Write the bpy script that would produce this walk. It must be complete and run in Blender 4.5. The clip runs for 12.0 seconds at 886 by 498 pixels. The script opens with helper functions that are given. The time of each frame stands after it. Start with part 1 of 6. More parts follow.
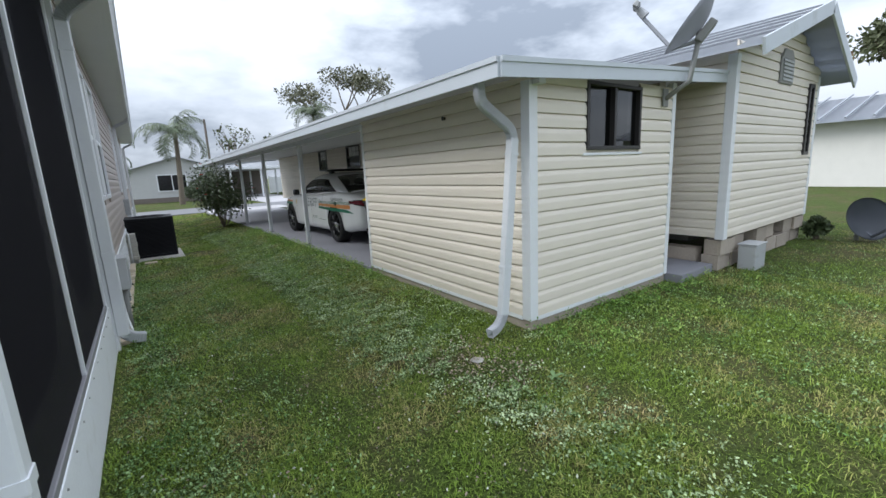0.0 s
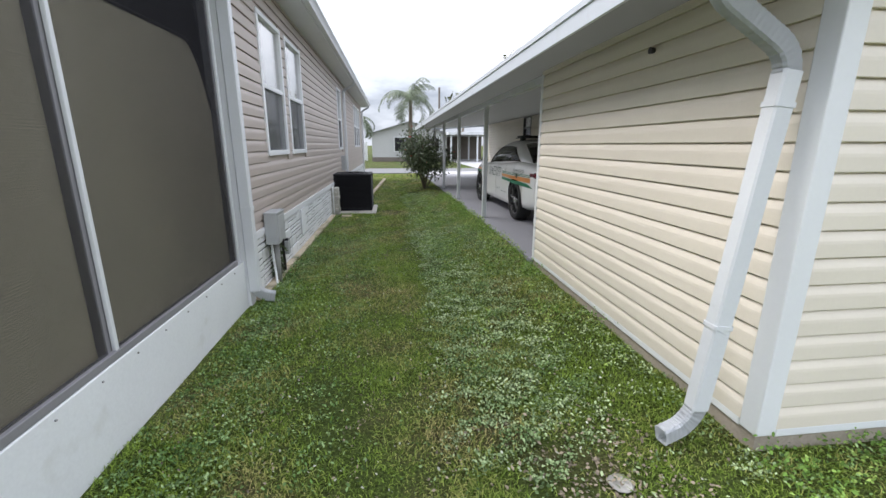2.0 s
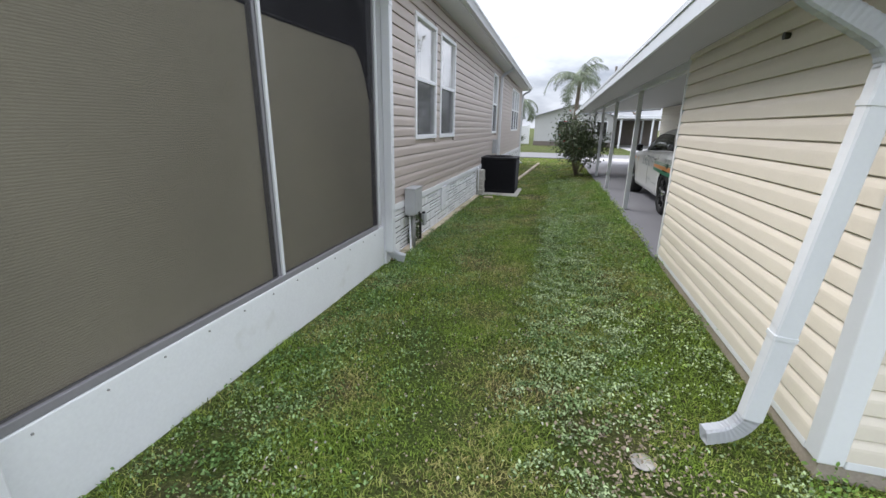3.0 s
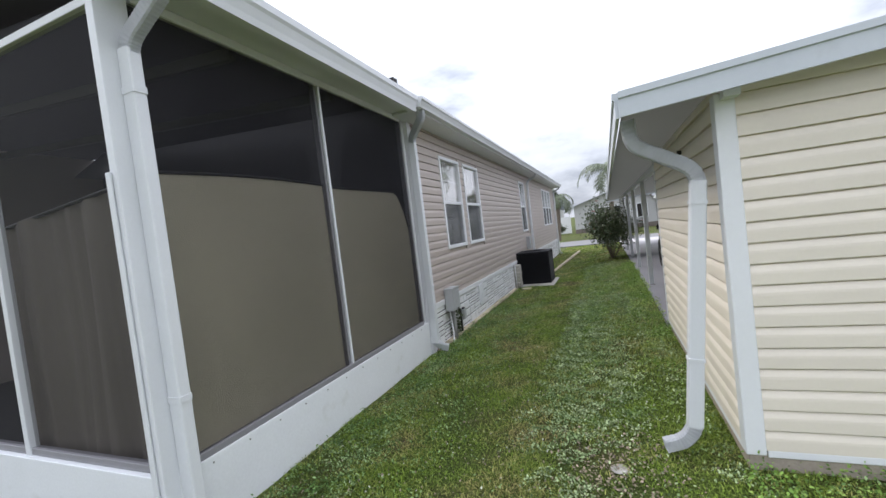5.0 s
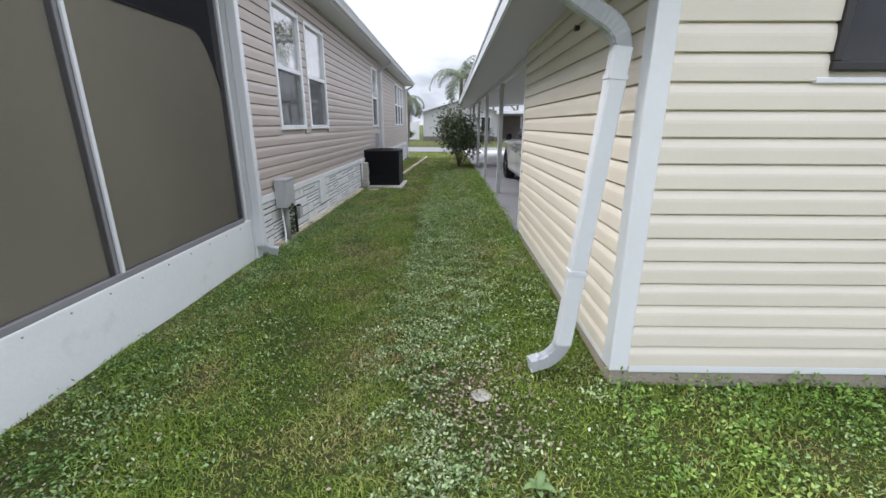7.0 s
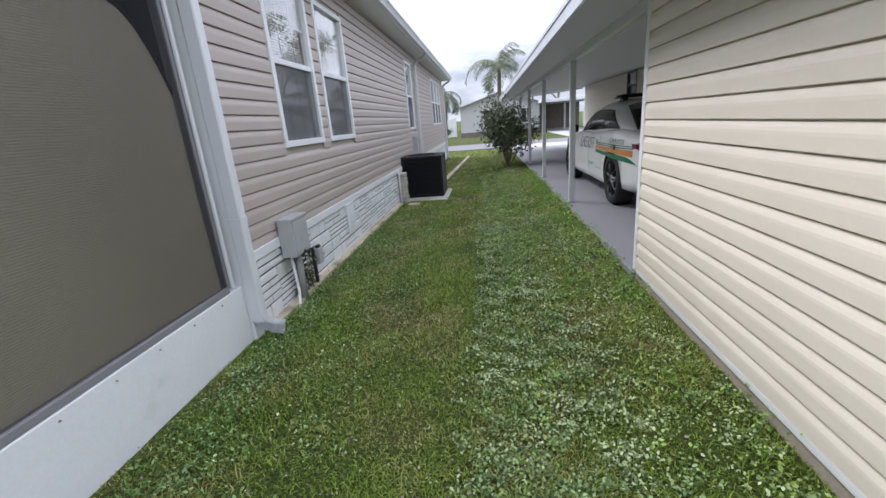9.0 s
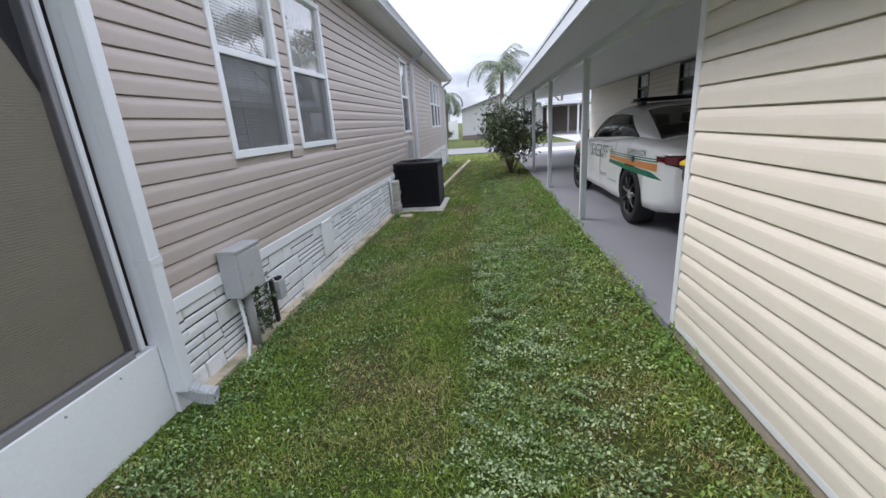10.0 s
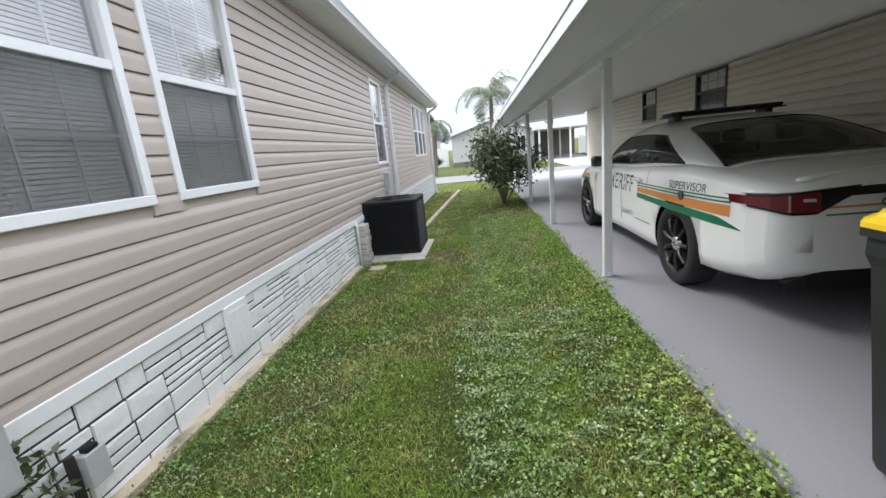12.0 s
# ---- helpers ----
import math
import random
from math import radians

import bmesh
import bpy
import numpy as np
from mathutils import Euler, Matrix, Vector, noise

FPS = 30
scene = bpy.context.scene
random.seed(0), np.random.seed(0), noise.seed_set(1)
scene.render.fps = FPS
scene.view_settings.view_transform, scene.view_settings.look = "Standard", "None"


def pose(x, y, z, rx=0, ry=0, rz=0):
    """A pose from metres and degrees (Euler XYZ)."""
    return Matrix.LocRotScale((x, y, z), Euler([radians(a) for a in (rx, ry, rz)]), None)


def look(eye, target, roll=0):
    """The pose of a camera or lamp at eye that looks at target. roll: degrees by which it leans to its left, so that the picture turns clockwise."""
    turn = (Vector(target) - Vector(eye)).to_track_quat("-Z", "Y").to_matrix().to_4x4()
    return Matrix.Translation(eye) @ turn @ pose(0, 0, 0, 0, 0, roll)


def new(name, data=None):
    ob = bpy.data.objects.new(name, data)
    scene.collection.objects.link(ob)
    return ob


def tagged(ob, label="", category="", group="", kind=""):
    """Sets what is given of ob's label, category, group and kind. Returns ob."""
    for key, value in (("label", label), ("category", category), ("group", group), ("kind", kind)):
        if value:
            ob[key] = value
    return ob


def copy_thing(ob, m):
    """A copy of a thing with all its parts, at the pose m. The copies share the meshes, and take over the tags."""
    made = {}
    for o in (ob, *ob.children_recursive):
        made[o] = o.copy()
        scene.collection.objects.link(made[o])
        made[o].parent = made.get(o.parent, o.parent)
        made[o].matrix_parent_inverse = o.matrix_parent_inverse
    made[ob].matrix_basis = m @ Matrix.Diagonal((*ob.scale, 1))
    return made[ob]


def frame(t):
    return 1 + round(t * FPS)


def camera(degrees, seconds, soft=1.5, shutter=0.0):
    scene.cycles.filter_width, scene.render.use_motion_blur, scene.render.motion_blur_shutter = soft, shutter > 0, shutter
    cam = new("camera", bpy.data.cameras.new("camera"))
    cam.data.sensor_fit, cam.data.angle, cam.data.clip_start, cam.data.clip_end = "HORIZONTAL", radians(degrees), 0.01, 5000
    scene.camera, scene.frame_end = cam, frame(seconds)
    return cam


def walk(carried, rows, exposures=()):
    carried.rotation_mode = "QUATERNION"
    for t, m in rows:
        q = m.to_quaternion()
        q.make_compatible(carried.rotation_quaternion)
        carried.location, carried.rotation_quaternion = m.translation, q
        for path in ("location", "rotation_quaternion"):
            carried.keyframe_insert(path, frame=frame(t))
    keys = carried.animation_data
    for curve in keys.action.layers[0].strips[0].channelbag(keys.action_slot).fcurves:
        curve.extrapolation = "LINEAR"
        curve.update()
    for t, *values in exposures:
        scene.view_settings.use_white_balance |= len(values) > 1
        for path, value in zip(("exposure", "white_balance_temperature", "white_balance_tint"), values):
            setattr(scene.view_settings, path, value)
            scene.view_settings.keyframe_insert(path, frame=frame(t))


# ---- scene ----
cam = camera(93.9, 12.0)
PATH = [
    (0, (-0.02, 0.088, 1.466), (1.12, 1.688, 1.092), -2.7),
    (0.5, (0.254, 0.369, 1.474), (1.354, 1.962, 0.97), -1.2),
    (1, (0.537, 0.642, 1.468), (1.415, 2.36, 0.939), -0.6),
    (1.5, (0.746, 0.886, 1.442), (1.427, 2.712, 0.993), -0.4),
    (2, (0.952, 1.009, 1.414), (1.186, 2.935, 0.927), 0.1),
    (2.5, (1.195, 0.939, 1.426), (0.928, 2.859, 0.933), 1.6),
    (3, (1.377, 0.658, 1.466), (0.888, 2.512, 0.897), 1.0),
    (3.2, (1.442, 0.568, 1.498), (0.931, 2.41, 0.909), -0.1),
    (4.8, (1.897, -0.215, 1.567), (1.115, 1.621, 1.443), -7.4),
    (5, (1.947, -0.231, 1.569), (1.206, 1.625, 1.49), -6.9),
    (5.5, (2.044, -0.188, 1.534), (1.286, 1.629, 1.181), -4.9),
    (6, (2.039, -0.056, 1.396), (1.405, 1.754, 0.829), -0.5),
    (6.5, (1.86, 0.206, 1.375), (1.606, 2.121, 0.855), -0.0),
    (6.7, (1.797, 0.329, 1.364), (1.72, 2.242, 0.786), 1.6),
    (8.3, (1.438, 1.63, 1.371), (1.461, 3.55, 0.811), -1.6),
    (8.5, (1.457, 1.811, 1.396), (1.375, 3.727, 0.831), -3.1),
    (9, (1.405, 2.195, 1.406), (1.173, 4.093, 0.822), -4.7),
    (9.5, (1.372, 2.576, 1.433), (1.1, 4.469, 0.849), -7.6),
    (10, (1.433, 2.99, 1.441), (1.198, 4.89, 0.863), -4.0),
    (10.5, (1.469, 3.385, 1.472), (1.265, 5.291, 0.901), -5.1),
    (11, (1.444, 3.796, 1.461), (1.403, 5.73, 0.952), -5.4),
    (11.5, (1.479, 4.212, 1.461), (1.255, 6.153, 1.034), -5.3),
    (12, (1.485, 4.582, 1.443), (1.278, 6.517, 0.982), -5.6),
]
walk(cam, [(t, look(eye, target, roll)) for t, eye, target, roll in PATH],
     [(0.0, 0.66, 5950, 9), (1.0, 0.90, 6200, 11), (2.5, 1.1, 6250, 12), (5.0, 0.93, 6250, 13), (6.5, 1.05, 6250, 13), (8.5, 1.09, 6050, 15), (11.0, 1.27, 6100, 13), (12.0, 1.58, 6350, 11)])

# ---- world and light ----
world = bpy.data.worlds.new("overcast_sky")
scene.world = world
world.use_nodes = True
wn, wl = world.node_tree.nodes, world.node_tree.links
sky = wn.new("ShaderNodeTexSky")
sky.sky_type, sky.sun_disc = "NISHITA", False
SUN_ELEV, SUN_AZ = 50.0, 296.0
sky.sun_elevation, sky.sun_rotation = radians(SUN_ELEV), radians(SUN_AZ)
sky.air_density, sky.dust_density = 1.0, 3.0
dim = wn.new("ShaderNodeVectorMath")
dim.operation = "SCALE"
dim.inputs["Scale"].default_value = 0.10
wl.new(sky.outputs["Color"], dim.inputs[0])
coord = wn.new("ShaderNodeTexCoord")
stretch = wn.new("ShaderNodeMapping")
stretch.inputs["Scale"].default_value = (1.0, 1.0, 2.6)
wl.new(coord.outputs["Generated"], stretch.inputs["Vector"])
cloud = wn.new("ShaderNodeTexNoise")
cloud.inputs["Scale"].default_value = 2.3
cloud.inputs["Detail"].default_value = 6.0
cloud.inputs["Roughness"].default_value = 0.55
wl.new(stretch.outputs["Vector"], cloud.inputs["Vector"])
tone = wn.new("ShaderNodeValToRGB")
tone.color_ramp.elements[0].position, tone.color_ramp.elements[0].color = 0.36, (0.30, 0.33, 0.38, 1)
tone.color_ramp.elements[1].position, tone.color_ramp.elements[1].color = 0.60, (0.84, 0.86, 0.90, 1)
mid = tone.color_ramp.elements.new(0.47)
mid.color = (0.60, 0.63, 0.68, 1)
wl.new(cloud.outputs["Fac"], tone.inputs["Fac"])
blend = wn.new("ShaderNodeMix")
blend.data_type = "RGBA"
blend.inputs["Factor"].default_value = 0.93
wl.new(dim.outputs["Vector"], blend.inputs[6])
rise = wn.new("ShaderNodeSeparateXYZ")
wl.new(coord.outputs["Generated"], rise.inputs[0])
lift = wn.new("ShaderNodeMapRange")
lift.inputs["From Min"].default_value, lift.inputs["From Max"].default_value = 0.0, 1.0
lift.inputs["To Min"].default_value, lift.inputs["To Max"].default_value = 0.62, 1.86
wl.new(rise.outputs["Z"], lift.inputs["Value"])
bright = wn.new("ShaderNodeVectorMath")
bright.operation = "SCALE"
wl.new(tone.outputs["Color"], bright.inputs[0])
wl.new(lift.outputs[0], bright.inputs["Scale"])
wl.new(bright.outputs["Vector"], blend.inputs[7])
back = wn["Background"]
back.inputs["Strength"].default_value = 1.0
wl.new(blend.outputs[2], back.inputs["Color"])

sun = new("sun", bpy.data.lights.new("sun", "SUN"))
sun.data.energy, sun.data.angle, sun.data.color = 1.5, radians(35), (1.0, 0.95, 0.87)
sun_dir = Vector((math.sin(radians(SUN_AZ)) * math.cos(radians(SUN_ELEV)), math.cos(radians(SUN_AZ)) * math.cos(radians(SUN_ELEV)), math.sin(radians(SUN_ELEV))))
sun.matrix_world = look(sun_dir * 50, (0, 0, 0))

# ---- materials ----
def material(name, colour, rough=0.6, metal=0.0, vary=0.12, scale=3.0, grain=0.06, gscale=60.0, bump=0.15, bscale=80.0, bdist=0.004, per_object=0.0, per_island=0.0, dirt=None, dirt_at=(0.55, 0.75), dirt_scale=1.5, coat=0.0, spec=0.5, stretch=None):
    """Principled paint, wood, stone and so on: colour varied at two scales, with dirt patches and a fine bump."""
    m = bpy.data.materials.new(name)
    m.use_nodes = True
    n, l = m.node_tree.nodes, m.node_tree.links
    p = n["Principled BSDF"]
    p.inputs["Roughness"].default_value, p.inputs["Metallic"].default_value = rough, metal
    p.inputs["Coat Weight"].default_value = coat
    p.inputs["Specular IOR Level"].default_value = spec
    g = n.new("ShaderNodeNewGeometry")
    pos = g.outputs["Position"]
    if stretch:
        mp = n.new("ShaderNodeMapping")
        mp.inputs["Scale"].default_value = stretch
        l.new(pos, mp.inputs["Vector"])
        pos = mp.outputs["Vector"]
    def noise_tex(s, detail):
        t = n.new("ShaderNodeTexNoise")
        t.inputs["Scale"].default_value, t.inputs["Detail"].default_value = s, detail
        l.new(pos, t.inputs["Vector"])
        return t.outputs["Fac"]
    def math_node(op, a, b):
        k = n.new("ShaderNodeMath")
        k.operation = op
        for i, v in enumerate((a, b)):
            if isinstance(v, (int, float)):
                k.inputs[i].default_value = v
            else:
                l.new(v, k.inputs[i])
        return k.outputs[0]
    big, small = noise_tex(scale, 4), noise_tex(gscale, 3)
    value = math_node("ADD", math_node("MULTIPLY", math_node("SUBTRACT", big, 0.5), 2 * vary), math_node("MULTIPLY", math_node("SUBTRACT", small, 0.5), 2 * grain))
    if per_object:
        oi = n.new("ShaderNodeObjectInfo")
        value = math_node("ADD", value, math_node("MULTIPLY", math_node("SUBTRACT", oi.outputs["Random"], 0.5), 2 * per_object))
    if per_island:
        value = math_node("ADD", value, math_node("MULTIPLY", math_node("SUBTRACT", g.outputs["Random Per Island"], 0.5), 2 * per_island))
    value = math_node("ADD", value, 1.0)
    tint = n.new("ShaderNodeVectorMath")
    tint.operation = "SCALE"
    tint.inputs[0].default_value = colour
    l.new(value, tint.inputs["Scale"])
    out = tint.outputs["Vector"]
    if dirt:
        ramp = n.new("ShaderNodeMapRange")
        ramp.inputs["From Min"].default_value, ramp.inputs["From Max"].default_value = dirt_at
        l.new(noise_tex(dirt_scale, 7), ramp.inputs["Value"])
        mx = n.new("ShaderNodeMix")
        mx.data_type = "RGBA"
        l.new(ramp.outputs[0], mx.inputs["Factor"])
        l.new(out, mx.inputs[6])
        mx.inputs[7].default_value = (*dirt, 1)
        out = mx.outputs[2]
    l.new(out, p.inputs["Base Color"])
    if bump:
        b = n.new("ShaderNodeBump")
        b.inputs["Strength"].default_value, b.inputs["Distance"].default_value = bump, bdist
        l.new(noise_tex(bscale, 4), b.inputs["Height"])
        l.new(b.outputs["Normal"], p.inputs["Normal"])
    return m


def mesh_screen(name, colour, cover):
    """Woven insect screen: part see-through, part dark thread."""
    m = bpy.data.materials.new(name)
    m.use_nodes = True
    n, l = m.node_tree.nodes, m.node_tree.links
    p, out = n["Principled BSDF"], n["Material Output"]
    p.inputs["Base Color"].default_value, p.inputs["Roughness"].default_value = (*colour, 1), 0.7
    t, mx = n.new("ShaderNodeBsdfTransparent"), n.new("ShaderNodeMixShader")
    wave = n.new("ShaderNodeTexNoise")
    wave.inputs["Scale"].default_value = 1.2
    r = n.new("ShaderNodeMapRange")
    r.inputs["To Min"].default_value, r.inputs["To Max"].default_value = cover - 0.06, cover + 0.06
    l.new(wave.outputs["Fac"], r.inputs["Value"])
    l.new(r.outputs[0], mx.inputs["Fac"])
    l.new(t.outputs[0], mx.inputs[1])
    l.new(p.outputs[0], mx.inputs[2])
    l.new(mx.outputs[0], out.inputs["Surface"])
    return m


def glass(name, tint=(1, 1, 1), rough=0.0, see=0.75, gloss=0.06, edge=3.5):
    """Thin pane: gloss that grows with the slant, over a tinted clear sheet."""
    m = bpy.data.materials.new(name)
    m.use_nodes = True
    n, l = m.node_tree.nodes, m.node_tree.links
    out = n["Material Output"]
    t, g, mx, f = n.new("ShaderNodeBsdfTransparent"), n.new("ShaderNodeBsdfGlossy"), n.new("ShaderNodeMixShader"), n.new("ShaderNodeLayerWeight")
    t.inputs["Color"].default_value = (tint[0] * see, tint[1] * see, tint[2] * see, 1)
    g.inputs["Roughness"].default_value = rough
    f.inputs["Blend"].default_value = 0.5
    pw, ad = n.new("ShaderNodeMath"), n.new("ShaderNodeMath")
    pw.operation, ad.operation = "POWER", "MULTIPLY_ADD"
    l.new(f.outputs["Facing"], pw.inputs[0])
    pw.inputs[1].default_value = edge
    l.new(pw.outputs[0], ad.inputs[0])
    ad.inputs[1].default_value, ad.inputs[2].default_value = 0.92, gloss
    l.new(ad.outputs[0], mx.inputs["Fac"])
    l.new(t.outputs[0], mx.inputs[1])
    l.new(g.outputs[0], mx.inputs[2])
    l.new(mx.outputs[0], out.inputs["Surface"])
    return m


YELLOW = material("yellow_vinyl_siding", (0.79, 0.722, 0.62), 0.45, vary=0.05, grain=0.03, per_object=0.02, bump=0.08, bscale=30)
TAUPE = material("taupe_vinyl_siding", (0.47, 0.405, 0.365), 0.45, vary=0.05, grain=0.03, per_object=0.025, bump=0.08, bscale=30)
WHITE = material("white_painted_aluminium", (0.71, 0.725, 0.75), 0.4, vary=0.05, grain=0.03, bump=0.05)
TRIM = material("white_vinyl_trim", (0.80, 0.81, 0.83), 0.4, vary=0.04, grain=0.02, bump=0.03)
STUCCO = material("white_knee_wall_paint", (0.78, 0.80, 0.82), 0.6, vary=0.05, dirt=(0.55, 0.55, 0.50), dirt_at=(0.62, 0.85), dirt_scale=2.5, bump=0.2, bscale=40)
FASCIA = material("grey_white_fascia", (0.57, 0.605, 0.65), 0.45, vary=0.06, grain=0.03, bump=0.05, dirt=(0.36, 0.38, 0.38), dirt_at=(0.62, 0.9), dirt_scale=3)
# white pan coloured dark grey to stand in for the carport's shadow
CEILING = material("shadow_darkened_pan", (0.16, 0.16, 0.14), 0.45, vary=0.06)
CONCRETE = material("painted_grey_concrete", (0.25, 0.25, 0.275), 0.7, vary=0.10, scale=1.2, grain=0.10, gscale=90, bump=0.25, dirt=(0.25, 0.25, 0.26), dirt_at=(0.58, 0.8), dirt_scale=0.8)
RAWCON = material("weathered_concrete", (0.46, 0.44, 0.40), 0.85, vary=0.15, grain=0.15, bump=0.5, bscale=50, dirt=(0.22, 0.21, 0.18), dirt_at=(0.5, 0.75), dirt_scale=4)
FOOTING = material("tan_concrete_footing", (0.50, 0.42, 0.31), 0.9, vary=0.2, grain=0.15, bump=0.6, bscale=40, dirt=(0.20, 0.19, 0.12), dirt_at=(0.5, 0.7), dirt_scale=5)
BLOCK = material("concrete_block", (0.40, 0.345, 0.285), 0.9, vary=0.15, grain=0.2, per_object=0.15, bump=0.6, bscale=60)
STONE = material("white_faux_stone_skirting", (0.80, 0.805, 0.82), 0.55, vary=0.07, grain=0.06, scale=9, per_object=0.05, bump=0.8, bscale=22, bdist=0.012, dirt=(0.40, 0.41, 0.37), dirt_at=(0.60, 0.85), dirt_scale=5)
MORTAR = material("grey_stone_joint", (0.045, 0.045, 0.042), 0.8)
BLACKPLASTIC = material("black_plastic", (0.012, 0.012, 0.015), 0.6, vary=0.15, spec=0.25)
DARKMETAL = material("dark_bronze_frame", (0.025, 0.022, 0.022), 0.4)
GREYMETAL = material("grey_painted_steel", (0.42, 0.43, 0.44), 0.5, vary=0.08, dirt=(0.28, 0.27, 0.25), dirt_at=(0.6, 0.85), dirt_scale=8)
GREYPIPE = material("weathered_grey_conduit", (0.27, 0.27, 0.26), 0.6, vary=0.15)
SHINGLE = material("grey_roof_shingle", (0.26, 0.26, 0.27), 0.9, vary=0.15, grain=0.2)
METALROOF = material("grey_metal_roof", (0.36, 0.38, 0.42), 0.4, metal=0.2, vary=0.08)
SHADECLOTH = material("taupe_shade_cloth", (0.80, 0.725, 0.55), 0.9, vary=0.10, grain=0.10, scale=0.9, bump=0.2, bscale=300, stretch=(0.5, 0.5, 1.6))


def woven(m, pitch, low):
    """Thin level ribs in a cloth's weave."""
    n, l = m.node_tree.nodes, m.node_tree.links
    p = n["Principled BSDF"]
    src = p.inputs["Base Color"].links[0].from_socket
    g, w, r, s = n.new("ShaderNodeNewGeometry"), n.new("ShaderNodeTexWave"), n.new("ShaderNodeMapRange"), n.new("ShaderNodeVectorMath")
    w.bands_direction = "Z"
    w.inputs["Scale"].default_value, w.inputs["Distortion"].default_value, w.inputs["Detail"].default_value = 0.314 / pitch, 1.2, 2.0
    w.inputs["Detail Scale"].default_value = 0.3
    r.inputs["To Min"].default_value, r.inputs["To Max"].default_value = low, 1.05
    s.operation = "SCALE"
    l.new(g.outputs["Position"], w.inputs["Vector"])
    l.new(w.outputs["Fac"], r.inputs["Value"])
    l.new(src, s.inputs[0])
    l.new(r.outputs[0], s.inputs["Scale"])
    l.new(s.outputs["Vector"], p.inputs["Base Color"])


woven(SHADECLOTH, 0.013, 0.83)
# dark grey that puts shadow into room recesses, porch rafters and floor framing
INTERIOR = material("shadow_darkened_interior", (0.13, 0.125, 0.12), 0.9)
BLIND = material("white_blind_slat", (0.82, 0.81, 0.79), 0.6, vary=0.05)
DARKCLOTH = material("dark_shade_cloth", (0.21, 0.185, 0.155), 0.9, vary=0.15, grain=0.10, scale=0.9, bump=0.2, bscale=300, stretch=(0.5, 0.5, 1.6))
# near-black on porch wall, roof and floor stands in for the dimness inside
PORCHSHADOW = material("shadow_darkened_porch", (0.05, 0.048, 0.05), 0.9)
SCREEN = mesh_screen("porch_insect_screen", (0.013, 0.012, 0.017), 0.40)
THREAD = material("dark_screen_thread", (0.013, 0.012, 0.018), 0.8, vary=0.05, bump=0)
WSCREEN = mesh_screen("window_insect_screen", (0.085, 0.09, 0.09), 0.33)
GLASS = glass("window_glass", see=0.96, gloss=0.16)
DARKGLASS = glass("dark_window_glass", (0.55, 0.6, 0.6), 0.0, 0.5)
ASPHALT = material("road_asphalt", (0.17, 0.17, 0.18), 0.9, vary=0.1, grain=0.15)
DRIVE = material("pale_concrete_driveway", (0.42, 0.41, 0.42), 0.85, vary=0.12, scale=0.8, grain=0.08, dirt=(0.27, 0.25, 0.25), dirt_at=(0.55, 0.8), dirt_scale=0.7)

# ---- building helpers ----
def box(bm, x0, x1, y0, y1, z0, z1, bevel=0.0, m=None):
    """Adds a box to bm, its edges bevelled where asked."""
    r = bmesh.ops.create_cube(bm, size=1.0)
    vs = r["verts"]
    for v in vs:
        v.co = Vector(((x0 + x1) / 2 + v.co.x * (x1 - x0), (y0 + y1) / 2 + v.co.y * (y1 - y0), (z0 + z1) / 2 + v.co.z * (z1 - z0)))
    if bevel:
        es = list({e for v in vs for e in v.link_edges})
        g = bmesh.ops.bevel(bm, geom=es, offset=bevel, segments=2, affect="EDGES", profile=0.5)
        vs = g["verts"]
    if m is not None:
        bmesh.ops.transform(bm, matrix=m, verts=list(vs))
    return vs


def cyl(bm, r1, r2, h, seg=16, m=None, caps=True):
    r = bmesh.ops.create_cone(bm, cap_ends=caps, segments=seg, radius1=r1, radius2=r2, depth=h)
    if m is not None:
        bmesh.ops.transform(bm, matrix=m, verts=r["verts"])
    return r["verts"]


def sweep(bm, pts, section, closed=True, caps=True, up=(0, 0, 1)):
    """Sweeps a section (list of (a, b)) along points; a lies sideways, b upwards."""
    pts = [Vector(p) for p in pts]
    rings = []
    for i, p in enumerate(pts):
        d = (pts[min(i + 1, len(pts) - 1)] - pts[max(i - 1, 0)]).normalized()
        side = d.cross(Vector(up))
        if side.length < 1e-4:
            side = d.cross(Vector((0, 1, 0)))
        side.normalize()
        top = side.cross(d).normalized()
        rings.append([bm.verts.new(p + side * a + top * b) for a, b in section])
    n = len(section)
    for r0, r1 in zip(rings, rings[1:]):
        for i in range(n if closed else n - 1):
            bm.faces.new((r0[i], r0[(i + 1) % n], r1[(i + 1) % n], r1[i]))
    if caps and closed:
        bm.faces.new(rings[0][::-1])
        bm.faces.new(rings[-1])
    return rings


def circle(r, n=10):
    return [(r * math.cos(2 * math.pi * i / n), r * math.sin(2 * math.pi * i / n)) for i in range(n)]


def rect(w, h, c=0.0):
    """A rectangle section w by h with its corners cut by c."""
    a, b = w / 2, h / 2
    if not c:
        return [(-a, -b), (a, -b), (a, b), (-a, b)]
    return [(-a + c, -b), (a - c, -b), (a, -b + c), (a, b - c), (a - c, b), (-a + c, b), (-a, b - c), (-a, -b + c)]


def link(name, bm, mat, parent=None, label="", smooth=False):
    me = bpy.data.meshes.new(name)
    bmesh.ops.recalc_face_normals(bm, faces=bm.faces)
    bm.to_mesh(me)
    bm.free()
    me.materials.append(mat)
    if smooth:
        for f in me.polygons:
            f.use_smooth = True
    ob = new(name, me)
    if parent:
        ob.parent = parent
    if label:
        ob["label"] = label
    return ob


def part(name, bm, mat, parent, label="", smooth=False):
    return link(name, bm, mat, parent, label, smooth)


def piece(name, me, parent, m):
    ob = new(name, me)
    ob.parent = parent
    ob.matrix_basis = m
    return ob


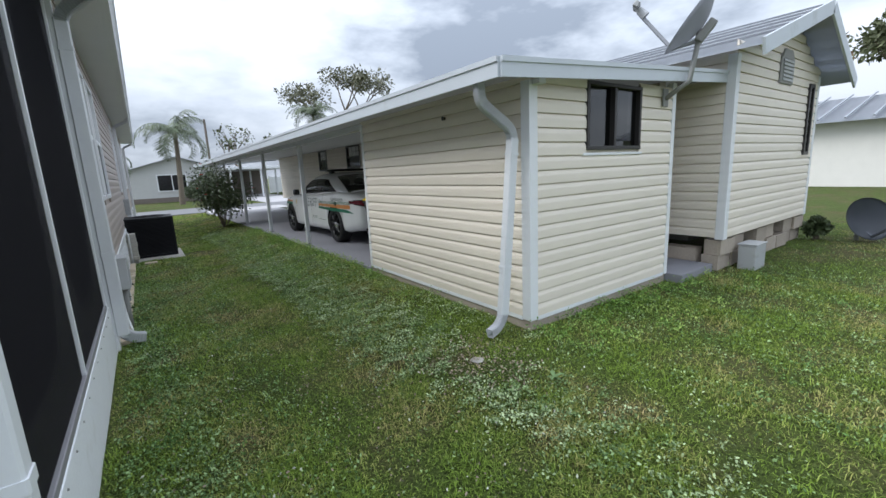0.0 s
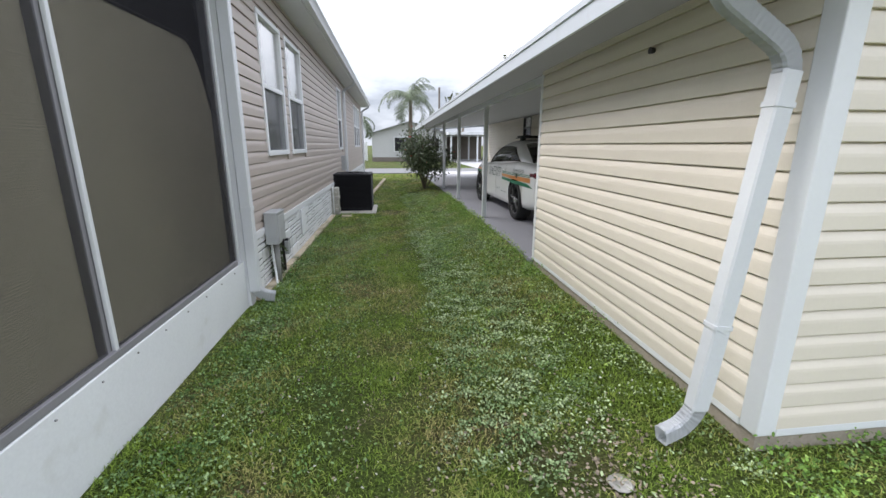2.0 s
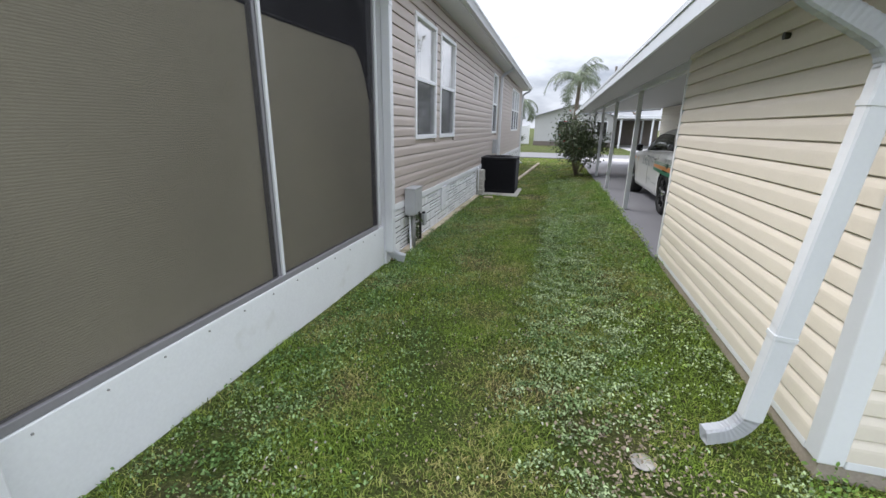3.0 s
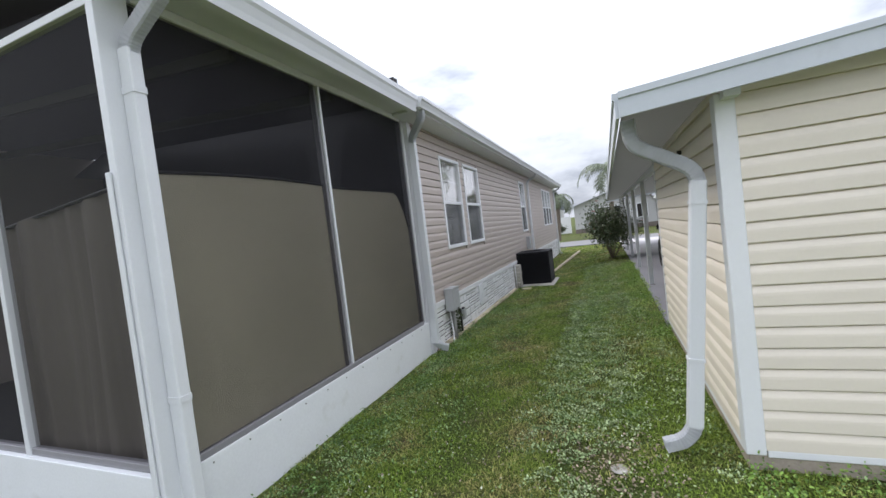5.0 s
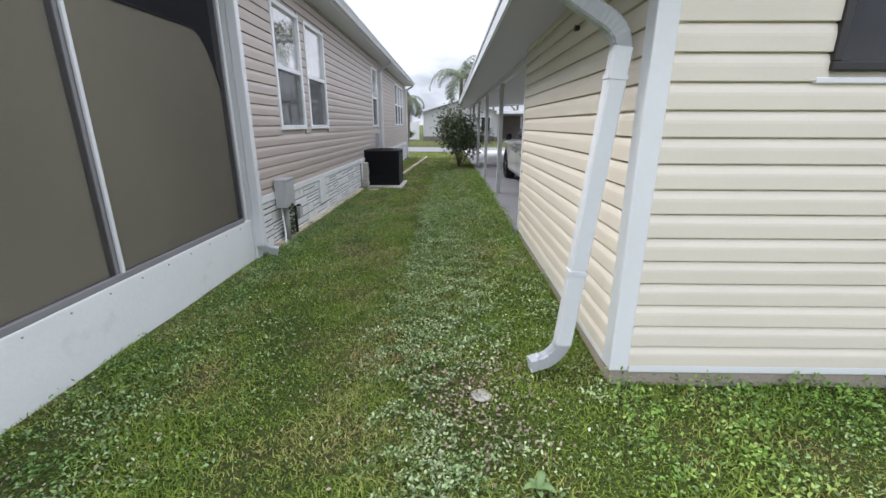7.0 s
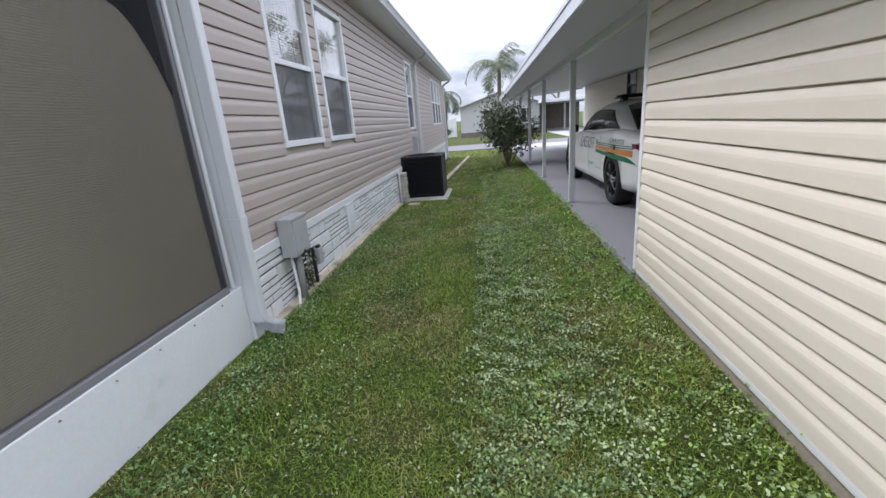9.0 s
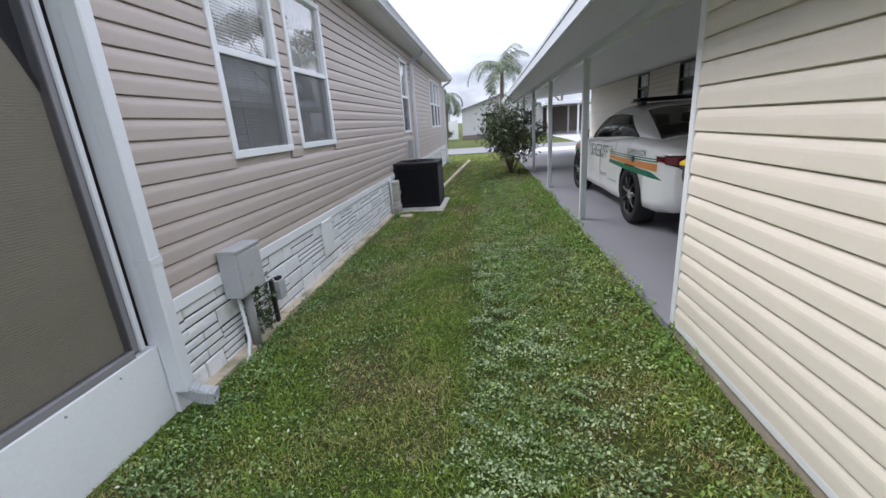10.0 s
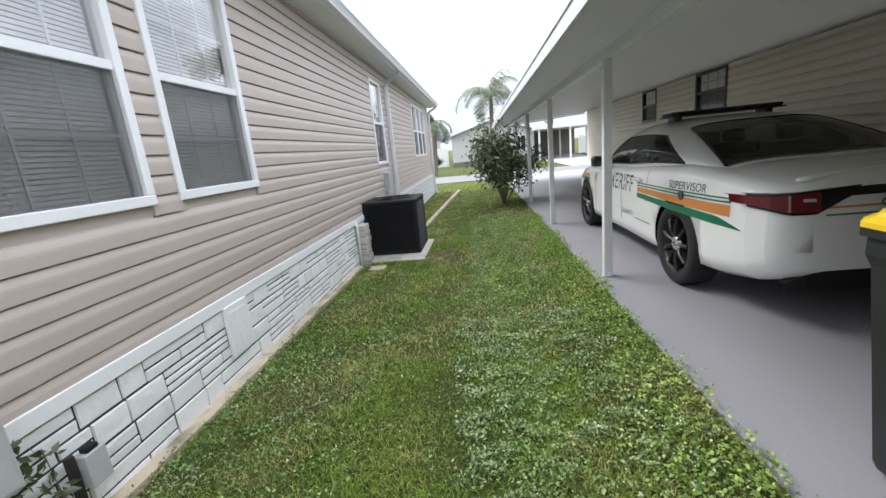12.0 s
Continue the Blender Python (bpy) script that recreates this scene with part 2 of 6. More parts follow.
def thing(name, label, category, group="", kind="", m=None):
    ob = new(name)
    if m is not None:
        ob.matrix_basis = m
    return tagged(ob, label, category, group, kind)


def structure(name, bm, mat, label, category, smooth=False):
    return tagged(link(name, bm, mat, None, "", smooth), label, category, "", "structure")


# ---- ground ----
def step(a, b, x):
    t = min(1.0, max(0.0, (x - a) / (b - a)))
    return t * t * (3 - 2 * t)


def ground_z(x, y):
    """Lawn height: a shallow swale between the two houses, rising to the carport slab, falling slightly to the street."""
    left = -0.05 - 0.009 * min(max(y - 4, 0), 14)
    right = 0.045 + 0.015 * step(2.3, 3.2, y) + 0.045 * step(5.3, 6.2, y) - 0.011 * min(max(y - 5.5, 0), 17)
    z = left + (right - left) * step(0.9, 2.5, x)
    far = step(20, 26, y)
    z = z * (1 - far) + (-0.17) * far
    near = 1 - step(60, 90, abs(x) + abs(y))
    return z + 0.012 * near * noise.noise((x * 1.3, y * 1.3, 0)) + 0.006 * near * noise.noise((x * 5, y * 5, 3))


def axis(a, b, fine, far, grow=1.35):
    core = list(np.arange(a, b + 1e-6, fine))
    d, p, lo = fine, a, []
    while p > -far:
        d *= grow
        p -= d
        lo.append(p)
    d, p, hi = fine, b, []
    while p < far:
        d *= grow
        p += d
        hi.append(p)
    return lo[::-1] + core + hi


gx, gy = axis(-1.4, 10.4, 0.12, 900), axis(-3.0, 24.0, 0.12, 900)
gnx, gny = len(gx), len(gy)
gverts = [(x, y, ground_z(x, y)) for y in gy for x in gx]
gfaces = [(j * gnx + i, j * gnx + i + 1, (j + 1) * gnx + i + 1, (j + 1) * gnx + i) for j in range(gny - 1) for i in range(gnx - 1)]
gme = bpy.data.meshes.new("ground")
gme.from_pydata(gverts, [], gfaces)
for f in gme.polygons:
    f.use_smooth = True


def lawn_material():
    m = bpy.data.materials.new("lawn_soil_and_grass")
    m.use_nodes = True
    n, l = m.node_tree.nodes, m.node_tree.links
    p = n["Principled BSDF"]
    p.inputs["Roughness"].default_value = 0.95
    p.inputs["Specular IOR Level"].default_value = 0.15
    g = n.new("ShaderNodeNewGeometry")
    def tex(s, d=5, r=0.6):
        t = n.new("ShaderNodeTexNoise")
        t.inputs["Scale"].default_value, t.inputs["Detail"].default_value, t.inputs["Roughness"].default_value = s, d, r
        l.new(g.outputs["Position"], t.inputs["Vector"])
        return t.outputs["Fac"]
    def ramp(src, *stops):
        r = n.new("ShaderNodeValToRGB")
        while len(r.color_ramp.elements) < len(stops):
            r.color_ramp.elements.new(0.5)
        for e, (at, c) in zip(r.color_ramp.elements, stops):
            e.position, e.color = at, (*c, 1)
        l.new(src, r.inputs["Fac"])
        return r.outputs["Color"]
    green = ramp(tex(60, 6, 0.75), (0.36, (0.016, 0.023, 0.006)), (0.52, (0.070, 0.098, 0.022)), (0.70, (0.165, 0.210, 0.055)))
    dry = ramp(tex(70, 6, 0.75), (0.34, (0.040, 0.034, 0.015)), (0.55, (0.115, 0.098, 0.048)), (0.72, (0.24, 0.21, 0.12)))
    mask = ramp(tex(1.1, 6, 0.65), (0.46, (0, 0, 0)), (0.62, (0.8, 0.8, 0.8)))
    mx = n.new("ShaderNodeMix")
    mx.data_type = "RGBA"
    l.new(mask, mx.inputs["Factor"])
    l.new(green, mx.inputs[6])
    l.new(dry, mx.inputs[7])
    l.new(mx.outputs[2], p.inputs["Base Color"])
    b = n.new("ShaderNodeBump")
    b.inputs["Strength"].default_value, b.inputs["Distance"].default_value = 0.9, 0.03
    l.new(tex(45, 6, 0.7), b.inputs["Height"])
    l.new(b.outputs["Normal"], p.inputs["Normal"])
    return m


LAWN = lawn_material()
gme.materials.append(LAWN)
tagged(new("ground", gme), "patchy green lawn with dry brown spots and clover", "lawn", "", "structure")

# ---- siding ----
LAP = 0.1147


def course_mesh(name, mat, lap=LAP):
    """One siding course a metre long: proud lower lip, rounded face, recessed top."""
    prof = [(-0.006, 0.0), (0.016, 0.0), (0.0180, 0.003), (0.0178, 0.50 * lap), (0.0165, 0.62 * lap), (0.0125, 0.75 * lap), (0.0075, 0.87 * lap), (0.0045, lap - 0.007), (-0.004, lap - 0.006), (-0.006, lap)]
    bm = bmesh.new()
    a = [bm.verts.new((0, d, h)) for d, h in prof]
    b = [bm.verts.new((1, d, h)) for d, h in prof]
    for i in range(len(prof) - 1):
        bm.faces.new((a[i], a[i + 1], b[i + 1], b[i]))
    bm.faces.new(a[::-1])
    bm.faces.new(b)
    bmesh.ops.recalc_face_normals(bm, faces=bm.faces)
    me = bpy.data.meshes.new(name)
    bm.to_mesh(me)
    bm.free()
    me.materials.append(mat)
    return me


COURSE_Y, COURSE_T = course_mesh("siding_course", YELLOW), course_mesh("siding_course", TAUPE)


def wall_frame(a, b, out):
    """Matrix whose x runs along the wall, y points out, z up; and whether the ends were swapped."""
    a, b, out = Vector((*a, 0)), Vector((*b, 0)), Vector((*out, 0))
    u = (b - a).normalized()
    flip = u.cross(out).z < 0
    if flip:
        a, u = b, -u
    m = Matrix((u, out, Vector((0, 0, 1)))).transposed().to_4x4()
    m.translation = a
    return m, flip


def sided_wall(name, a, b, out, z0, z1, course, core_mat, label, holes=(), roof=None, thick=0.12, lap=LAP, span=None, core_top=None):
    """A wall with a core, openings that go through it (u0, u1, z0, z1 from a) and siding courses as pieces.
    roof: highest z at u. span: the (u0, u1) that a course at z fills."""
    m, flip = wall_frame(a, b, out)
    length = (Vector(b) - Vector(a)).length
    hs = [(length - h[1], length - h[0], h[2], h[3]) if flip else h for h in holes]
    bm = bmesh.new()
    cuts = sorted({0.0, length, *[h[0] for h in hs], *[h[1] for h in hs]})
    for u0, u1 in zip(cuts, cuts[1:]):
        inside = sorted((h[2], h[3]) for h in hs if h[0] <= u0 + 1e-6 and h[1] >= u1 - 1e-6)
        z = z0
        for lo, hi in inside + [(core_top or z1, z1)]:
            if lo - z > 0.01:
                box(bm, u0, u1, -thick, -0.007, z, lo)
            z = hi
    wall = structure(name, bm, core_mat, label, "wall")
    wall.matrix_basis = m
    z = z0
    while z < z1 - 0.02:
        spans = [span(z) if span else (0.0, length)]
        for h in hs:
            if h[2] < z + lap * 0.8 and h[3] > z + lap * 0.3:
                nxt = []
                for s0, s1 in spans:
                    if h[0] > s0 and h[1] < s1:
                        nxt += [(s0, h[0]), (h[1], s1)]
                    else:
                        nxt.append((s0, s1))
                spans = nxt
        for s0, s1 in spans:
            if roof:
                k = [u for u in np.linspace(s0, s1, 60) if roof(length - u if flip else u) > z + lap * 0.6]
                if len(k) < 2:
                    continue
                s0, s1 = min(k), max(k)
            if s1 - s0 > 0.02:
                piece("siding_course", course, wall, pose(s0, 0, z) @ Matrix.Diagonal((s1 - s0, 1, 1, 1)))
        z += lap
    return wall


def trim_bar(name, x0, x1, y0, y1, z0, z1, mat, label, bevel=0.006):
    bm = bmesh.new()
    box(bm, x0, x1, y0, y1, z0, z1, bevel)
    return structure(name, bm, mat, label, "trim")


# ---- windows ----
def window(name, m, w, h, label, style="hung", frame_mat=None, blind=0.0):
    """A window in its opening; local x along, y out, z up from the lower corner. style: hung (two sashes) or slider."""
    fm = frame_mat or TRIM
    win = thing(name, label, "window", kind="structure", m=m)
    f = 0.036 if style == "hung" else 0.03
    o = 0.022 if style == "hung" else 0.006
    for nm, b in (("head_frame", (-o, w + o, h - f, h + o * 0.7)), ("sill_frame", (-o, w + o, -o, f))):
        bm = bmesh.new()
        box(bm, b[0], b[1], -0.05, 0.032, b[2], b[3], 0.005)
        part(nm, bm, fm, win)
    for x0, x1 in ((-o, f), (w - f, w + o)):
        bm = bmesh.new()
        box(bm, x0, x1, -0.05, 0.030, f, h - f, 0.005)
        part("jamb_frame", bm, fm, win)
    if style == "hung":
        bm = bmesh.new()
        box(bm, f, w - f, -0.035, 0.018, h / 2 - 0.025, h / 2 + 0.025, 0.004)
        part("meeting_rail", bm, fm, win)
        for k, (z0, z1, d) in enumerate(((f, h / 2 - 0.025, -0.03), (h / 2 + 0.025, h - f, -0.012))):
            bm = bmesh.new()
            box(bm, f, w - f, d - 0.003, d + 0.003, z0, z1)
            pane = part("pane", bm, GLASS, win)
            pane.visible_shadow = False
            bm = bmesh.new()
            for i in (1, 2):
                x = f + (w - 2 * f) * i / 3
                box(bm, x - 0.008, x + 0.008, d - 0.012, d - 0.004, z0, z1)
            zc = (z0 + z1) / 2
            box(bm, f, w - f, d - 0.0125, d - 0.0045, zc - 0.008, zc + 0.008)
            part("muntin_grid", bm, fm, win)
        bm = bmesh.new()
        box(bm, f, w - f, 0.002, 0.005, f, h / 2 - 0.02)
        part("insect_screen", bm, WSCREEN, win, "fine grey insect screen").visible_shadow = False
        bm = bmesh.new()
        z = f
        while z < h - f:
            box(bm, f, w - f, -0.085, -0.062, z, z + 0.003, 0, Matrix.Translation((0, -0.0735, z)) @ pose(0, 0, 0, -72) @ Matrix.Translation((0, 0.0735, -z)))
            z += 0.0245
        part("blind", bm, BLIND, win, "half-closed white slatted blind")
    else:
        bm = bmesh.new()
        box(bm, w / 2 - 0.018, w / 2 + 0.018, -0.04, 0.024, f, h - f, 0.004)
        part("meeting_stile", bm, fm, win)
        for x0, x1, d in ((f, w / 2 - 0.018, -0.02), (w / 2 + 0.018, w - f, -0.03)):
            bm = bmesh.new()
            box(bm, x0, x1, d - 0.003, d + 0.003, f, h - f)
            part("pane", bm, DARKGLASS, win).visible_shadow = False
        bm = bmesh.new()
        box(bm, -0.05, w + 0.05, -0.02, 0.022, -0.055, -0.031, 0.004)
        part("sill_trim", bm, TRIM, win)
    # dark open box stands in for the unlit room behind the panes
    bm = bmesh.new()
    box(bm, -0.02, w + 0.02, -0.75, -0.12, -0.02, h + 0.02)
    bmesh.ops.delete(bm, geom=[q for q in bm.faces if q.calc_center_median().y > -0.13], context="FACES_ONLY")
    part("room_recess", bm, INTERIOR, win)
    return win


# ---- left house: screened porch and sided home ----
XW = -0.41
HY0, HY1, HZ0, HZ1 = 4.93, 21.2, 0.545, 3.10
w1 = [(5.895, 6.805, 1.318, 2.765), (7.05, 7.96, 1.318, 2.765)]
w2 = [(12.35, 13.15, 1.32, 2.82)]
w3 = [(17.15, 17.98, 1.36, 2.84), (18.04, 18.87, 1.36, 2.84), (18.93, 19.76, 1.36, 2.84)]
sided_wall("wall_west_home", (XW, HY0), (XW, HY1), (1, 0), HZ0, HZ1, COURSE_T, TAUPE, "taupe vinyl lap siding wall of a manufactured home", [(a - HY0, b - HY0, c, d) for a, b, c, d in w1 + w2 + w3])
for i, (a, b, c, d) in enumerate(w1 + w2 + w3):
    wm, _ = wall_frame((XW, a), (XW, b), (1, 0))
    wm.translation.z = c
    window("window_%d" % (i + 1), wm, b - a, d - c, "white double-hung window with divided panes and blinds")
bm = bmesh.new()
box(bm, -7.0, XW - 0.13, HY1 - 0.12, HY1, -0.2, HZ1)
structure("wall_west_home_end", bm, TAUPE, "taupe end wall of the manufactured home", "wall")
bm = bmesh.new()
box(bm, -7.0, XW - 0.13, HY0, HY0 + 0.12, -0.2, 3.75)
structure("wall_porch_back", bm, PORCHSHADOW, "taupe house wall behind the screened porch, coloured dark for shadow", "wall")
bm = bmesh.new()
box(bm, -7.12, -7.0, 1.1, HY0, -0.2, 3.74)
box(bm, -7.12, -7.0, HY0 + 0.001, HY1, -0.2, 3.3)
structure("wall_west_home_back", bm, TAUPE, "plain far wall of the manufactured home", "wall")
# eave, roof, gutter
bm = bmesh.new()
box(bm, XW - 0.1, -0.08, 4.50, HY1 + 0.3, 3.10, 3.125)
structure("soffit_west_home", bm, WHITE, "white vented soffit under the eave", "soffit")
bm = bmesh.new()
vs = [bm.verts.new(p) for p in ((-0.06, 4.46, 3.26), (-0.06, HY1 + 0.35, 3.26), (-3.7, HY1 + 0.35, 4.35), (-3.7, 4.46, 4.35), (-7.4, HY1 + 0.35, 3.26), (-7.4, 4.46, 3.26))]
bm.faces.new((vs[0], vs[1], vs[2], vs[3]))
bm.faces.new((vs[3], vs[2], vs[4], vs[5]))
bmesh.ops.solidify(bm, geom=bm.faces, thickness=0.05)
structure("roof_west_home", bm, SHINGLE, "grey shingle gable roof", "roof")
bm = bmesh.new()
for y in (HY0 + 0.06, HY1 - 0.06):
    vv = [bm.verts.new(p) for p in ((XW, y, 3.10), (-3.7, y, 4.28), (-7.0, y, 3.10))]
    bm.faces.new(vv)
bmesh.ops.solidify(bm, geom=bm.faces, thickness=0.04)
structure("gable_west_home", bm, TAUPE, "taupe gable triangle of the home", "wall")


def gutter(name, x, y0, y1, z, label, tall=1.0):
    """A K-style gutter along y: back, floor, ogee front and rolled lip."""
    bm = bmesh.new()
    prof = [(0.0, 0.12), (0.0, 0.0), (0.075, 0.0), (0.085, 0.03), (0.105, 0.07), (0.12, 0.085), (0.12, 0.12), (0.112, 0.12), (0.112, 0.09), (0.098, 0.078), (0.078, 0.035), (0.07, 0.008), (0.008, 0.008), (0.008, 0.12)]
    a = [bm.verts.new((x + d, y0, z + h * tall)) for d, h in prof]
    b = [bm.verts.new((x + d, y1, z + h * tall)) for d, h in prof]
    for i in range(len(prof)):
        j = (i + 1) % len(prof)
        bm.faces.new((a[i], a[j], b[j], b[i]))
    for e, s in ((a, 1), (b, -1)):
        bm.faces.new((e[0], e[1], e[2], e[3], e[4], e[5], e[6])[::s])
    return structure(name, bm, WHITE, label, "gutter")


gutter("gutter_home", -0.08, 4.46, HY1 + 0.3, 3.12, "white aluminium gutter along the home's eave")
gutter("gutter_porch", -0.13, 1.16, 4.44, 3.06, "white aluminium gutter along the porch roof", 1.5)


def downspout(label, pts, w=0.075, d=0.055):
    """A square corrugated downpipe through pts, with a flared foot and straps."""
    t = thing("downspout", label, "downspout")
    fine = []
    ps = [Vector(p) for p in pts]
    for i, p in enumerate(ps):
        if 0 < i < len(ps) - 1:
            a, b = (ps[i - 1] - p), (ps[i + 1] - p)
            r = min(0.09, a.length * 0.45, b.length * 0.45)
            for k in range(5):
                s = k / 4
                q0, q1 = p + a.normalized() * r * (1 - s), p + b.normalized() * r * s
                fine.append(q0 * (1 - s) + q1 * s if 0 < s < 1 else (q0 if s == 0 else q1))
        else:
            fine.append(p)
    gaps = [(fine[k + 1] - fine[k]).length for k in range(len(fine) - 1)]
    k = gaps.index(max(gaps))
    def elbow(line):
        """Pressed elbow: fine ribs across the bends."""
        rib = []
        for a, b in zip(line, line[1:]):
            m = max(2, int((b - a).length / 0.012))
            rib += [a.lerp(b, q / m) for q in range(m)]
        rib.append(line[-1])
        bm = bmesh.new()
        rings = sweep(bm, rib, rect(w, d, 0.010), caps=False, up=(0, 1, 0.02))
        for q, ring in enumerate(rings):
            c = sum((v.co for v in ring), Vector()) / len(ring)
            for v in ring:
                v.co = c + (v.co - c) * (1.0 if q % 2 else 0.955)
        bmesh.ops.solidify(bm, geom=bm.faces, thickness=-0.002)
        return bm
    part("upper_elbow", elbow(fine[:k + 1]), WHITE, t)
    part("foot_elbow", elbow(fine[k + 1:]), WHITE, t)
    bm = bmesh.new()
    a, b = fine[k], fine[k + 1]
    sweep(bm, [a.lerp(b, -0.02), a.lerp(b, 0.3), a.lerp(b, 0.6), a.lerp(b, 1.02)], rect(w * 1.03, d * 1.03, 0.008), up=(0, 1, 0.02))
    part("pipe", bm, WHITE, t)
    for q in (0.06, 0.72):
        bm = bmesh.new()
        sweep(bm, [a.lerp(b, q), a.lerp(b, q + 0.014)], rect(w * 1.12, d * 1.12, 0.006), up=(0, 1, 0.02))
        part("strap", bm, WHITE, t)
    return t


# knee wall, posts, screens of the porch
PY0, PY1 = 1.255, 4.79
bm = bmesh.new()
box(bm, XW - 0.10, XW, PY0 + 0.03, PY1 + 0.04, -0.30, 0.385, 0.006)
structure("wall_porch_knee_side", bm, STUCCO, "low white painted knee wall under porch screens", "wall")
bm = bmesh.new()
box(bm, -7.0, XW - 0.068, PY0 - 0.04, PY0 + 0.06, -0.35, 0.405, 0.006)
structure("wall_porch_knee_front", bm, STUCCO, "low white painted knee wall at the porch front", "wall")


def porch_bar(name, x0, x1, y0, y1, z0, z1, mat=None, parent=None):
    bm = bmesh.new()
    box(bm, x0, x1, y0, y1, z0, z1, 0.005)
    return part(name, bm, mat or WHITE, parent)


screen_side = thing("screen_wall", "white-framed insect screen wall on a knee wall", "screen wall", kind="structure")
ALU = material("grey_screen_frame", (0.25, 0.245, 0.26), 0.45, vary=0.06)
for y, w in ((3.035, 0.055), (4.74, 0.06)):
    porch_bar("post", XW - 0.085, XW - 0.032, y - w / 2, y + w / 2, 0.40, 3.09, ALU, screen_side)
    porch_bar("post_cap", XW - 0.029, XW - 0.008, y - 0.013 + 0.02, y + 0.013 + 0.02, 0.40, 3.09, WHITE, screen_side)
porch_bar("bottom_rail", XW - 0.05, XW - 0.004, PY0 + 0.15, 4.70, 0.387, 0.43, ALU, screen_side)
porch_bar("top_rail", XW - 0.05, XW - 0.004, PY0 + 0.15, 4.70, 3.07, 3.13, WHITE, screen_side)
for y0, y1 in ((PY0 + 0.13, 3.005), (3.065, 4.71)):
    bm = bmesh.new()
    bmesh.ops.create_grid(bm, x_segments=12, y_segments=16, size=0.5)
    for v in bm.verts:
        u, s = v.co.x + 0.5, v.co.y + 0.5
        v.co = Vector((XW - 0.022 - 0.006 * math.sin(math.pi * u) * math.sin(math.pi * s), y0 + (y1 - y0) * u, 0.43 + (3.07 - 0.43) * s))
    part("screen_panel", bm, SCREEN, screen_side, "dark woven insect screen", True)
    bm = bmesh.new()
    for k in range(int((y1 - y0) / 0.0022)):
        yk = y0 + 0.0022 * k
        a = [bm.verts.new((XW - 0.024 + dx, yk + dy, 0.43)) for dx, dy in ((0, 0), (0.0005, -0.00009), (0.0005, 0.00009))]
        b = [bm.verts.new((v.co.x, v.co.y, 3.07)) for v in a]
        for i in range(3):
            bm.faces.new((a[i], a[(i + 1) % 3], b[(i + 1) % 3], b[i]))
    tagged(part("screen_thread", bm, THREAD, screen_side), kind="stuff")
screen_front = thing("screen_wall", "white-framed insect screen at the porch front", "screen wall", kind="structure")
for x in (-1.82, -3.4, -5.1):
    porch_bar("post", x - 0.028, x + 0.028, PY0 - 0.02, PY0 + 0.04, 0.36, 3.3, WHITE, screen_front)
porch_bar("bottom_rail", -6.9, XW - 0.07, PY0 - 0.01, PY0 + 0.04, 0.407, 0.455, ALU, screen_front)
porch_bar("cross_rail", -6.9, XW - 0.07, PY0 - 0.015, PY0 + 0.04, 3.02, 3.07, WHITE, screen_front)
for x0, x1 in ((-1.79, XW - 0.07), (-3.37, -1.85), (-6.9, -3.43)):
    bm = bmesh.new()
    bmesh.ops.create_grid(bm, x_segments=10, y_segments=12, size=0.5)
    for v in bm.verts:
        u, s = v.co.x + 0.5, v.co.y + 0.5
        v.co = Vector((x0 + (x1 - x0) * u, PY0 + 0.015 - 0.006 * math.sin(math.pi * u), 0.45 + 2.57 * s))
    part("screen_panel", bm, SCREEN, screen_front, "dark woven insect screen", True)
bm = bmesh.new()
vs = [bm.verts.new(p) for p in ((-6.95, PY0 + 0.015, 3.07), (XW - 0.13, PY0 + 0.015, 3.07), (XW - 0.13, PY0 + 0.015, 3.08), (-6.95, PY0 + 0.015, 3.60))]
bm.faces.new(vs)
part("upper_screen", bm, SCREEN, screen_front, "dark woven insect screen")
corner = thing("corner_post", "white boxed aluminium corner post of the porch", "post", kind="structure")
porch_bar("post", XW - 0.066, XW - 0.004, PY0 - 0.05, PY0 + 0.13, -0.30, 3.10, WHITE, corner)
porch_bar("cover_strip", XW - 0.085, XW - 0.045, PY0 - 0.065, PY0 - 0.052, 0.30, 2.1, WHITE, corner)
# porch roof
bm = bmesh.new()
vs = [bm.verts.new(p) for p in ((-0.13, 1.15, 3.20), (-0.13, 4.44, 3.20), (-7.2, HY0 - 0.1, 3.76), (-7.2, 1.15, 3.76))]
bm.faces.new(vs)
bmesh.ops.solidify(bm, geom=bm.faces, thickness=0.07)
structure("roof_porch", bm, PORCHSHADOW, "panel roof over the screened porch, coloured dark for shadow", "roof")
bm = bmesh.new()
box(bm, XW - 0.1, -0.134, 1.18, HY0 - 0.1, 3.135, 3.19)
structure("beam_porch", bm, WHITE, "white roof beam over the porch screens", "beam")
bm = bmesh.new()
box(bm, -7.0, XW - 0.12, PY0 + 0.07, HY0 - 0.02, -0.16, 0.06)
structure("floor_porch", bm, PORCHSHADOW, "porch floor coloured dark for shadow", "floor")
for y in (2.2, 3.4):
    bm = bmesh.new()
    sweep(bm, [(XW - 0.12, y, 3.09), (-6.9, y, 3.6)], rect(0.05, 0.09))
    structure("rafter_porch", bm, INTERIOR, "aluminium rafter in the porch, coloured dark for shadow", "rafter")


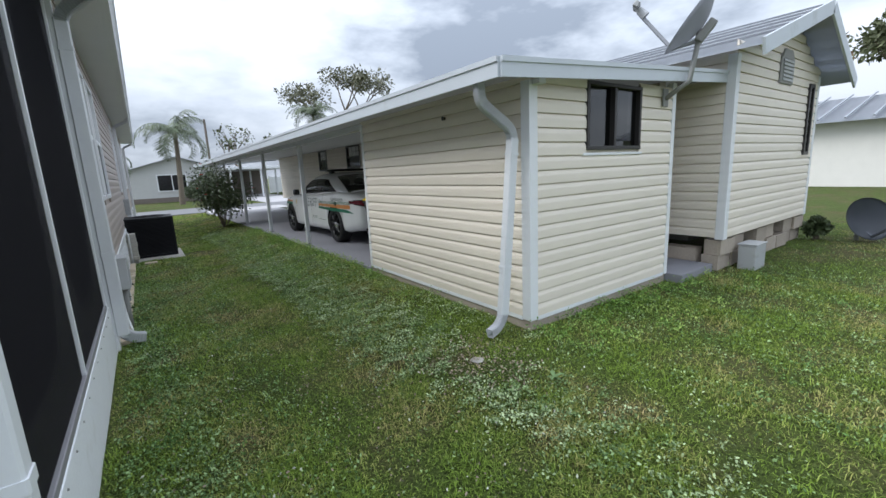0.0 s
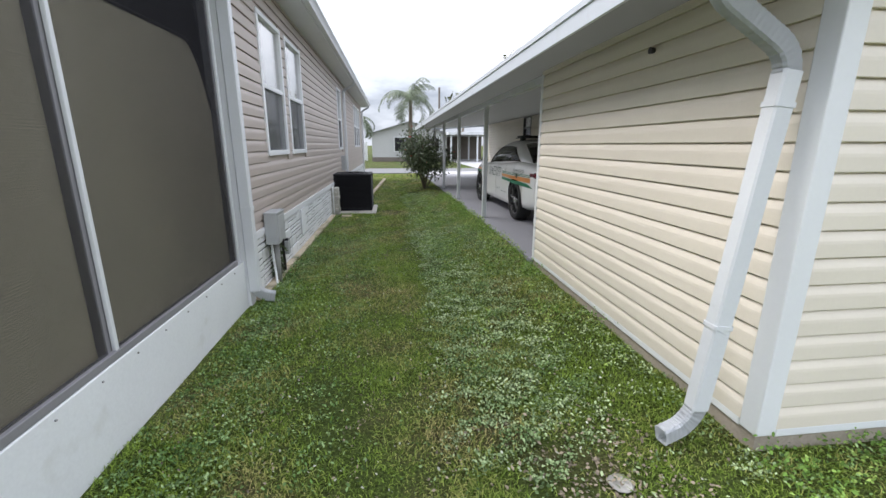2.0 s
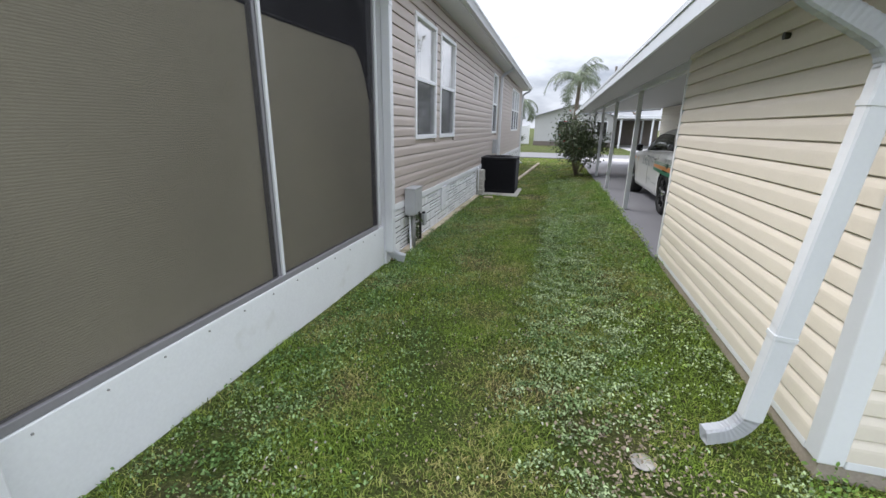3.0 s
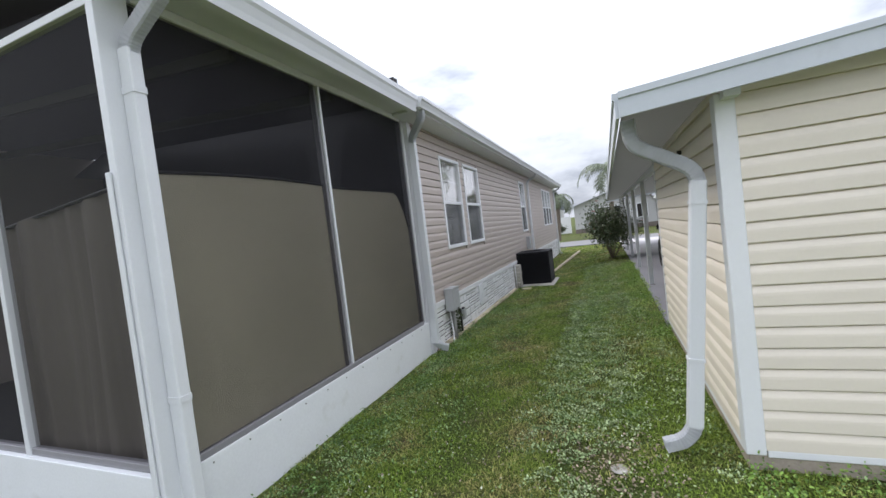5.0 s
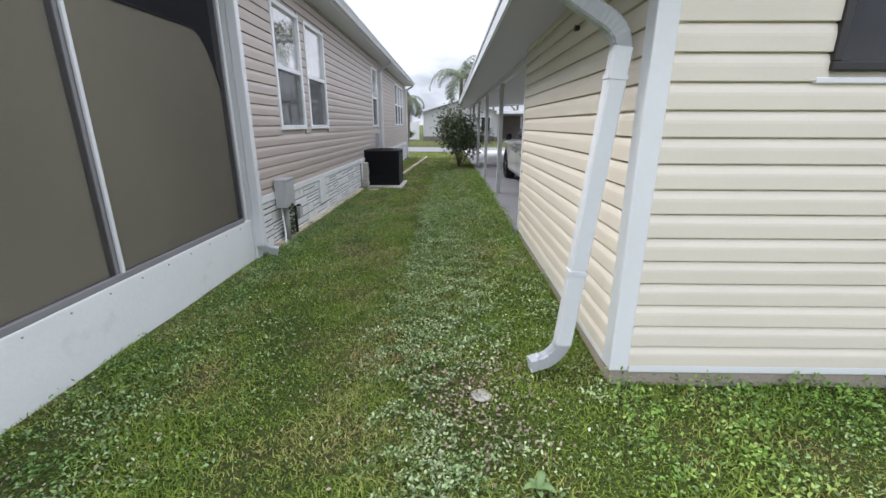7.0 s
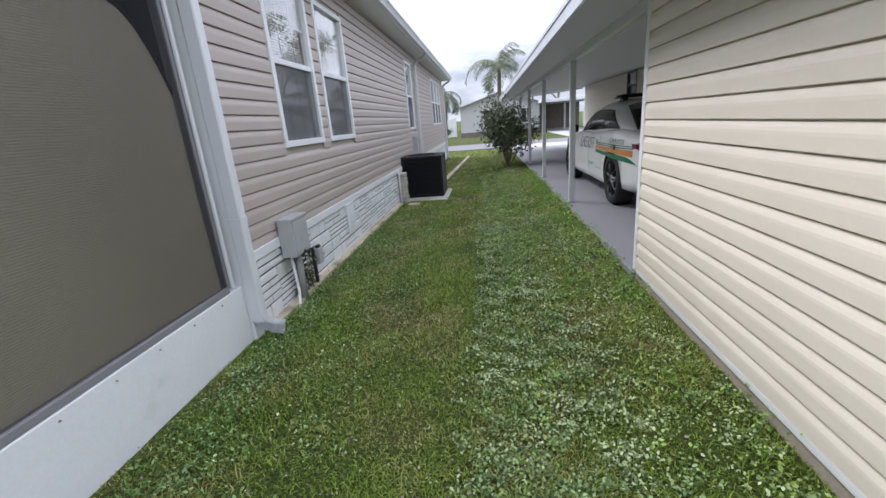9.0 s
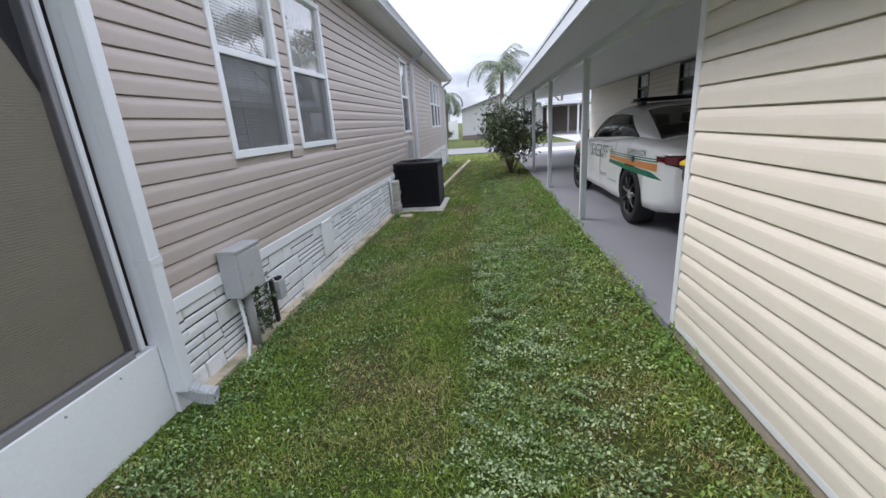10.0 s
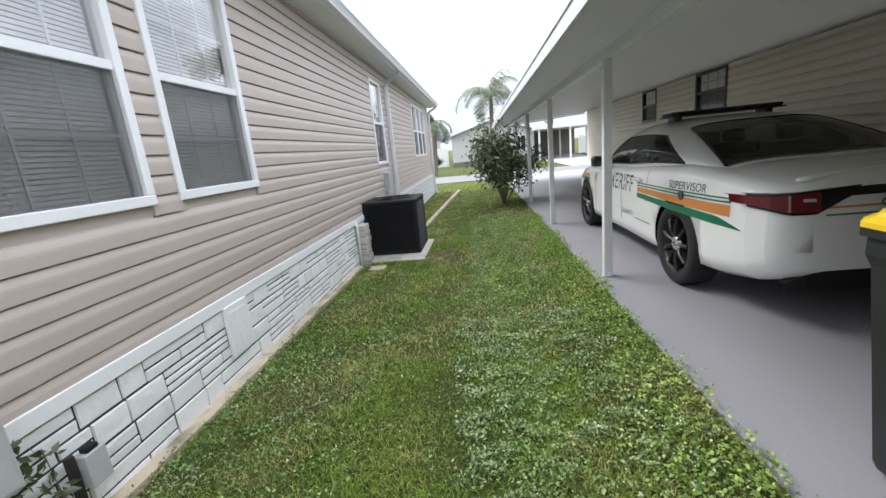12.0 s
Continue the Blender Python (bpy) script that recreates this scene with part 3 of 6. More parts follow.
def shade(label, p0, p1, top, inward, folds, seed, mat=SHADECLOTH):
    """A hung shade cloth from p0 to p1 with a sagging upper hem and soft folds."""
    bm = bmesh.new()
    nu, nv = 60, 14
    a, b, inn = Vector(p0), Vector(p1), Vector(inward)
    grid = []
    for i in range(nu + 1):
        u = i / nu
        row = []
        for j in range(nv + 1):
            s = j / nv
            fold = folds * (noise.noise((u * 9 + seed, s * 0.7, 0)) + 0.5 * noise.noise((u * 22 + seed, s * 0.4, 5)))
            p = a.lerp(b, u) + inn * (0.014 + fold * (1.1 - 0.4 * s))
            p.z = 0.36 + (top(u) - 0.36) * s
            row.append(bm.verts.new(p))
        grid.append(row)
    for i in range(nu):
        for j in range(nv):
            bm.faces.new((grid[i][j], grid[i + 1][j], grid[i + 1][j + 1], grid[i][j + 1]))
    t = tagged(link("shade_cloth", bm, mat, None, "", True), label, "shade cloth")
    bm = bmesh.new()
    sweep(bm, [g[-1] for g in [[Vector((a.lerp(b, i / nu) + inn * 0.014).to_tuple()[:2] + (top(i / nu),))] for i in range(nu + 1)]], circle(0.012, 6))
    part("hem", bm, DARKMETAL, t, "dark hem rope")
    return t


shade("taupe privacy shade cloth hung inside porch screens", (XW - 0.06, PY0 + 0.1, 0), (XW - 0.06, 3.04, 0), lambda u: 2.12 + 0.04 * math.sin(math.pi * min(1, u * 0.8)), (-1, 0, 0), 0.004, 0)
shade("taupe privacy shade cloth hung inside porch screens", (XW - 0.06, 3.045, 0), (XW - 0.06, 4.74, 0), lambda u: 2.13 + 0.02 * u - 0.52 * max(0, (u - 0.78) / 0.22) ** 2.2, (-1, 0, 0), 0.004, 4)
shade("wrinkled dark shade cloth draped behind the porch screens", (-0.50, PY0 + 0.12, 0), (-2.15, PY0 + 0.12, 0), lambda u: 2.10 - 0.14 * u, (0, 1, 0), 0.10, 9, DARKCLOTH)

# ---- shed and carport ----
SX, SY0, SY1, SXB = 2.565, 2.45, 5.50, 4.87
RX, RY0, RY1, RXB = 2.07, 2.26, 21.9, 5.68
SLOPE = 0.068


def roof_under(x):
    return 2.13 + SLOPE * (x - RX)


sided_wall("wall_shed_side", (SX, SY0), (SX, SY1), (-1, 0), 0.167, 2.16, COURSE_Y, YELLOW, "pale yellow vinyl sided shed wall", roof=lambda u: 2.20)
swin = (3.295, 4.175, 1.59, 2.18)
sided_wall("wall_shed_back", (SX, SY0), (SXB, SY0), (0, -1), 0.167, 2.16, COURSE_Y, YELLOW, "pale yellow vinyl sided shed wall with dark window", [(swin[0] - SX, swin[1] - SX, swin[2], swin[3])], roof=lambda u: roof_under(SX + u) + 0.02)
bm = bmesh.new()
box(bm, SX + 0.1, SXB, SY1 - 0.1, SY1, 0.15, 2.16)
structure("wall_shed_front", bm, YELLOW, "pale yellow shed wall facing the carport", "wall")
sided_wall("wall_shed_inner", (SXB, SY0 + 0.1), (SXB, SY1), (1, 0), 0.15, 2.30, COURSE_Y, YELLOW, "pale yellow shed wall facing the breezeway")
wm, _ = wall_frame((swin[0], SY0), (swin[1], SY0), (0, -1))
wm.translation.z = swin[2]
window("window_8", wm, swin[1] - swin[0], swin[3] - swin[2], "small black-framed sliding window in the shed", "slider", DARKMETAL)
bm = bmesh.new()
box(bm, SX - 0.006, SXB - 0.01, SY0 - 0.006, SY1, -0.10, 0.149)
structure("foundation_shed", bm, BLOCK, "rough grey-brown concrete footing under the shed", "foundation")
trim_bar("trim_shed_corner", SX - 0.022, SX + 0.075, SY0 - 0.022, SY0 + 0.075, 0.14, 2.13, TRIM, "white vinyl corner trim")
trim_bar("trim_shed_back_corner", SXB - 0.05, SXB + 0.022, SY0 - 0.022, SY0 + 0.05, 0.14, 2.28, TRIM, "white vinyl corner trim")
trim_bar("trim_shed_front_corner", SX - 0.022, SX + 0.05, SY1 - 0.04, SY1 + 0.02, 0.14, 2.13, TRIM, "white vinyl corner trim")
trim_bar("trim_shed_base", SX - 0.018, SX - 0.001, SY0 + 0.08, SY1 - 0.05, 0.128, 0.172, TRIM, "white starter strip")
trim_bar("trim_shed_base_back", SX + 0.08, SXB - 0.06, SY0 - 0.018, SY0 - 0.001, 0.128, 0.172, TRIM, "white starter strip")
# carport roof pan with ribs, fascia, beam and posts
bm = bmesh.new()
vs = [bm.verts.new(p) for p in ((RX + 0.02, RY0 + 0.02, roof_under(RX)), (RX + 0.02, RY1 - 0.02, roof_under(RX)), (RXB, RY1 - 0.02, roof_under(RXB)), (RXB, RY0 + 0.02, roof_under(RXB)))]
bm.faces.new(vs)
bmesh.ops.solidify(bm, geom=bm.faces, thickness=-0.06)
structure("ceiling_carport", bm, CEILING, "white aluminium pan roof over the carport, coloured dark for shadow", "roof")


def fascia(name, p0, p1, label, outward):
    """Roof-edge fascia: tall face with a stepped drip edge above."""
    bm = bmesh.new()
    o = Vector(outward)
    prof = [(0, -0.06), (0.02, -0.06), (0.02, 0.035), (0.03, 0.04), (0.03, 0.075), (0.0, 0.075)]
    a = [bm.verts.new(Vector(p0) + o * d + Vector((0, 0, h))) for d, h in prof]
    b = [bm.verts.new(Vector(p1) + o * d + Vector((0, 0, h))) for d, h in prof]
    for i in range(len(prof)):
        j = (i + 1) % len(prof)
        bm.faces.new((a[i], a[j], b[j], b[i]))
    bm.faces.new(a[::-1])
    bm.faces.new(b)
    return structure(name, bm, FASCIA, label, "fascia")


fascia("fascia_carport_side", (RX, RY0, roof_under(RX)), (RX, RY1, roof_under(RX)), "white aluminium fascia gutter of the carport roof", (-1, 0, 0))
fascia("fascia_carport_back", (RX, RY0, roof_under(RX)), (RXB, RY0, roof_under(RXB)), "white aluminium fascia at the carport roof's end", (0, -1, 0))
fascia("fascia_carport_front", (RX, RY1, roof_under(RX)), (RXB, RY1, roof_under(RXB)), "white aluminium fascia at the carport roof's end", (0, 1, 0))
bm = bmesh.new()
box(bm, 2.63, 2.71, SY1 + 0.03, RY1 - 0.1, roof_under(2.67) - 0.09, roof_under(2.67) - 0.006, 0.004)
structure("beam_carport", bm, WHITE, "white aluminium beam over the carport posts", "beam")


def slab_z(y):
    """Top of the carport slab, which falls a little towards the street."""
    return 0.125 - 0.011 * (y - 5.5)


post = thing("carport_post", "slim white square aluminium carport post", "post", "carport posts")
bm = bmesh.new()
box(bm, -0.038, 0.038, -0.038, 0.038, 0.0, roof_under(2.67) - 0.092 - 0.15, 0.006)
part("shaft", bm, WHITE, post)
bm = bmesh.new()
box(bm, -0.06, 0.06, -0.045, 0.045, 0.001, 0.012, 0.002)
part("base_plate", bm, GREYMETAL, post)
bm = bmesh.new()
box(bm, -0.03, 0.03, 0.038, 0.055, roof_under(2.67) - 0.285, roof_under(2.67) - 0.245, 0.004)
part("bracket", bm, DARKMETAL, post, "dark post bracket")
post_top = roof_under(2.67) - 0.092
for k in range(5):
    yk = 8.60 + 3.06 * k
    fit_post = pose(2.65, yk, slab_z(yk)) @ Matrix.Diagonal((1, 1, (post_top - slab_z(yk)) / (post_top - 0.15), 1))
    if k:
        copy_thing(post, fit_post)
    else:
        post.matrix_basis = fit_post
bm = bmesh.new()
box(bm, 2.53, 5.69, SY1 + 0.002, 22.8, -0.30, 0.125, 0.008)
for v in bm.verts:
    if v.co.z > 0:
        v.co.z += slab_z(v.co.y) - 0.125
structure("floor_carport", bm, CONCRETE, "grey painted concrete carport slab", "floor")
bm = bmesh.new()
box(bm, SXB + 0.01, 5.69, 2.25, SY1 - 0.03, -0.12, 0.15, 0.008)
structure("floor_breezeway", bm, CONCRETE, "grey painted concrete breezeway floor", "floor")

# ---- yellow house ----
EX, EY0, EY1, EXB = 5.70, 2.17, 21.6, 8.9
RIDGE, EAVE = (7.62, 3.32), 2.68
cw = [(12.35, 13.35, 1.68, 2.37), (15.2, 16.0, 1.66, 2.37)]
sided_wall("wall_yellow_house_side", (EX, EY0), (EX, EY1), (-1, 0), 0.48, 2.60, COURSE_Y, YELLOW, "pale yellow sided house wall under the carport", [(a - EY0, b - EY0, c, d) for a, b, c, d in cw])
for i, (a, b, c, d) in enumerate(cw):
    wm, _ = wall_frame((EX, a), (EX, b), (-1, 0))
    wm.translation.z = c
    window("window_%d" % (i + 9), wm, b - a, d - c, "dark-framed double-hung window with white blind", "hung", DARKMETAL)


def gable_span(z):
    if z < EAVE:
        return (0.0, EXB - EX)
    k = (z + LAP - EAVE) / (RIDGE[1] - EAVE)
    x0, x1 = EX + (RIDGE[0] - EX) * k, EXB - (EXB - RIDGE[0]) * k
    return (EXB - x1, EXB - x0) if x1 > x0 else (0, 0)


sided_wall("wall_yellow_house_gable", (EX, EY0), (EXB, EY0), (0, -1), 0.48, RIDGE[1], COURSE_Y, YELLOW, "pale yellow sided gable end wall", span=gable_span, thick=0.05, core_top=EAVE)
bm = bmesh.new()
vv = [bm.verts.new(p) for p in ((EX, EY0 + 0.012, EAVE), (EXB, EY0 + 0.012, EAVE), (RIDGE[0], EY0 + 0.012, RIDGE[1]))]
bm.faces.new(vv)
bmesh.ops.solidify(bm, geom=bm.faces, thickness=0.03)
structure("gable_yellow_house", bm, YELLOW, "pale yellow gable triangle behind the siding", "wall")
bm = bmesh.new()
box(bm, EXB - 0.1, EXB, EY0 + 0.06, EY1, 0.48, EAVE)
box(bm, EX + 0.13, EXB - 0.11, EY1 - 0.1, EY1, 0.48, EAVE)
structure("wall_yellow_house_rest", bm, YELLOW, "pale yellow far walls of the house", "wall")
bm = bmesh.new()
sl = (RIDGE[1] - EAVE) / (RIDGE[0] - EX)
sr = (RIDGE[1] - EAVE) / (EXB - RIDGE[0])
ys = (EY0 - 0.35, EY1 + 0.3)
pl = [(EX - 0.35, RIDGE[1] + 0.02 - sl * (RIDGE[0] - EX + 0.35)), (RIDGE[0], RIDGE[1] + 0.02), (EXB + 0.35, RIDGE[1] + 0.02 - sr * (EXB - RIDGE[0] + 0.35))]
vv = [[bm.verts.new((x, yy, z)) for yy in ys] for x, z in pl]
for a, b in zip(vv, vv[1:]):
    bm.faces.new((a[0], a[1], b[1], b[0]))
bmesh.ops.solidify(bm, geom=bm.faces, thickness=-0.05)
structure("roof_yellow_house", bm, METALROOF, "ribbed grey metal gable roof", "roof")
trim_bar("trim_yellow_house_corner", EX - 0.022, EX + 0.08, EY0 - 0.022, EY0 + 0.08, 0.46, EAVE - 0.06, TRIM, "white vinyl corner trim")
trim_bar("trim_yellow_house_corner_east", EXB - 0.08, EXB + 0.022, EY0 - 0.022, EY0 + 0.08, 0.46, EAVE - 0.05, TRIM, "white vinyl corner trim")
# rake boards follow the two slopes of the gable
for (xa, za), (xb, zb) in ((pl[0], pl[1]), (pl[1], pl[2])):
    bm = bmesh.new()
    sweep(bm, [(xa, EY0 - 0.365, za - 0.02), (xb, EY0 - 0.365, zb - 0.02)], rect(0.03, 0.17, 0.004))
    structure("trim_rake", bm, FASCIA, "white aluminium rake board of the gable", "trim")
rib = bmesh.new()
box(rib, -0.02, 0.02, 0, 1, 0.0, 0.025)
rib_me = bpy.data.meshes.new("roof_rib")
rib.to_mesh(rib_me)
rib.free()
rib_me.materials.append(METALROOF)
roof_ob = bpy.data.objects["roof_yellow_house"]
for (xa, za), (xb, zb) in ((pl[0], pl[1]), (pl[1], pl[2])):
    for k in range(1, 6):
        s = k / 6
        ang = math.degrees(math.atan2(zb - za, xb - xa))
        piece("roof_rib", rib_me, roof_ob, pose(xa + (xb - xa) * s, ys[0], za + (zb - za) * s + 0.052, 0, -ang, 0) @ Matrix.Diagonal((1, ys[1] - ys[0], 1, 1)))
# gable vent and narrow window
vent = thing("gable_vent", "grey octagonal louvred vent in the gable", "vent", m=pose(7.30, EY0 - 0.02, 2.60))
bm = bmesh.new()
box(bm, -0.25, 0.25, -0.02, 0.012, -0.20, 0.12, 0.01)
sweep(bm, [(0, -0.02, 0.12), (0, 0.012, 0.12)], [(-0.25, 0), (0.25, 0), (0.14, 0.12), (-0.14, 0.12)])
part("vent_frame", bm, GREYPIPE, vent)
for k in range(6):
    bm = bmesh.new()
    box(bm, -0.20, 0.20, -0.034, -0.018, -0.165 + 0.048 * k, -0.135 + 0.048 * k)
    part("slat", bm, GREYMETAL, vent)
nw = thing("window_11", "narrow dark-framed window in the yellow gable wall", "window", kind="structure", m=pose(8.50, EY0 - 0.012, 1.44))
bm = bmesh.new()
for b in ((-0.12, -0.07, 0, 1.05), (0.07, 0.12, 0, 1.05), (-0.07, 0.07, 0, 0.05), (-0.07, 0.07, 1.0, 1.05)):
    box(bm, b[0], b[1], -0.03, 0.01, b[2], b[3])
part("window_frame", bm, DARKMETAL, nw)
bm = bmesh.new()
box(bm, -0.07, 0.07, -0.010, -0.004, 0.05, 1.0)
part("pane", bm, DARKGLASS, nw)
# block piers and skirting under the yellow house
block = bmesh.new()
for b in ((-0.2, 0.2, -0.095, -0.065), (-0.2, 0.2, 0.065, 0.095)):
    box(block, b[0], b[1], b[2], b[3], 0, 0.19)
for x in (-0.19, 0.0, 0.19):
    box(block, x - 0.0145, x + 0.0145, -0.065, 0.065, 0, 0.19)
block_me = bpy.data.meshes.new("concrete_block")
block.to_mesh(block_me)
block.free()
block_me.materials.append(BLOCK)
rng = random.Random(5)
pier = thing("block_foundation", "loose stacked grey concrete block foundation", "foundation", kind="structure")
for row in range(2):
    for k in range(8):
        if row and k in (2, 5):
            continue
        piece("concrete_block", block_me, pier, pose(EX + 0.2 + 0.405 * k + rng.uniform(-0.02, 0.02), EY0 + 0.12 + rng.uniform(-0.03, 0.03), 0.06 + 0.195 * row, 0, 0, rng.uniform(-3, 3)))
    for k in range(5):
        if (row + k) % 2:
            continue
        piece("concrete_block", block_me, pier, pose(EX + 0.10, EY0 + 0.5 + 0.43 * k, 0.155 + 0.195 * row - 0.03, 0, 0, 90 + rng.uniform(-4, 4)))
for k in range(6):
    piece("concrete_block", block_me, pier, pose(EX + 0.12, EY0 + 3.2 + 3.0 * k, 0.15, 0, 0, 90))
    piece("concrete_block", block_me, pier, pose(EX + 0.12, EY0 + 3.2 + 3.0 * k, 0.343, 0, 0, 90))
# framing takes the dark interior colour for the shadow under the house
bm = bmesh.new()
box(bm, EX + 0.25, EXB, EY0 + 0.5, EY1, 0.36, 0.48)
structure("floor_frame_yellow_house", bm, INTERIOR, "floor framing under the house, coloured dark for shadow", "floor frame")
# lidded box stands in for a grey panel leaning at the house
pbox = thing("utility_box", "pale grey metal box standing in for a leaning panel beside the house", "utility box", m=pose(6.25, EY0 - 0.15, 0.03))
bm = bmesh.new()
box(bm, -0.17, 0.17, -0.10, 0.10, 0.0, 0.32, 0.015)
part("body", bm, GREYMETAL, pbox)
bm = bmesh.new()
box(bm, -0.18, 0.18, -0.11, 0.11, 0.32, 0.34, 0.006)
part("lid", bm, GREYMETAL, pbox)

# ---- skirting of the taupe home: faux stones set on a backing ----
bm = bmesh.new()
box(bm, XW - 0.03, XW + 0.004, HY0 - 0.02, HY1, -0.30, 0.50)
skirt = structure("wall_skirting", bm, MORTAR, "white faux-stone panel skirting under the home", "skirting")
bm = bmesh.new()
box(bm, XW + 0.002, XW + 0.030, HY0 - 0.02, HY1, 0.505, 0.585, 0.004)
structure("trim_skirting_band", bm, TRIM, "white band above the stone skirting", "trim")
stone_shapes = []
srng = random.Random(11)
for v in range(6):
    sb = bmesh.new()
    lo = [sb.verts.new((0.0, a, b)) for a, b in ((-0.5, -0.5), (0.5, -0.5), (0.5, 0.5), (-0.5, 0.5))]
    hi = [sb.verts.new((srng.uniform(0.7, 1.05), a * srng.uniform(0.95, 0.98), b * srng.uniform(0.88, 0.95))) for a, b in ((-0.5, -0.5), (0.5, -0.5), (0.5, 0.5), (-0.5, 0.5))]
    top = sb.verts.new((srng.uniform(0.9, 1.3), srng.uniform(-0.2, 0.2), srng.uniform(-0.15, 0.15)))
    for k in range(4):
        sb.faces.new((lo[k], lo[(k + 1) % 4], hi[(k + 1) % 4], hi[k]))
        sb.faces.new((hi[k], hi[(k + 1) % 4], top))
    me = bpy.data.meshes.new("stone")
    bmesh.ops.recalc_face_normals(sb, faces=sb.faces)
    sb.to_mesh(me)
    sb.free()
    me.materials.append(STONE)
    stone_shapes.append(me)
joined = bmesh.new()
count = 0
bands = ((-0.20, -0.055), (-0.055, 0.095), (0.095, 0.225), (0.225, 0.365), (0.365, 0.502))
for lo, hi in bands:
    y = HY0 - srng.uniform(0, 0.3)
    tall = srng.random() < 0.5
    while y < HY1:
        wide = srng.uniform(0.16, 0.30) if tall else srng.uniform(0.30, 0.62)
        y0, y1 = max(y, HY0), min(y + wide, HY1)
        cells = []
        if tall:
            cells = [(y0, y1, lo, hi)]
        else:
            rows = [lo, lo + (hi - lo) * srng.uniform(0.38, 0.62), hi] if srng.random() < 0.7 else [lo, lo + (hi - lo) * 0.34, lo + (hi - lo) * 0.67, hi]
            for za, zb in zip(rows, rows[1:]):
                ym = y0 + (y1 - y0) * srng.uniform(0.3, 0.7)
                cells += [(y0, y1, za, zb)] if srng.random() < 0.5 else [(y0, ym, za, zb), (ym, y1, za, zb)]
        for ya, yb, za, zb in cells:
            if yb - ya < 0.03:
                continue
            m = Matrix.Translation((XW + 0.004, (ya + yb) / 2, (za + zb) / 2)) @ Matrix.Diagonal((0.011, yb - ya - 0.010, zb - za - 0.014, 1))
            me = srng.choice(stone_shapes)
            if yb < 10.6 and count < 300:
                piece("stone", me, skirt, m)
                count += 1
            else:
                k = len(joined.verts)
                joined.from_mesh(me)
                joined.verts.ensure_lookup_table()
                bmesh.ops.transform(joined, matrix=m, verts=joined.verts[k:])
        y += wide
        tall = not tall if srng.random() < 0.75 else tall
tagged(part("stone_far", joined, STONE, skirt), kind="stuff")
panel = thing("access_panel", "white louvred crawlspace panel in the stone skirting", "vent panel", m=pose(XW + 0.022, 7.30, 0.13))
bm = bmesh.new()
box(bm, -0.004, 0.02, -0.14, 0.14, 0, 0.38, 0.004)
part("plate", bm, TRIM, panel)
for k in range(3):
    bm = bmesh.new()
    box(bm, 0.018, 0.026, -0.10 + 0.075 * k, -0.06 + 0.075 * k, 0.05, 0.33, 0.003)
    part("louvre", bm, TRIM, panel)
bm = bmesh.new()
for k in range(34):
    ya = 5.0 + k * 0.155
    box(bm, XW - 0.02, XW + 0.10 + 0.008 * noise.noise((k * 0.3, 0, 1)), ya, ya + 0.156, -0.30, ground_z(-0.3, ya) + 0.035 + 0.006 * noise.noise((k * 0.3, 3, 0)))
structure("footing_home", bm, FOOTING, "crumbling tan concrete footing along the skirting", "footing")
pillar = thing("stone_pillar", "short grey stacked-stone end of the skirting", "stone pillar", m=pose(XW + 0.07, 10.50, -0.22))
for k in range(8):
    bm = bmesh.new()
    w = 0.105 + rng.uniform(-0.015, 0.01)
    box(bm, -w, w, -w * 1.2, w * 1.2, 0.09 * k, 0.09 * k + 0.086, 0.015)
    part("stone", bm, RAWCON, pillar)

trim_bar("trim_home_corner", XW - 0.06, XW + 0.024, 4.836, 4.948, -0.25, 3.09, TRIM, "white vinyl corner trim of the home")
# screws along the knee wall's upper edge
screw_bm = bmesh.new()
cyl(screw_bm, 0.006, 0.0045, 0.006, 8, pose(0, 0, 0, 0, 90, 0))
screw_me = bpy.data.meshes.new("screw")
screw_bm.to_mesh(screw_me)
screw_bm.free()
screw_me.materials.append(GREYPIPE)
knee = bpy.data.objects["wall_porch_knee_side"]
for k in range(12):
    piece("screw", screw_me, knee, pose(XW + 0.003, 1.50 + 0.28 * k, 0.345))
# pale conduit beside the pillar and a loose slab at the pad
bm = bmesh.new()
sweep(bm, [(XW + 0.06, 10.36, -0.15), (XW + 0.06, 10.36, 0.50), (XW + 0.03, 10.38, 0.56)], circle(0.014, 8), up=(0, 1, 0))
tagged(link("conduit", bm, TRIM, None, "", True), "thin white plastic conduit up the skirting", "conduit")
bm = bmesh.new()
box(bm, -0.17, 0.05, 10.02, 10.22, -0.16, ground_z(-0.06, 10.1) + 0.03, 0.012)
tagged(link("loose_slab", bm, FOOTING), "small loose tan concrete slab on the lawn", "slab")
# downspouts
downspout("white aluminium downspout at the shed corner", [(2.12, 2.54, 2.10), (2.13, 2.54, 1.95), (2.46, 2.53, 1.75), (2.32, 2.54, 0.22), (2.26, 2.54, 0.14), (2.15, 2.52, 0.115)], 0.082, 0.068)
downspout("white aluminium downspout between porch and home", [(-0.07, 4.62, 3.12), (-0.07, 4.62, 3.03), (-0.345, 4.86, 2.86), (-0.345, 4.86, 0.10), (-0.27, 4.88, 0.035), (-0.19, 4.90, 0.015)], 0.095, 0.075)
downspout("white aluminium downspout on the porch corner post", [(-0.07, PY0 + 0.09, 3.08), (-0.07, PY0 + 0.09, 3.0), (-0.365, PY0 + 0.07, 2.80), (-0.365, PY0 + 0.07, 0.06), (-0.27, PY0 + 0.05, -0.01), (-0.20, PY0 + 0.04, -0.02)], 0.095, 0.07)
downspout("white aluminium downspout on the home's long wall", [(-0.05, 13.6, 3.14), (-0.05, 13.6, 3.05), (-0.345, 13.6, 2.9), (-0.345, 13.6, -0.05), (-0.2, 13.6, -0.12)])
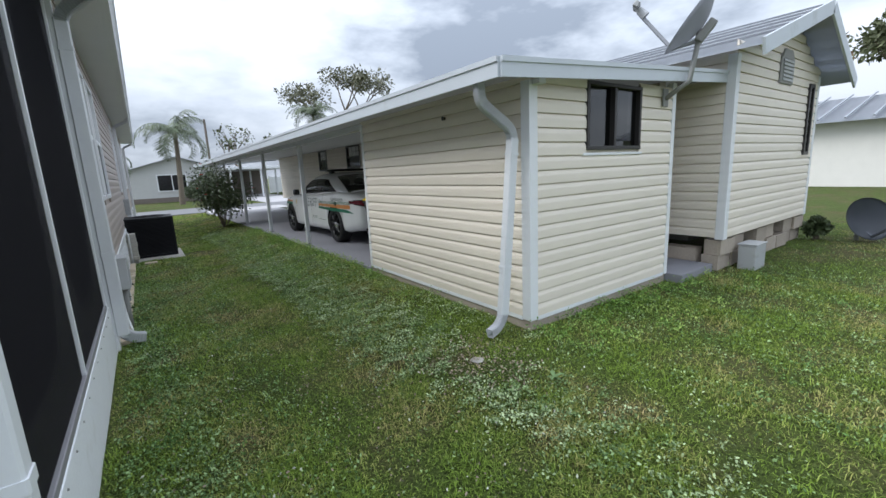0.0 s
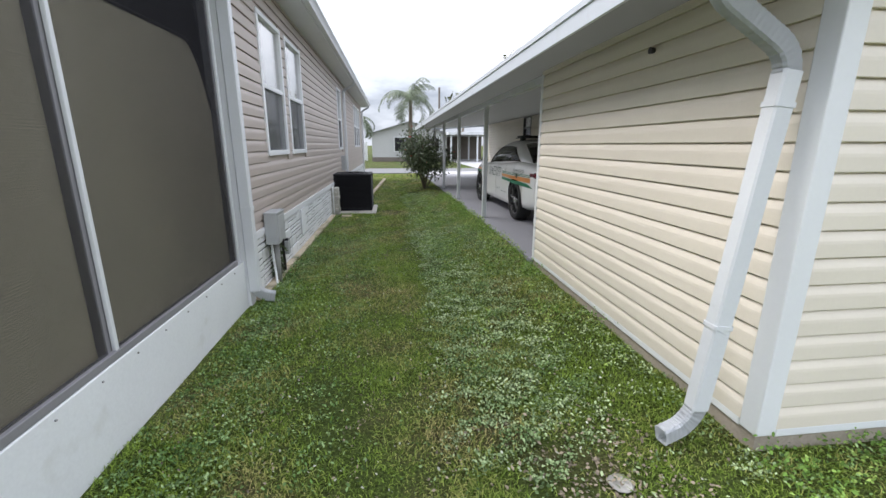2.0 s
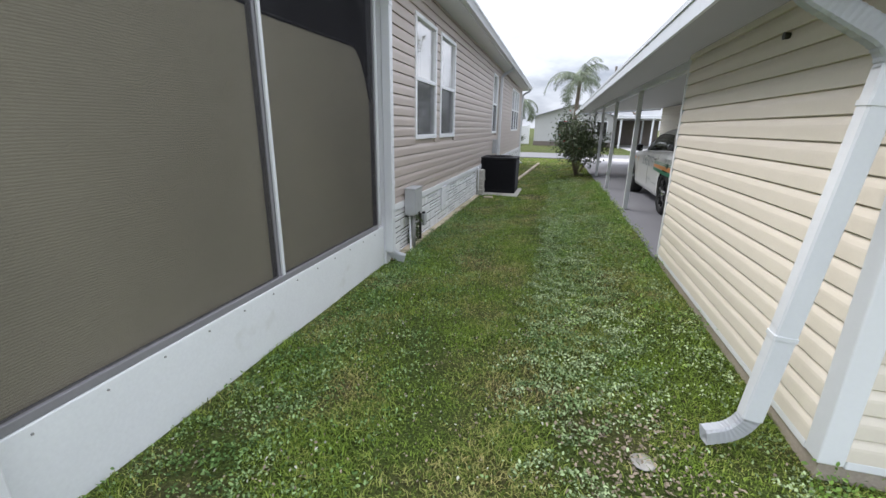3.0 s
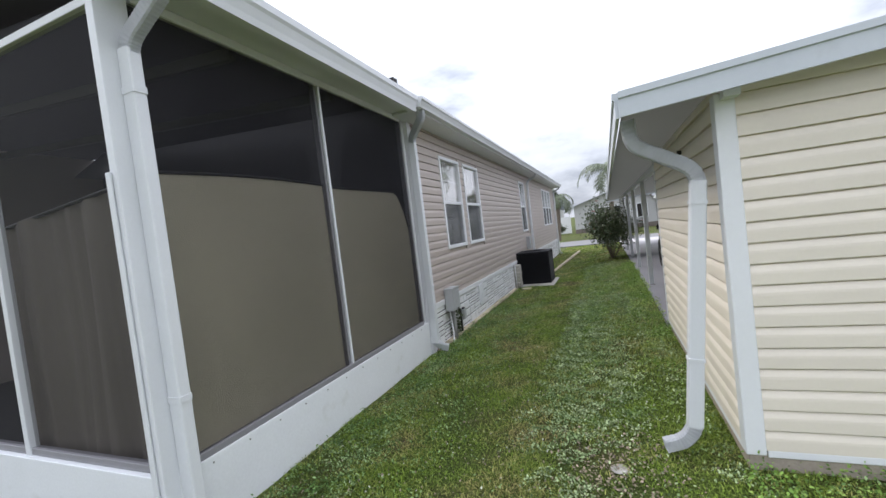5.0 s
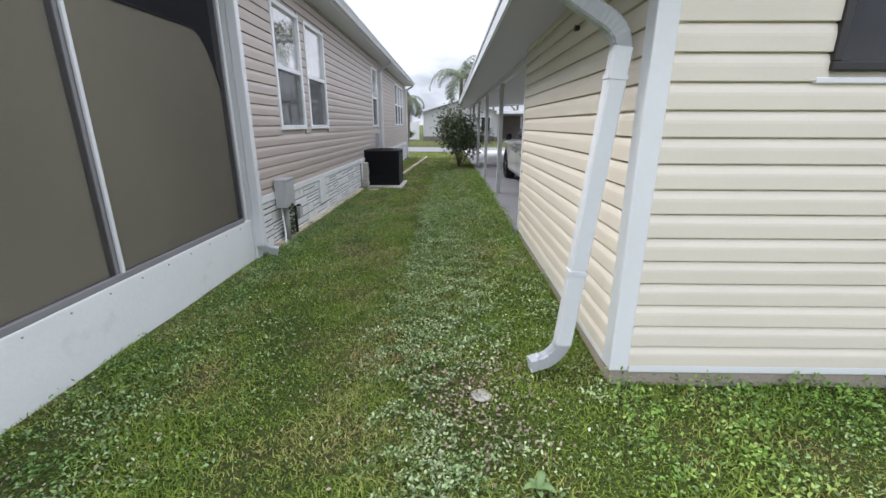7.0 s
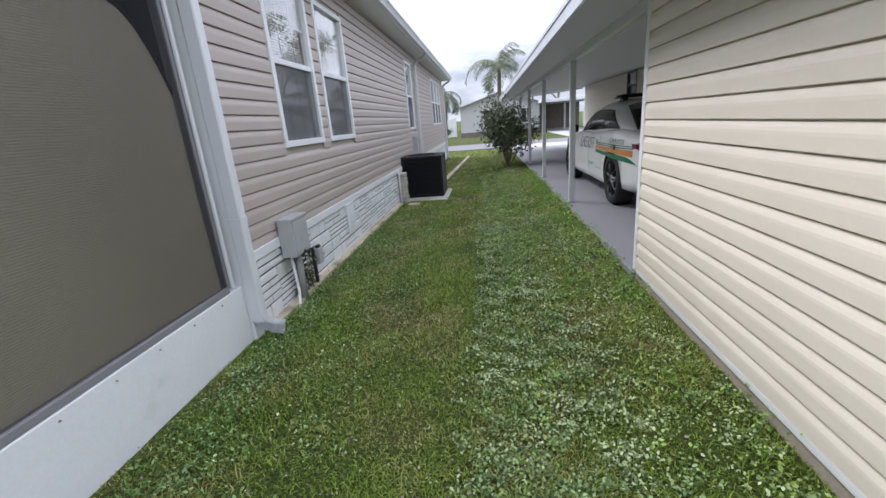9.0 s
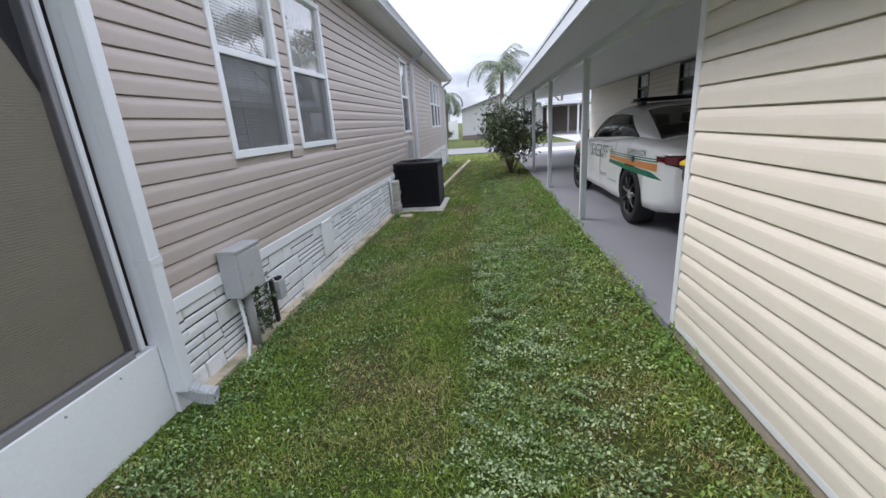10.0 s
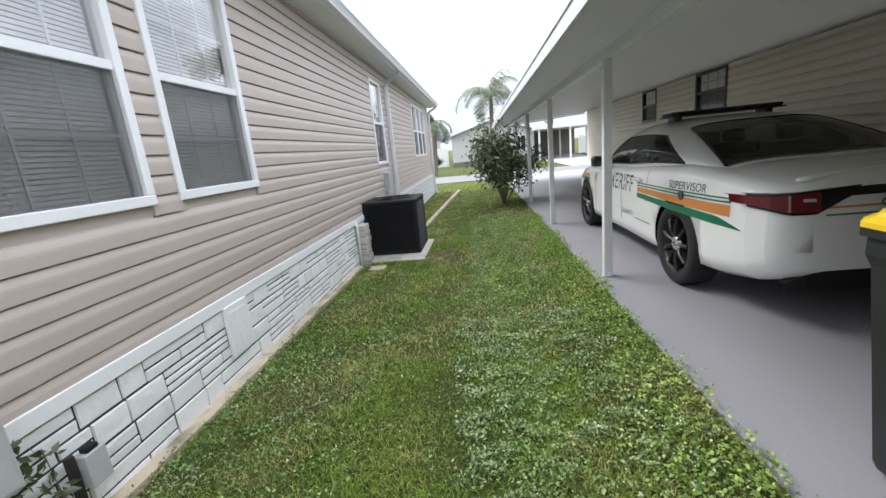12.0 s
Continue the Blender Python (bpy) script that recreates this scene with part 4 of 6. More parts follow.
downspout("white aluminium downspout at the home's far corner", [(-0.05, 21.1, 3.14), (-0.05, 21.1, 3.05), (-0.345, 21.1, 2.9), (-0.345, 21.1, -0.1), (-0.2, 21.15, -0.18)])
bm = bmesh.new()
cyl(bm, 0.020, 0.016, 0.03, 12, pose(SX - 0.03, 3.56, 1.972, 0, 90, 0))
tagged(link("wall_light_base", bm, DARKMETAL), "small dark round fixture base on the siding", "fixture")
bm = bmesh.new()
box(bm, SX + 0.005, SX + 0.085, SY0 - 0.10, SY0 - 0.024, 2.09, 2.128, 0.004)
tagged(link("gutter_bracket", bm, WHITE), "white fascia bracket above the corner trim", "bracket")

# ---- electric boxes on the skirting ----
mb = thing("meter_box", "grey steel electrical disconnect box on the skirting", "electrical box", m=pose(XW + 0.03, 5.57, 0.395))
bm = bmesh.new()
box(bm, 0, 0.13, -0.15, 0.15, 0, 0.33, 0.008)
part("body", bm, GREYMETAL, mb)
bm = bmesh.new()
box(bm, 0, 0.137, -0.153, 0.153, 0.312, 0.338, 0.006)
part("rain_hood", bm, GREYMETAL, mb)
bm = bmesh.new()
box(bm, 0.13, 0.136, -0.13, 0.13, 0.02, 0.30, 0.002)
part("cover", bm, GREYMETAL, mb)
bm = bmesh.new()
box(bm, 0.134, 0.15, -0.015, 0.015, 0.012, 0.03, 0.003)
part("hasp", bm, DARKMETAL, mb)
bm = bmesh.new()
sweep(bm, [(0.06, 0.0, 0.0), (0.06, 0.0, -0.5)], circle(0.033, 12), up=(0, 1, 0))
part("conduit", bm, GREYPIPE, mb, "weathered grey riser conduit", True)
bm = bmesh.new()
sweep(bm, [(0.03, -0.06, 0.0), (0.04, -0.06, -0.22), (0.05, -0.07, -0.34), (0.08, -0.16, -0.45), (0.07, -0.3, -0.47)], circle(0.013, 8), up=(0, 1, 0.1))
part("cable", bm, TRIM, mb, "thin pale cable", True)
sbx = thing("outlet_box", "small grey outlet box on a dark stake", "outlet box", m=pose(XW + 0.05, 6.01, 0.11))
bm = bmesh.new()
box(bm, 0, 0.07, -0.05, 0.05, 0.04, 0.20, 0.006)
part("body", bm, GREYMETAL, sbx)
bm = bmesh.new()
box(bm, 0.0, 0.03, -0.085, -0.055, -0.24, 0.22, 0.003)
part("stake", bm, DARKMETAL, sbx)
bm = bmesh.new()
box(bm, 0.02, 0.06, -0.03, 0.03, 0.20, 0.225, 0.006)
part("cap", bm, BLACKPLASTIC, sbx)
ub = thing("junction_box", "small grey junction box on the taupe siding", "electrical box", m=pose(XW + 0.016, 12.75, 0.75))
bm = bmesh.new()
box(bm, 0, 0.11, -0.12, 0.12, 0, 0.38, 0.008)
part("body", bm, GREYMETAL, ub)

# ---- air conditioner ----
ac = thing("air_conditioner", "black louvred outdoor air conditioner on a concrete pad", "air conditioner", m=pose(0.03, 11.32, -0.09))
W, D, H = 0.43, 0.43, 0.85
bm = bmesh.new()
box(bm, -W + 0.03, W - 0.03, -D + 0.03, D - 0.03, 0.03, H - 0.03)
part("coil", bm, BLACKPLASTIC, ac)
bm = bmesh.new()
box(bm, -W, W, -D, D, 0.0, 0.05, 0.006)
part("base_pan", bm, BLACKPLASTIC, ac)
bm = bmesh.new()
box(bm, -W - 0.005, W + 0.005, -D - 0.005, D + 0.005, H - 0.05, H, 0.012)
part("top_cover", bm, BLACKPLASTIC, ac)
for sx, sy in ((-1, -1), (1, -1), (1, 1), (-1, 1)):
    bm = bmesh.new()
    box(bm, sx * (W - 0.025) - 0.027, sx * (W - 0.025) + 0.027, sy * (D - 0.025) - 0.027, sy * (D - 0.025) + 0.027, 0.04, H - 0.045, 0.006)
    part("corner_post", bm, BLACKPLASTIC, ac)
lv = bmesh.new()
box(lv, -0.5, 0.5, -0.010, 0.006, 0, 0.010, 0, pose(0, 0, 0, 35))
lv_me = bpy.data.meshes.new("louvre")
lv.to_mesh(lv_me)
lv.free()
lv_me.materials.append(BLACKPLASTIC)
for k in range(26):
    z = 0.07 + k * 0.0275
    piece("louvre", lv_me, ac, pose(0, -D + 0.012, z) @ Matrix.Diagonal((2 * W - 0.1, 1, 1, 1)))
    piece("louvre", lv_me, ac, pose(W - 0.012, 0, z, 0, 0, 90) @ Matrix.Diagonal((2 * D - 0.1, 1, 1, 1)))
bm = bmesh.new()
for r in (0.10, 0.16, 0.22, 0.28, 0.33):
    sweep(bm, [(r * math.cos(a), r * math.sin(a), H + 0.012) for a in np.linspace(0, 2 * math.pi, 33)], circle(0.004, 5), caps=False)
for a in np.linspace(0, 2 * math.pi, 9)[:-1]:
    sweep(bm, [(0.06 * math.cos(a), 0.06 * math.sin(a), H + 0.006), (0.33 * math.cos(a), 0.33 * math.sin(a), H + 0.006)], circle(0.004, 5))
part("fan_grille", bm, BLACKPLASTIC, ac, "black wire fan grille")
bm = bmesh.new()
cyl(bm, 0.33, 0.33, 0.006, 32, pose(0, 0, H + 0.0005))
part("fan_opening", bm, DARKMETAL, ac)
bm = bmesh.new()
box(bm, -0.405, 0.56, 10.50, 11.90, -0.25, -0.092, 0.012)
tagged(link("ac_pad", bm, RAWCON), "grey concrete pad under the air conditioner", "concrete pad")
edging = thing("lawn_edging", "weathered brown landscape timber along the lawn", "edging", kind="structure")
for k in range(4):
    bm = bmesh.new()
    box(bm, -0.055, 0.055, 0.0, 1.87, -0.26, ground_z(0.3, 16) + 0.05, 0.012, pose(0.20 + 0.10 * k, 13.4 + 1.9 * k, 0, 0, 0, -3))
    part("timber", bm, FOOTING, edging)

# ---- wheeled bin ----
BIN = material("black_bin_plastic", (0.020, 0.021, 0.024), 0.45, vary=0.1)
LIDY = material("yellow_lid_plastic", (0.85, 0.60, 0.02), 0.4, vary=0.05, bump=0.05)
TORN = material("torn_white_sticker", (0.62, 0.57, 0.48), 0.7, vary=0.2, scale=20)
wb = thing("wheeled_bin", "black wheeled rubbish bin with a yellow lid", "bin", m=pose(3.10, 5.84, 0.121, 0, 0, -90))
bm = bmesh.new()
rings = []
for z, a, b in ((0.03, 0.215, 0.24), (0.06, 0.225, 0.25), (0.80, 0.275, 0.31), (0.84, 0.285, 0.325), (0.90, 0.285, 0.325), (0.905, 0.30, 0.34), (0.935, 0.30, 0.34), (0.935, 0.27, 0.31), (0.88, 0.26, 0.30)):
    rings.append([bm.verts.new((x, yy, z)) for x, yy in rect(2 * a, 2 * b, 0.05)])
for r0, r1 in zip(rings, rings[1:]):
    for i in range(8):
        bm.faces.new((r0[i], r0[(i + 1) % 8], r1[(i + 1) % 8], r1[i]))
bm.faces.new(rings[0][::-1])
part("body", bm, BIN, wb)
bm = bmesh.new()
rings = []
for z, a, b in ((0.936, 0.305, 0.345), (0.955, 0.305, 0.345), (0.975, 0.28, 0.32), (0.985, 0.275, 0.315), (1.035, 0.22, 0.26), (1.045, 0.16, 0.20)):
    rings.append([bm.verts.new((x, yy, z)) for x, yy in rect(2 * a, 2 * b, 0.06)])
for r0, r1 in zip(rings, rings[1:]):
    for i in range(8):
        bm.faces.new((r0[i], r0[(i + 1) % 8], r1[(i + 1) % 8], r1[i]))
bm.faces.new(rings[0][::-1])
bm.faces.new(rings[-1])
part("lid", bm, LIDY, wb, "bright yellow moulded lid")
bm = bmesh.new()
sweep(bm, [(-0.2, 0.345, 0.90), (-0.2, 0.40, 0.92), (0.2, 0.40, 0.92), (0.2, 0.345, 0.90)], circle(0.014, 8))
part("handle", bm, BIN, wb)
for sx in (-0.2, 0.2):
    bm = bmesh.new()
    cyl(bm, 0.10, 0.10, 0.05, 20, pose(sx, 0.24, 0.10, 0, 90, 0))
    part("wheel", bm, BLACKPLASTIC, wb)
bm = bmesh.new()
vs = []
for k in range(16):
    a = 2 * math.pi * k / 16
    r = 1 + 0.3 * noise.noise((math.cos(a) * 1.7, math.sin(a) * 1.7, 2))
    vs.append(bm.verts.new((0.02 + 0.085 * r * math.cos(a), 0.0, 0.66 + 0.07 * r * math.sin(a))))
bm.faces.new(vs)
for v in bm.verts:
    v.co.y = -(0.25 + (v.co.z - 0.06) / 0.74 * 0.06) - 0.004
part("sticker", bm, TORN, wb, "torn pale paper sticker")

# ---- satellite dishes ----
DISHGREY = material("grey_dish_enamel", (0.34, 0.35, 0.38), 0.4, vary=0.06)
DARKDISH = material("dark_grey_dish_enamel", (0.10, 0.11, 0.13), 0.45, vary=0.08)


def dish(label, m, rx, rz, mat, arm):
    """An offset dish facing local -y, with rolled rim, back bracket, feed arm and feed horn."""
    t = thing("satellite_dish", label, "satellite dish", m=m)
    bm = bmesh.new()
    rows = []
    for i in range(9):
        r = i / 8
        rows.append([bm.verts.new((rx * r * math.cos(a), -0.14 * r * r, rz * r * math.sin(a))) for a in np.linspace(0, 2 * math.pi, 33)[:-1]] if i else [bm.verts.new((0, 0, 0))])
    for i in range(1, 9):
        for k in range(32):
            j = (k + 1) % 32
            if i == 1:
                bm.faces.new((rows[0][0], rows[1][k], rows[1][j]))
            else:
                bm.faces.new((rows[i - 1][k], rows[i][k], rows[i][j], rows[i - 1][j]))
    bmesh.ops.solidify(bm, geom=bm.faces, thickness=0.008)
    part("reflector", bm, mat, t, "", True)
    bm = bmesh.new()
    box(bm, -0.09, 0.09, 0.01, 0.09, -0.12, 0.10, 0.012)
    part("bracket", bm, GREYPIPE, t)
    bm = bmesh.new()
    sweep(bm, [(0, 0.03, -0.12), (0, -0.10, -rz * 0.82), (0, -arm, -rz * 0.45)], rect(0.035, 0.035, 0.004))
    part("feed_arm", bm, mat, t)
    bm = bmesh.new()
    cyl(bm, 0.045, 0.03, 0.12, 16, pose(0, -arm + 0.03, -rz * 0.40, 78, 0, 0))
    box(bm, -0.10, 0.10, -arm - 0.08, -arm - 0.02, -rz * 0.42, -rz * 0.42 + 0.06, 0.012)
    part("feed_horn", bm, GREYMETAL, t, "pale grey feed horn")
    return t


dish("grey satellite dish on a pole above the shed roof", look((4.76, 2.16, 2.74), (4.40, 2.80, 3.30)) @ pose(0, 0, 0, 90, 0, 0) @ pose(0, 0, 0, 0, 180, 0), 0.40, 0.34, DISHGREY, 0.62)
bm = bmesh.new()
sweep(bm, [(4.62, 2.41, 2.10), (4.64, 2.19, 2.24), (4.72, 2.17, 2.58), (4.73, 2.17, 2.78)], circle(0.025, 10))
mast = tagged(link("dish_mast", bm, GREYPIPE, None, "", True), "bent grey steel mast fixed to the shed wall", "mast")
bm = bmesh.new()
box(bm, 4.57, 4.67, 2.405, 2.422, 2.02, 2.2, 0.004)
part("foot_plate", bm, GREYPIPE, mast)
dish("dark grey satellite dish standing low on the lawn", look((9.2, 1.5, 0.37), (7.2, -1.2, 1.5)) @ pose(0, 0, 0, 90, 0, 0) @ pose(0, 0, 0, 0, 180, 0), 0.38, 0.34, DARKDISH, 0.55)
bm = bmesh.new()
sweep(bm, [(9.2, 1.54, 0.0), (9.2, 1.54, 0.36)], circle(0.03, 10))
part("base", bm, GREYPIPE, tagged(new("dish_stand"), "short grey post under the lawn dish", "stand"))
# ---- patrol car ----
PAINT = material("white_car_paint", (0.84, 0.85, 0.86), 0.25, vary=0.02, grain=0.01, bump=0.0, coat=0.6)
TYRE = material("tyre_rubber", (0.018, 0.018, 0.019), 0.8, vary=0.1)
RIM = material("black_steel_rim", (0.03, 0.03, 0.032), 0.35, metal=0.4)
CHROME = material("chrome_cap", (0.75, 0.75, 0.76), 0.15, metal=1.0, vary=0.02, bump=0)
TINT = glass("tinted_car_glass", (0.50, 0.52, 0.51), 0.0, 0.66, 0.03, 5.5)
REDLENS = material("dark_red_lens", (0.13, 0.006, 0.014), 0.15, coat=0.6, bump=0)
GLOSSBLACK = material("gloss_black_trim", (0.012, 0.012, 0.014), 0.18, bump=0)
GREEN = material("green_decal", (0.010, 0.16, 0.085), 0.4, vary=0.03, bump=0)
ORANGE = material("orange_decal", (0.62, 0.25, 0.07), 0.4, vary=0.03, bump=0)
LETTER = material("dark_green_letters", (0.035, 0.075, 0.065), 0.4, vary=0.02, bump=0)
STAR = material("gold_star_decal", (0.50, 0.38, 0.14), 0.4, bump=0)
SEAT = material("dark_seat_cloth", (0.05, 0.05, 0.055), 0.8)

ST_Y = [0.0, 0.03, 0.09, 0.22, 0.55, 1.10, 1.70, 2.50, 3.40, 4.15, 4.60, 4.86, 4.97, 5.03]
ST_W = [0.62, 0.75, 0.83, 0.885, 0.925, 0.952, 0.945, 0.93, 0.935, 0.945, 0.905, 0.84, 0.74, 0.60]
ST_ZB = [0.40, 0.36, 0.33, 0.29, 0.24, 0.20, 0.19, 0.19, 0.19, 0.20, 0.20, 0.21, 0.24, 0.30]
ST_ZS = [0.865, 0.905, 0.925, 0.945, 0.985, 1.030, 1.010, 0.965, 0.955, 0.93, 0.87, 0.80, 0.74, 0.66]
ST_ZT = [0.945, 0.985, 1.005, 1.012, 1.035, 1.055, 1.03, 1.01, 1.03, 1.00, 0.94, 0.86, 0.79, 0.70]


def at_station(vals, y):
    return float(np.interp(y, ST_Y, vals))


def car_profile(y):
    w, zb, zs, zt = (at_station(v, y) for v in (ST_W, ST_ZB, ST_ZS, ST_ZT))
    return [(0.0, zb), (w * 0.86, zb), (w - 0.035, zb + 0.05), (w - 0.012, zb + 0.14), (w - 0.002, 0.52), (w, 0.66), (w - 0.006, zs - 0.17), (w - 0.02, zs - 0.07), (w - 0.055, zs - 0.015), (w - 0.14, zs + 0.005), (w * 0.5, zt - 0.008), (0.0, zt)]


def side_x(y, z):
    pr = car_profile(y)[2:9]
    return float(np.interp(z, [p[1] for p in pr], [p[0] for p in pr]))


def rear_y(x):
    return float(np.interp(abs(x), ST_W[:6], ST_Y[:6]))


car = thing("patrol_car", "white patrol sedan with green and orange stripes under the carport", "car", m=pose(4.07, 7.20, 0.106, -0.63))
bm = bmesh.new()
ring_y = sorted({*ST_Y, *np.linspace(0.1, 4.95, 44).round(3)})
rings = []
for y in ring_y:
    pr = car_profile(y)
    pts = pr + [(-x, z) for x, z in pr[-2:0:-1]]
    rings.append([bm.verts.new((x, y, z)) for x, z in pts])
n = len(rings[0])
for r0, r1 in zip(rings, rings[1:]):
    for i in range(n):
        bm.faces.new((r0[i], r0[(i + 1) % n], r1[(i + 1) % n], r1[i]))
bm.faces.new(rings[0][::-1])
bm.faces.new(rings[-1])
body = part("body", bm, PAINT, car, "", True)
# wheel openings
cut = bmesh.new()
for yc in (1.10, 4.15):
    for sx in (-1, 1):
        cyl(cut, 0.395, 0.395, 0.36, 40, pose(sx * 0.86, yc, 0.36, 0, 90, 0))
cut_me = bpy.data.meshes.new("wheel_opening")
cut.to_mesh(cut_me)
cut.free()
cut_ob = new("wheel_opening", cut_me)
cut_ob.matrix_basis = car.matrix_basis
mod = body.modifiers.new("openings", "BOOLEAN")
mod.object, mod.operation, mod.solver = cut_ob, "DIFFERENCE", "EXACT"
bpy.context.view_layer.update()
graph = bpy.context.evaluated_depsgraph_get()
cut_body = bpy.data.meshes.new_from_object(body.evaluated_get(graph))
body.modifiers.clear()
body.data = cut_body
bpy.data.objects.remove(cut_ob)
for f in cut_body.polygons:
    c = f.center
    hub = min(((c.y - 1.10) ** 2 + (c.z - 0.36) ** 2) ** 0.5, ((c.y - 4.15) ** 2 + (c.z - 0.36) ** 2) ** 0.5)
    f.use_smooth = True
    if abs(hub - 0.395) < 0.012 and abs(f.normal.x) < 0.3 or (abs(abs(c.x) - 0.68) < 0.01 and hub < 0.38):
        f.material_index = 1
        f.use_smooth = False
cut_body.materials.append(GLOSSBLACK)


def quad_patch(bm, a, b, c, d, nu=8, nv=6, bulge=(0, 0, 0)):
    """Bilinear patch a-b (bottom) to d-c (top), swelling by bulge in its middle."""
    a, b, c, d, bl = (Vector(v) for v in (a, b, c, d, bulge))
    g = [[bm.verts.new(a.lerp(b, i / nu).lerp(d.lerp(c, i / nu), j / nv) + bl * (math.sin(math.pi * i / nu) * 0.6 + math.sin(math.pi * j / nv) * 0.4)) for j in range(nv + 1)] for i in range(nu + 1)]
    for i in range(nu):
        for j in range(nv):
            bm.faces.new((g[i][j], g[i + 1][j], g[i + 1][j + 1], g[i][j + 1]))


# cabin: one smooth shell, cut into roof, pillars and glass
CT_Y = [0.70, 0.85, 1.00, 1.30, 1.62, 2.00, 2.40, 2.80, 3.10, 3.45, 3.80, 4.00]
CT_Z = [1.040, 1.085, 1.150, 1.270, 1.370, 1.435, 1.458, 1.442, 1.385, 1.250, 1.090, 0.995]
CT_W = [0.70, 0.755, 0.785, 0.815, 0.83, 0.835, 0.835, 0.83, 0.825, 0.80, 0.74, 0.66]


def cabin_point(y, th):
    """Shell point at length y and angle th: 0 at the belt of one side, 90 at the crown, 180 at the other belt."""
    k = np.array([np.interp(y + d, CT_Y, v) for d in (-0.12, -0.06, 0, 0.06, 0.12) for v in (CT_Z, CT_W)]).reshape(5, 2).mean(0)
    belt = at_station(ST_ZS, y) - 0.01
    a = radians(th)
    c, s = math.cos(a), math.sin(a)
    return Vector((-math.copysign(abs(c) ** 0.50, c) * k[1], y, belt + max(0.0, k[0] - belt) * abs(s) ** 0.92))


NY, NT = 110, 72
cys, cts = np.linspace(0.70, 3.98, NY + 1), np.linspace(0, 180, NT + 1)


def cabin_region(y, th):
    t = min(th, 180 - th)
    if 5 < t < 44:
        f = (t - 5) / 39
        rear, front = 1.22 + 0.62 * f ** 1.25, 3.62 - 0.70 * f
        if rear < y < front:
            if abs(y - (2.52 - 0.06 * f)) < 0.035:
                return "door_pillar"
            return "side_window"
    x = abs(cabin_point(y, th).x)
    if 0.76 < y < 1.66 and x < 0.71 - 0.17 * (y - 0.76):
        return "rear_window"
    if 3.06 < y < 3.86 and x < 0.55 + 0.17 * (y - 3.06):
        return "windshield"
    return "cabin_shell"


shells = {}
for i in range(NY):
    for j in range(NT):
        key = cabin_region((cys[i] + cys[i + 1]) / 2, (cts[j] + cts[j + 1]) / 2)
        if key in ("side_window", "door_pillar"):
            key += "_l" if cts[j] < 90 else "_r"
        shells.setdefault(key, []).append((i, j))
for key, cells in shells.items():
    bm, seen = bmesh.new(), {}
    for i, j in cells:
        quad = []
        for p in ((i, j), (i + 1, j), (i + 1, j + 1), (i, j + 1)):
            if p not in seen:
                seen[p] = bm.verts.new(cabin_point(cys[p[0]], cts[p[1]]))
            quad.append(seen[p])
        bm.faces.new(quad)
    kind = key.replace("_l", "").replace("_r", "") if key[-2:] in ("_l", "_r") else key
    if kind == "cabin_shell":
        bmesh.ops.recalc_face_normals(bm, faces=bm.faces)
        bmesh.ops.solidify(bm, geom=bm.faces, thickness=0.012)
        part("cabin_shell", bm, PAINT, car, "", True)
    elif kind == "door_pillar":
        part(kind, bm, GLOSSBLACK, car, "black door pillar", True)
    else:
        part(kind, bm, TINT, car, "dark tinted glass", True).visible_shadow = False


def seal(name, pts, r=0.016):
    bm = bmesh.new()
    sweep(bm, [cabin_point(y, th) for y, th in pts], rect(r * 2, r, 0.003))
    part(name, bm, GLOSSBLACK, car, "black window seal")


for side in (0, 1):
    flip = (lambda t: t) if side == 0 else (lambda t: 180 - t)
    ring = [(1.22 + 0.62 * f ** 1.25, 5 + 39 * f) for f in np.linspace(0, 1, 10)] + [(y, 44) for y in np.linspace(1.90, 2.90, 8)] + [(3.62 - 0.70 * f, 5 + 39 * f) for f in np.linspace(1, 0, 10)] + [(y, 5) for y in np.linspace(3.5, 1.24, 12)]
    seal("window_seal", [(y, flip(t)) for y, t in ring], 0.011)


def angle_at(y, x):
    w = float(np.interp(y, CT_Y, CT_W))
    return math.degrees(math.acos(min(1.0, (abs(x) / w) ** 2)))


rw = [(y, angle_at(y, 0.71 - 0.17 * (y - 0.76))) for y in np.linspace(0.78, 1.66, 10)]
seal("window_seal", rw + [(1.66, t) for t in np.linspace(rw[-1][1], 180 - rw[-1][1], 14)[1:-1]] + [(y, 180 - t) for y, t in rw[::-1]], 0.012)
for s in (-1, 1):
    bm = bmesh.new()
    box(bm, -0.06, 0.06, -0.09, 0.09, -0.07, 0.07, 0.03, pose(s * 0.995, 3.32, 1.03))
    part("mirror", bm, GLOSSBLACK, car, "black side mirror")
    for yh in (1.95, 2.86):
        bm = bmesh.new()
        box(bm, -0.02, 0.02, -0.09, 0.09, -0.014, 0.014, 0.007, pose(s * (side_x(yh, 0.86) + 0.015), yh, 0.87))
        part("door_handle", bm, PAINT, car)
    for yd in (1.72, 2.52, 3.60):
        bm = bmesh.new()
        zz = np.linspace(0.30 if yd > 2 else 0.66, at_station(ST_ZS, yd) - 0.03, 9)
        sweep(bm, [(s * (side_x(yd, z) + 0.0005), yd, z) for z in zz], rect(0.006, 0.004), up=(0, 1, 0))
        part("door_seam", bm, GREYPIPE, car)
bm = bmesh.new()
box(bm, -0.78, 0.78, 1.0, 3.7, 0.97, 1.0)
bmesh.ops.delete(bm, geom=[f for f in bm.faces if f.normal.z < 0.5], context="FACES")
part("cabin_floor", bm, SEAT, car)
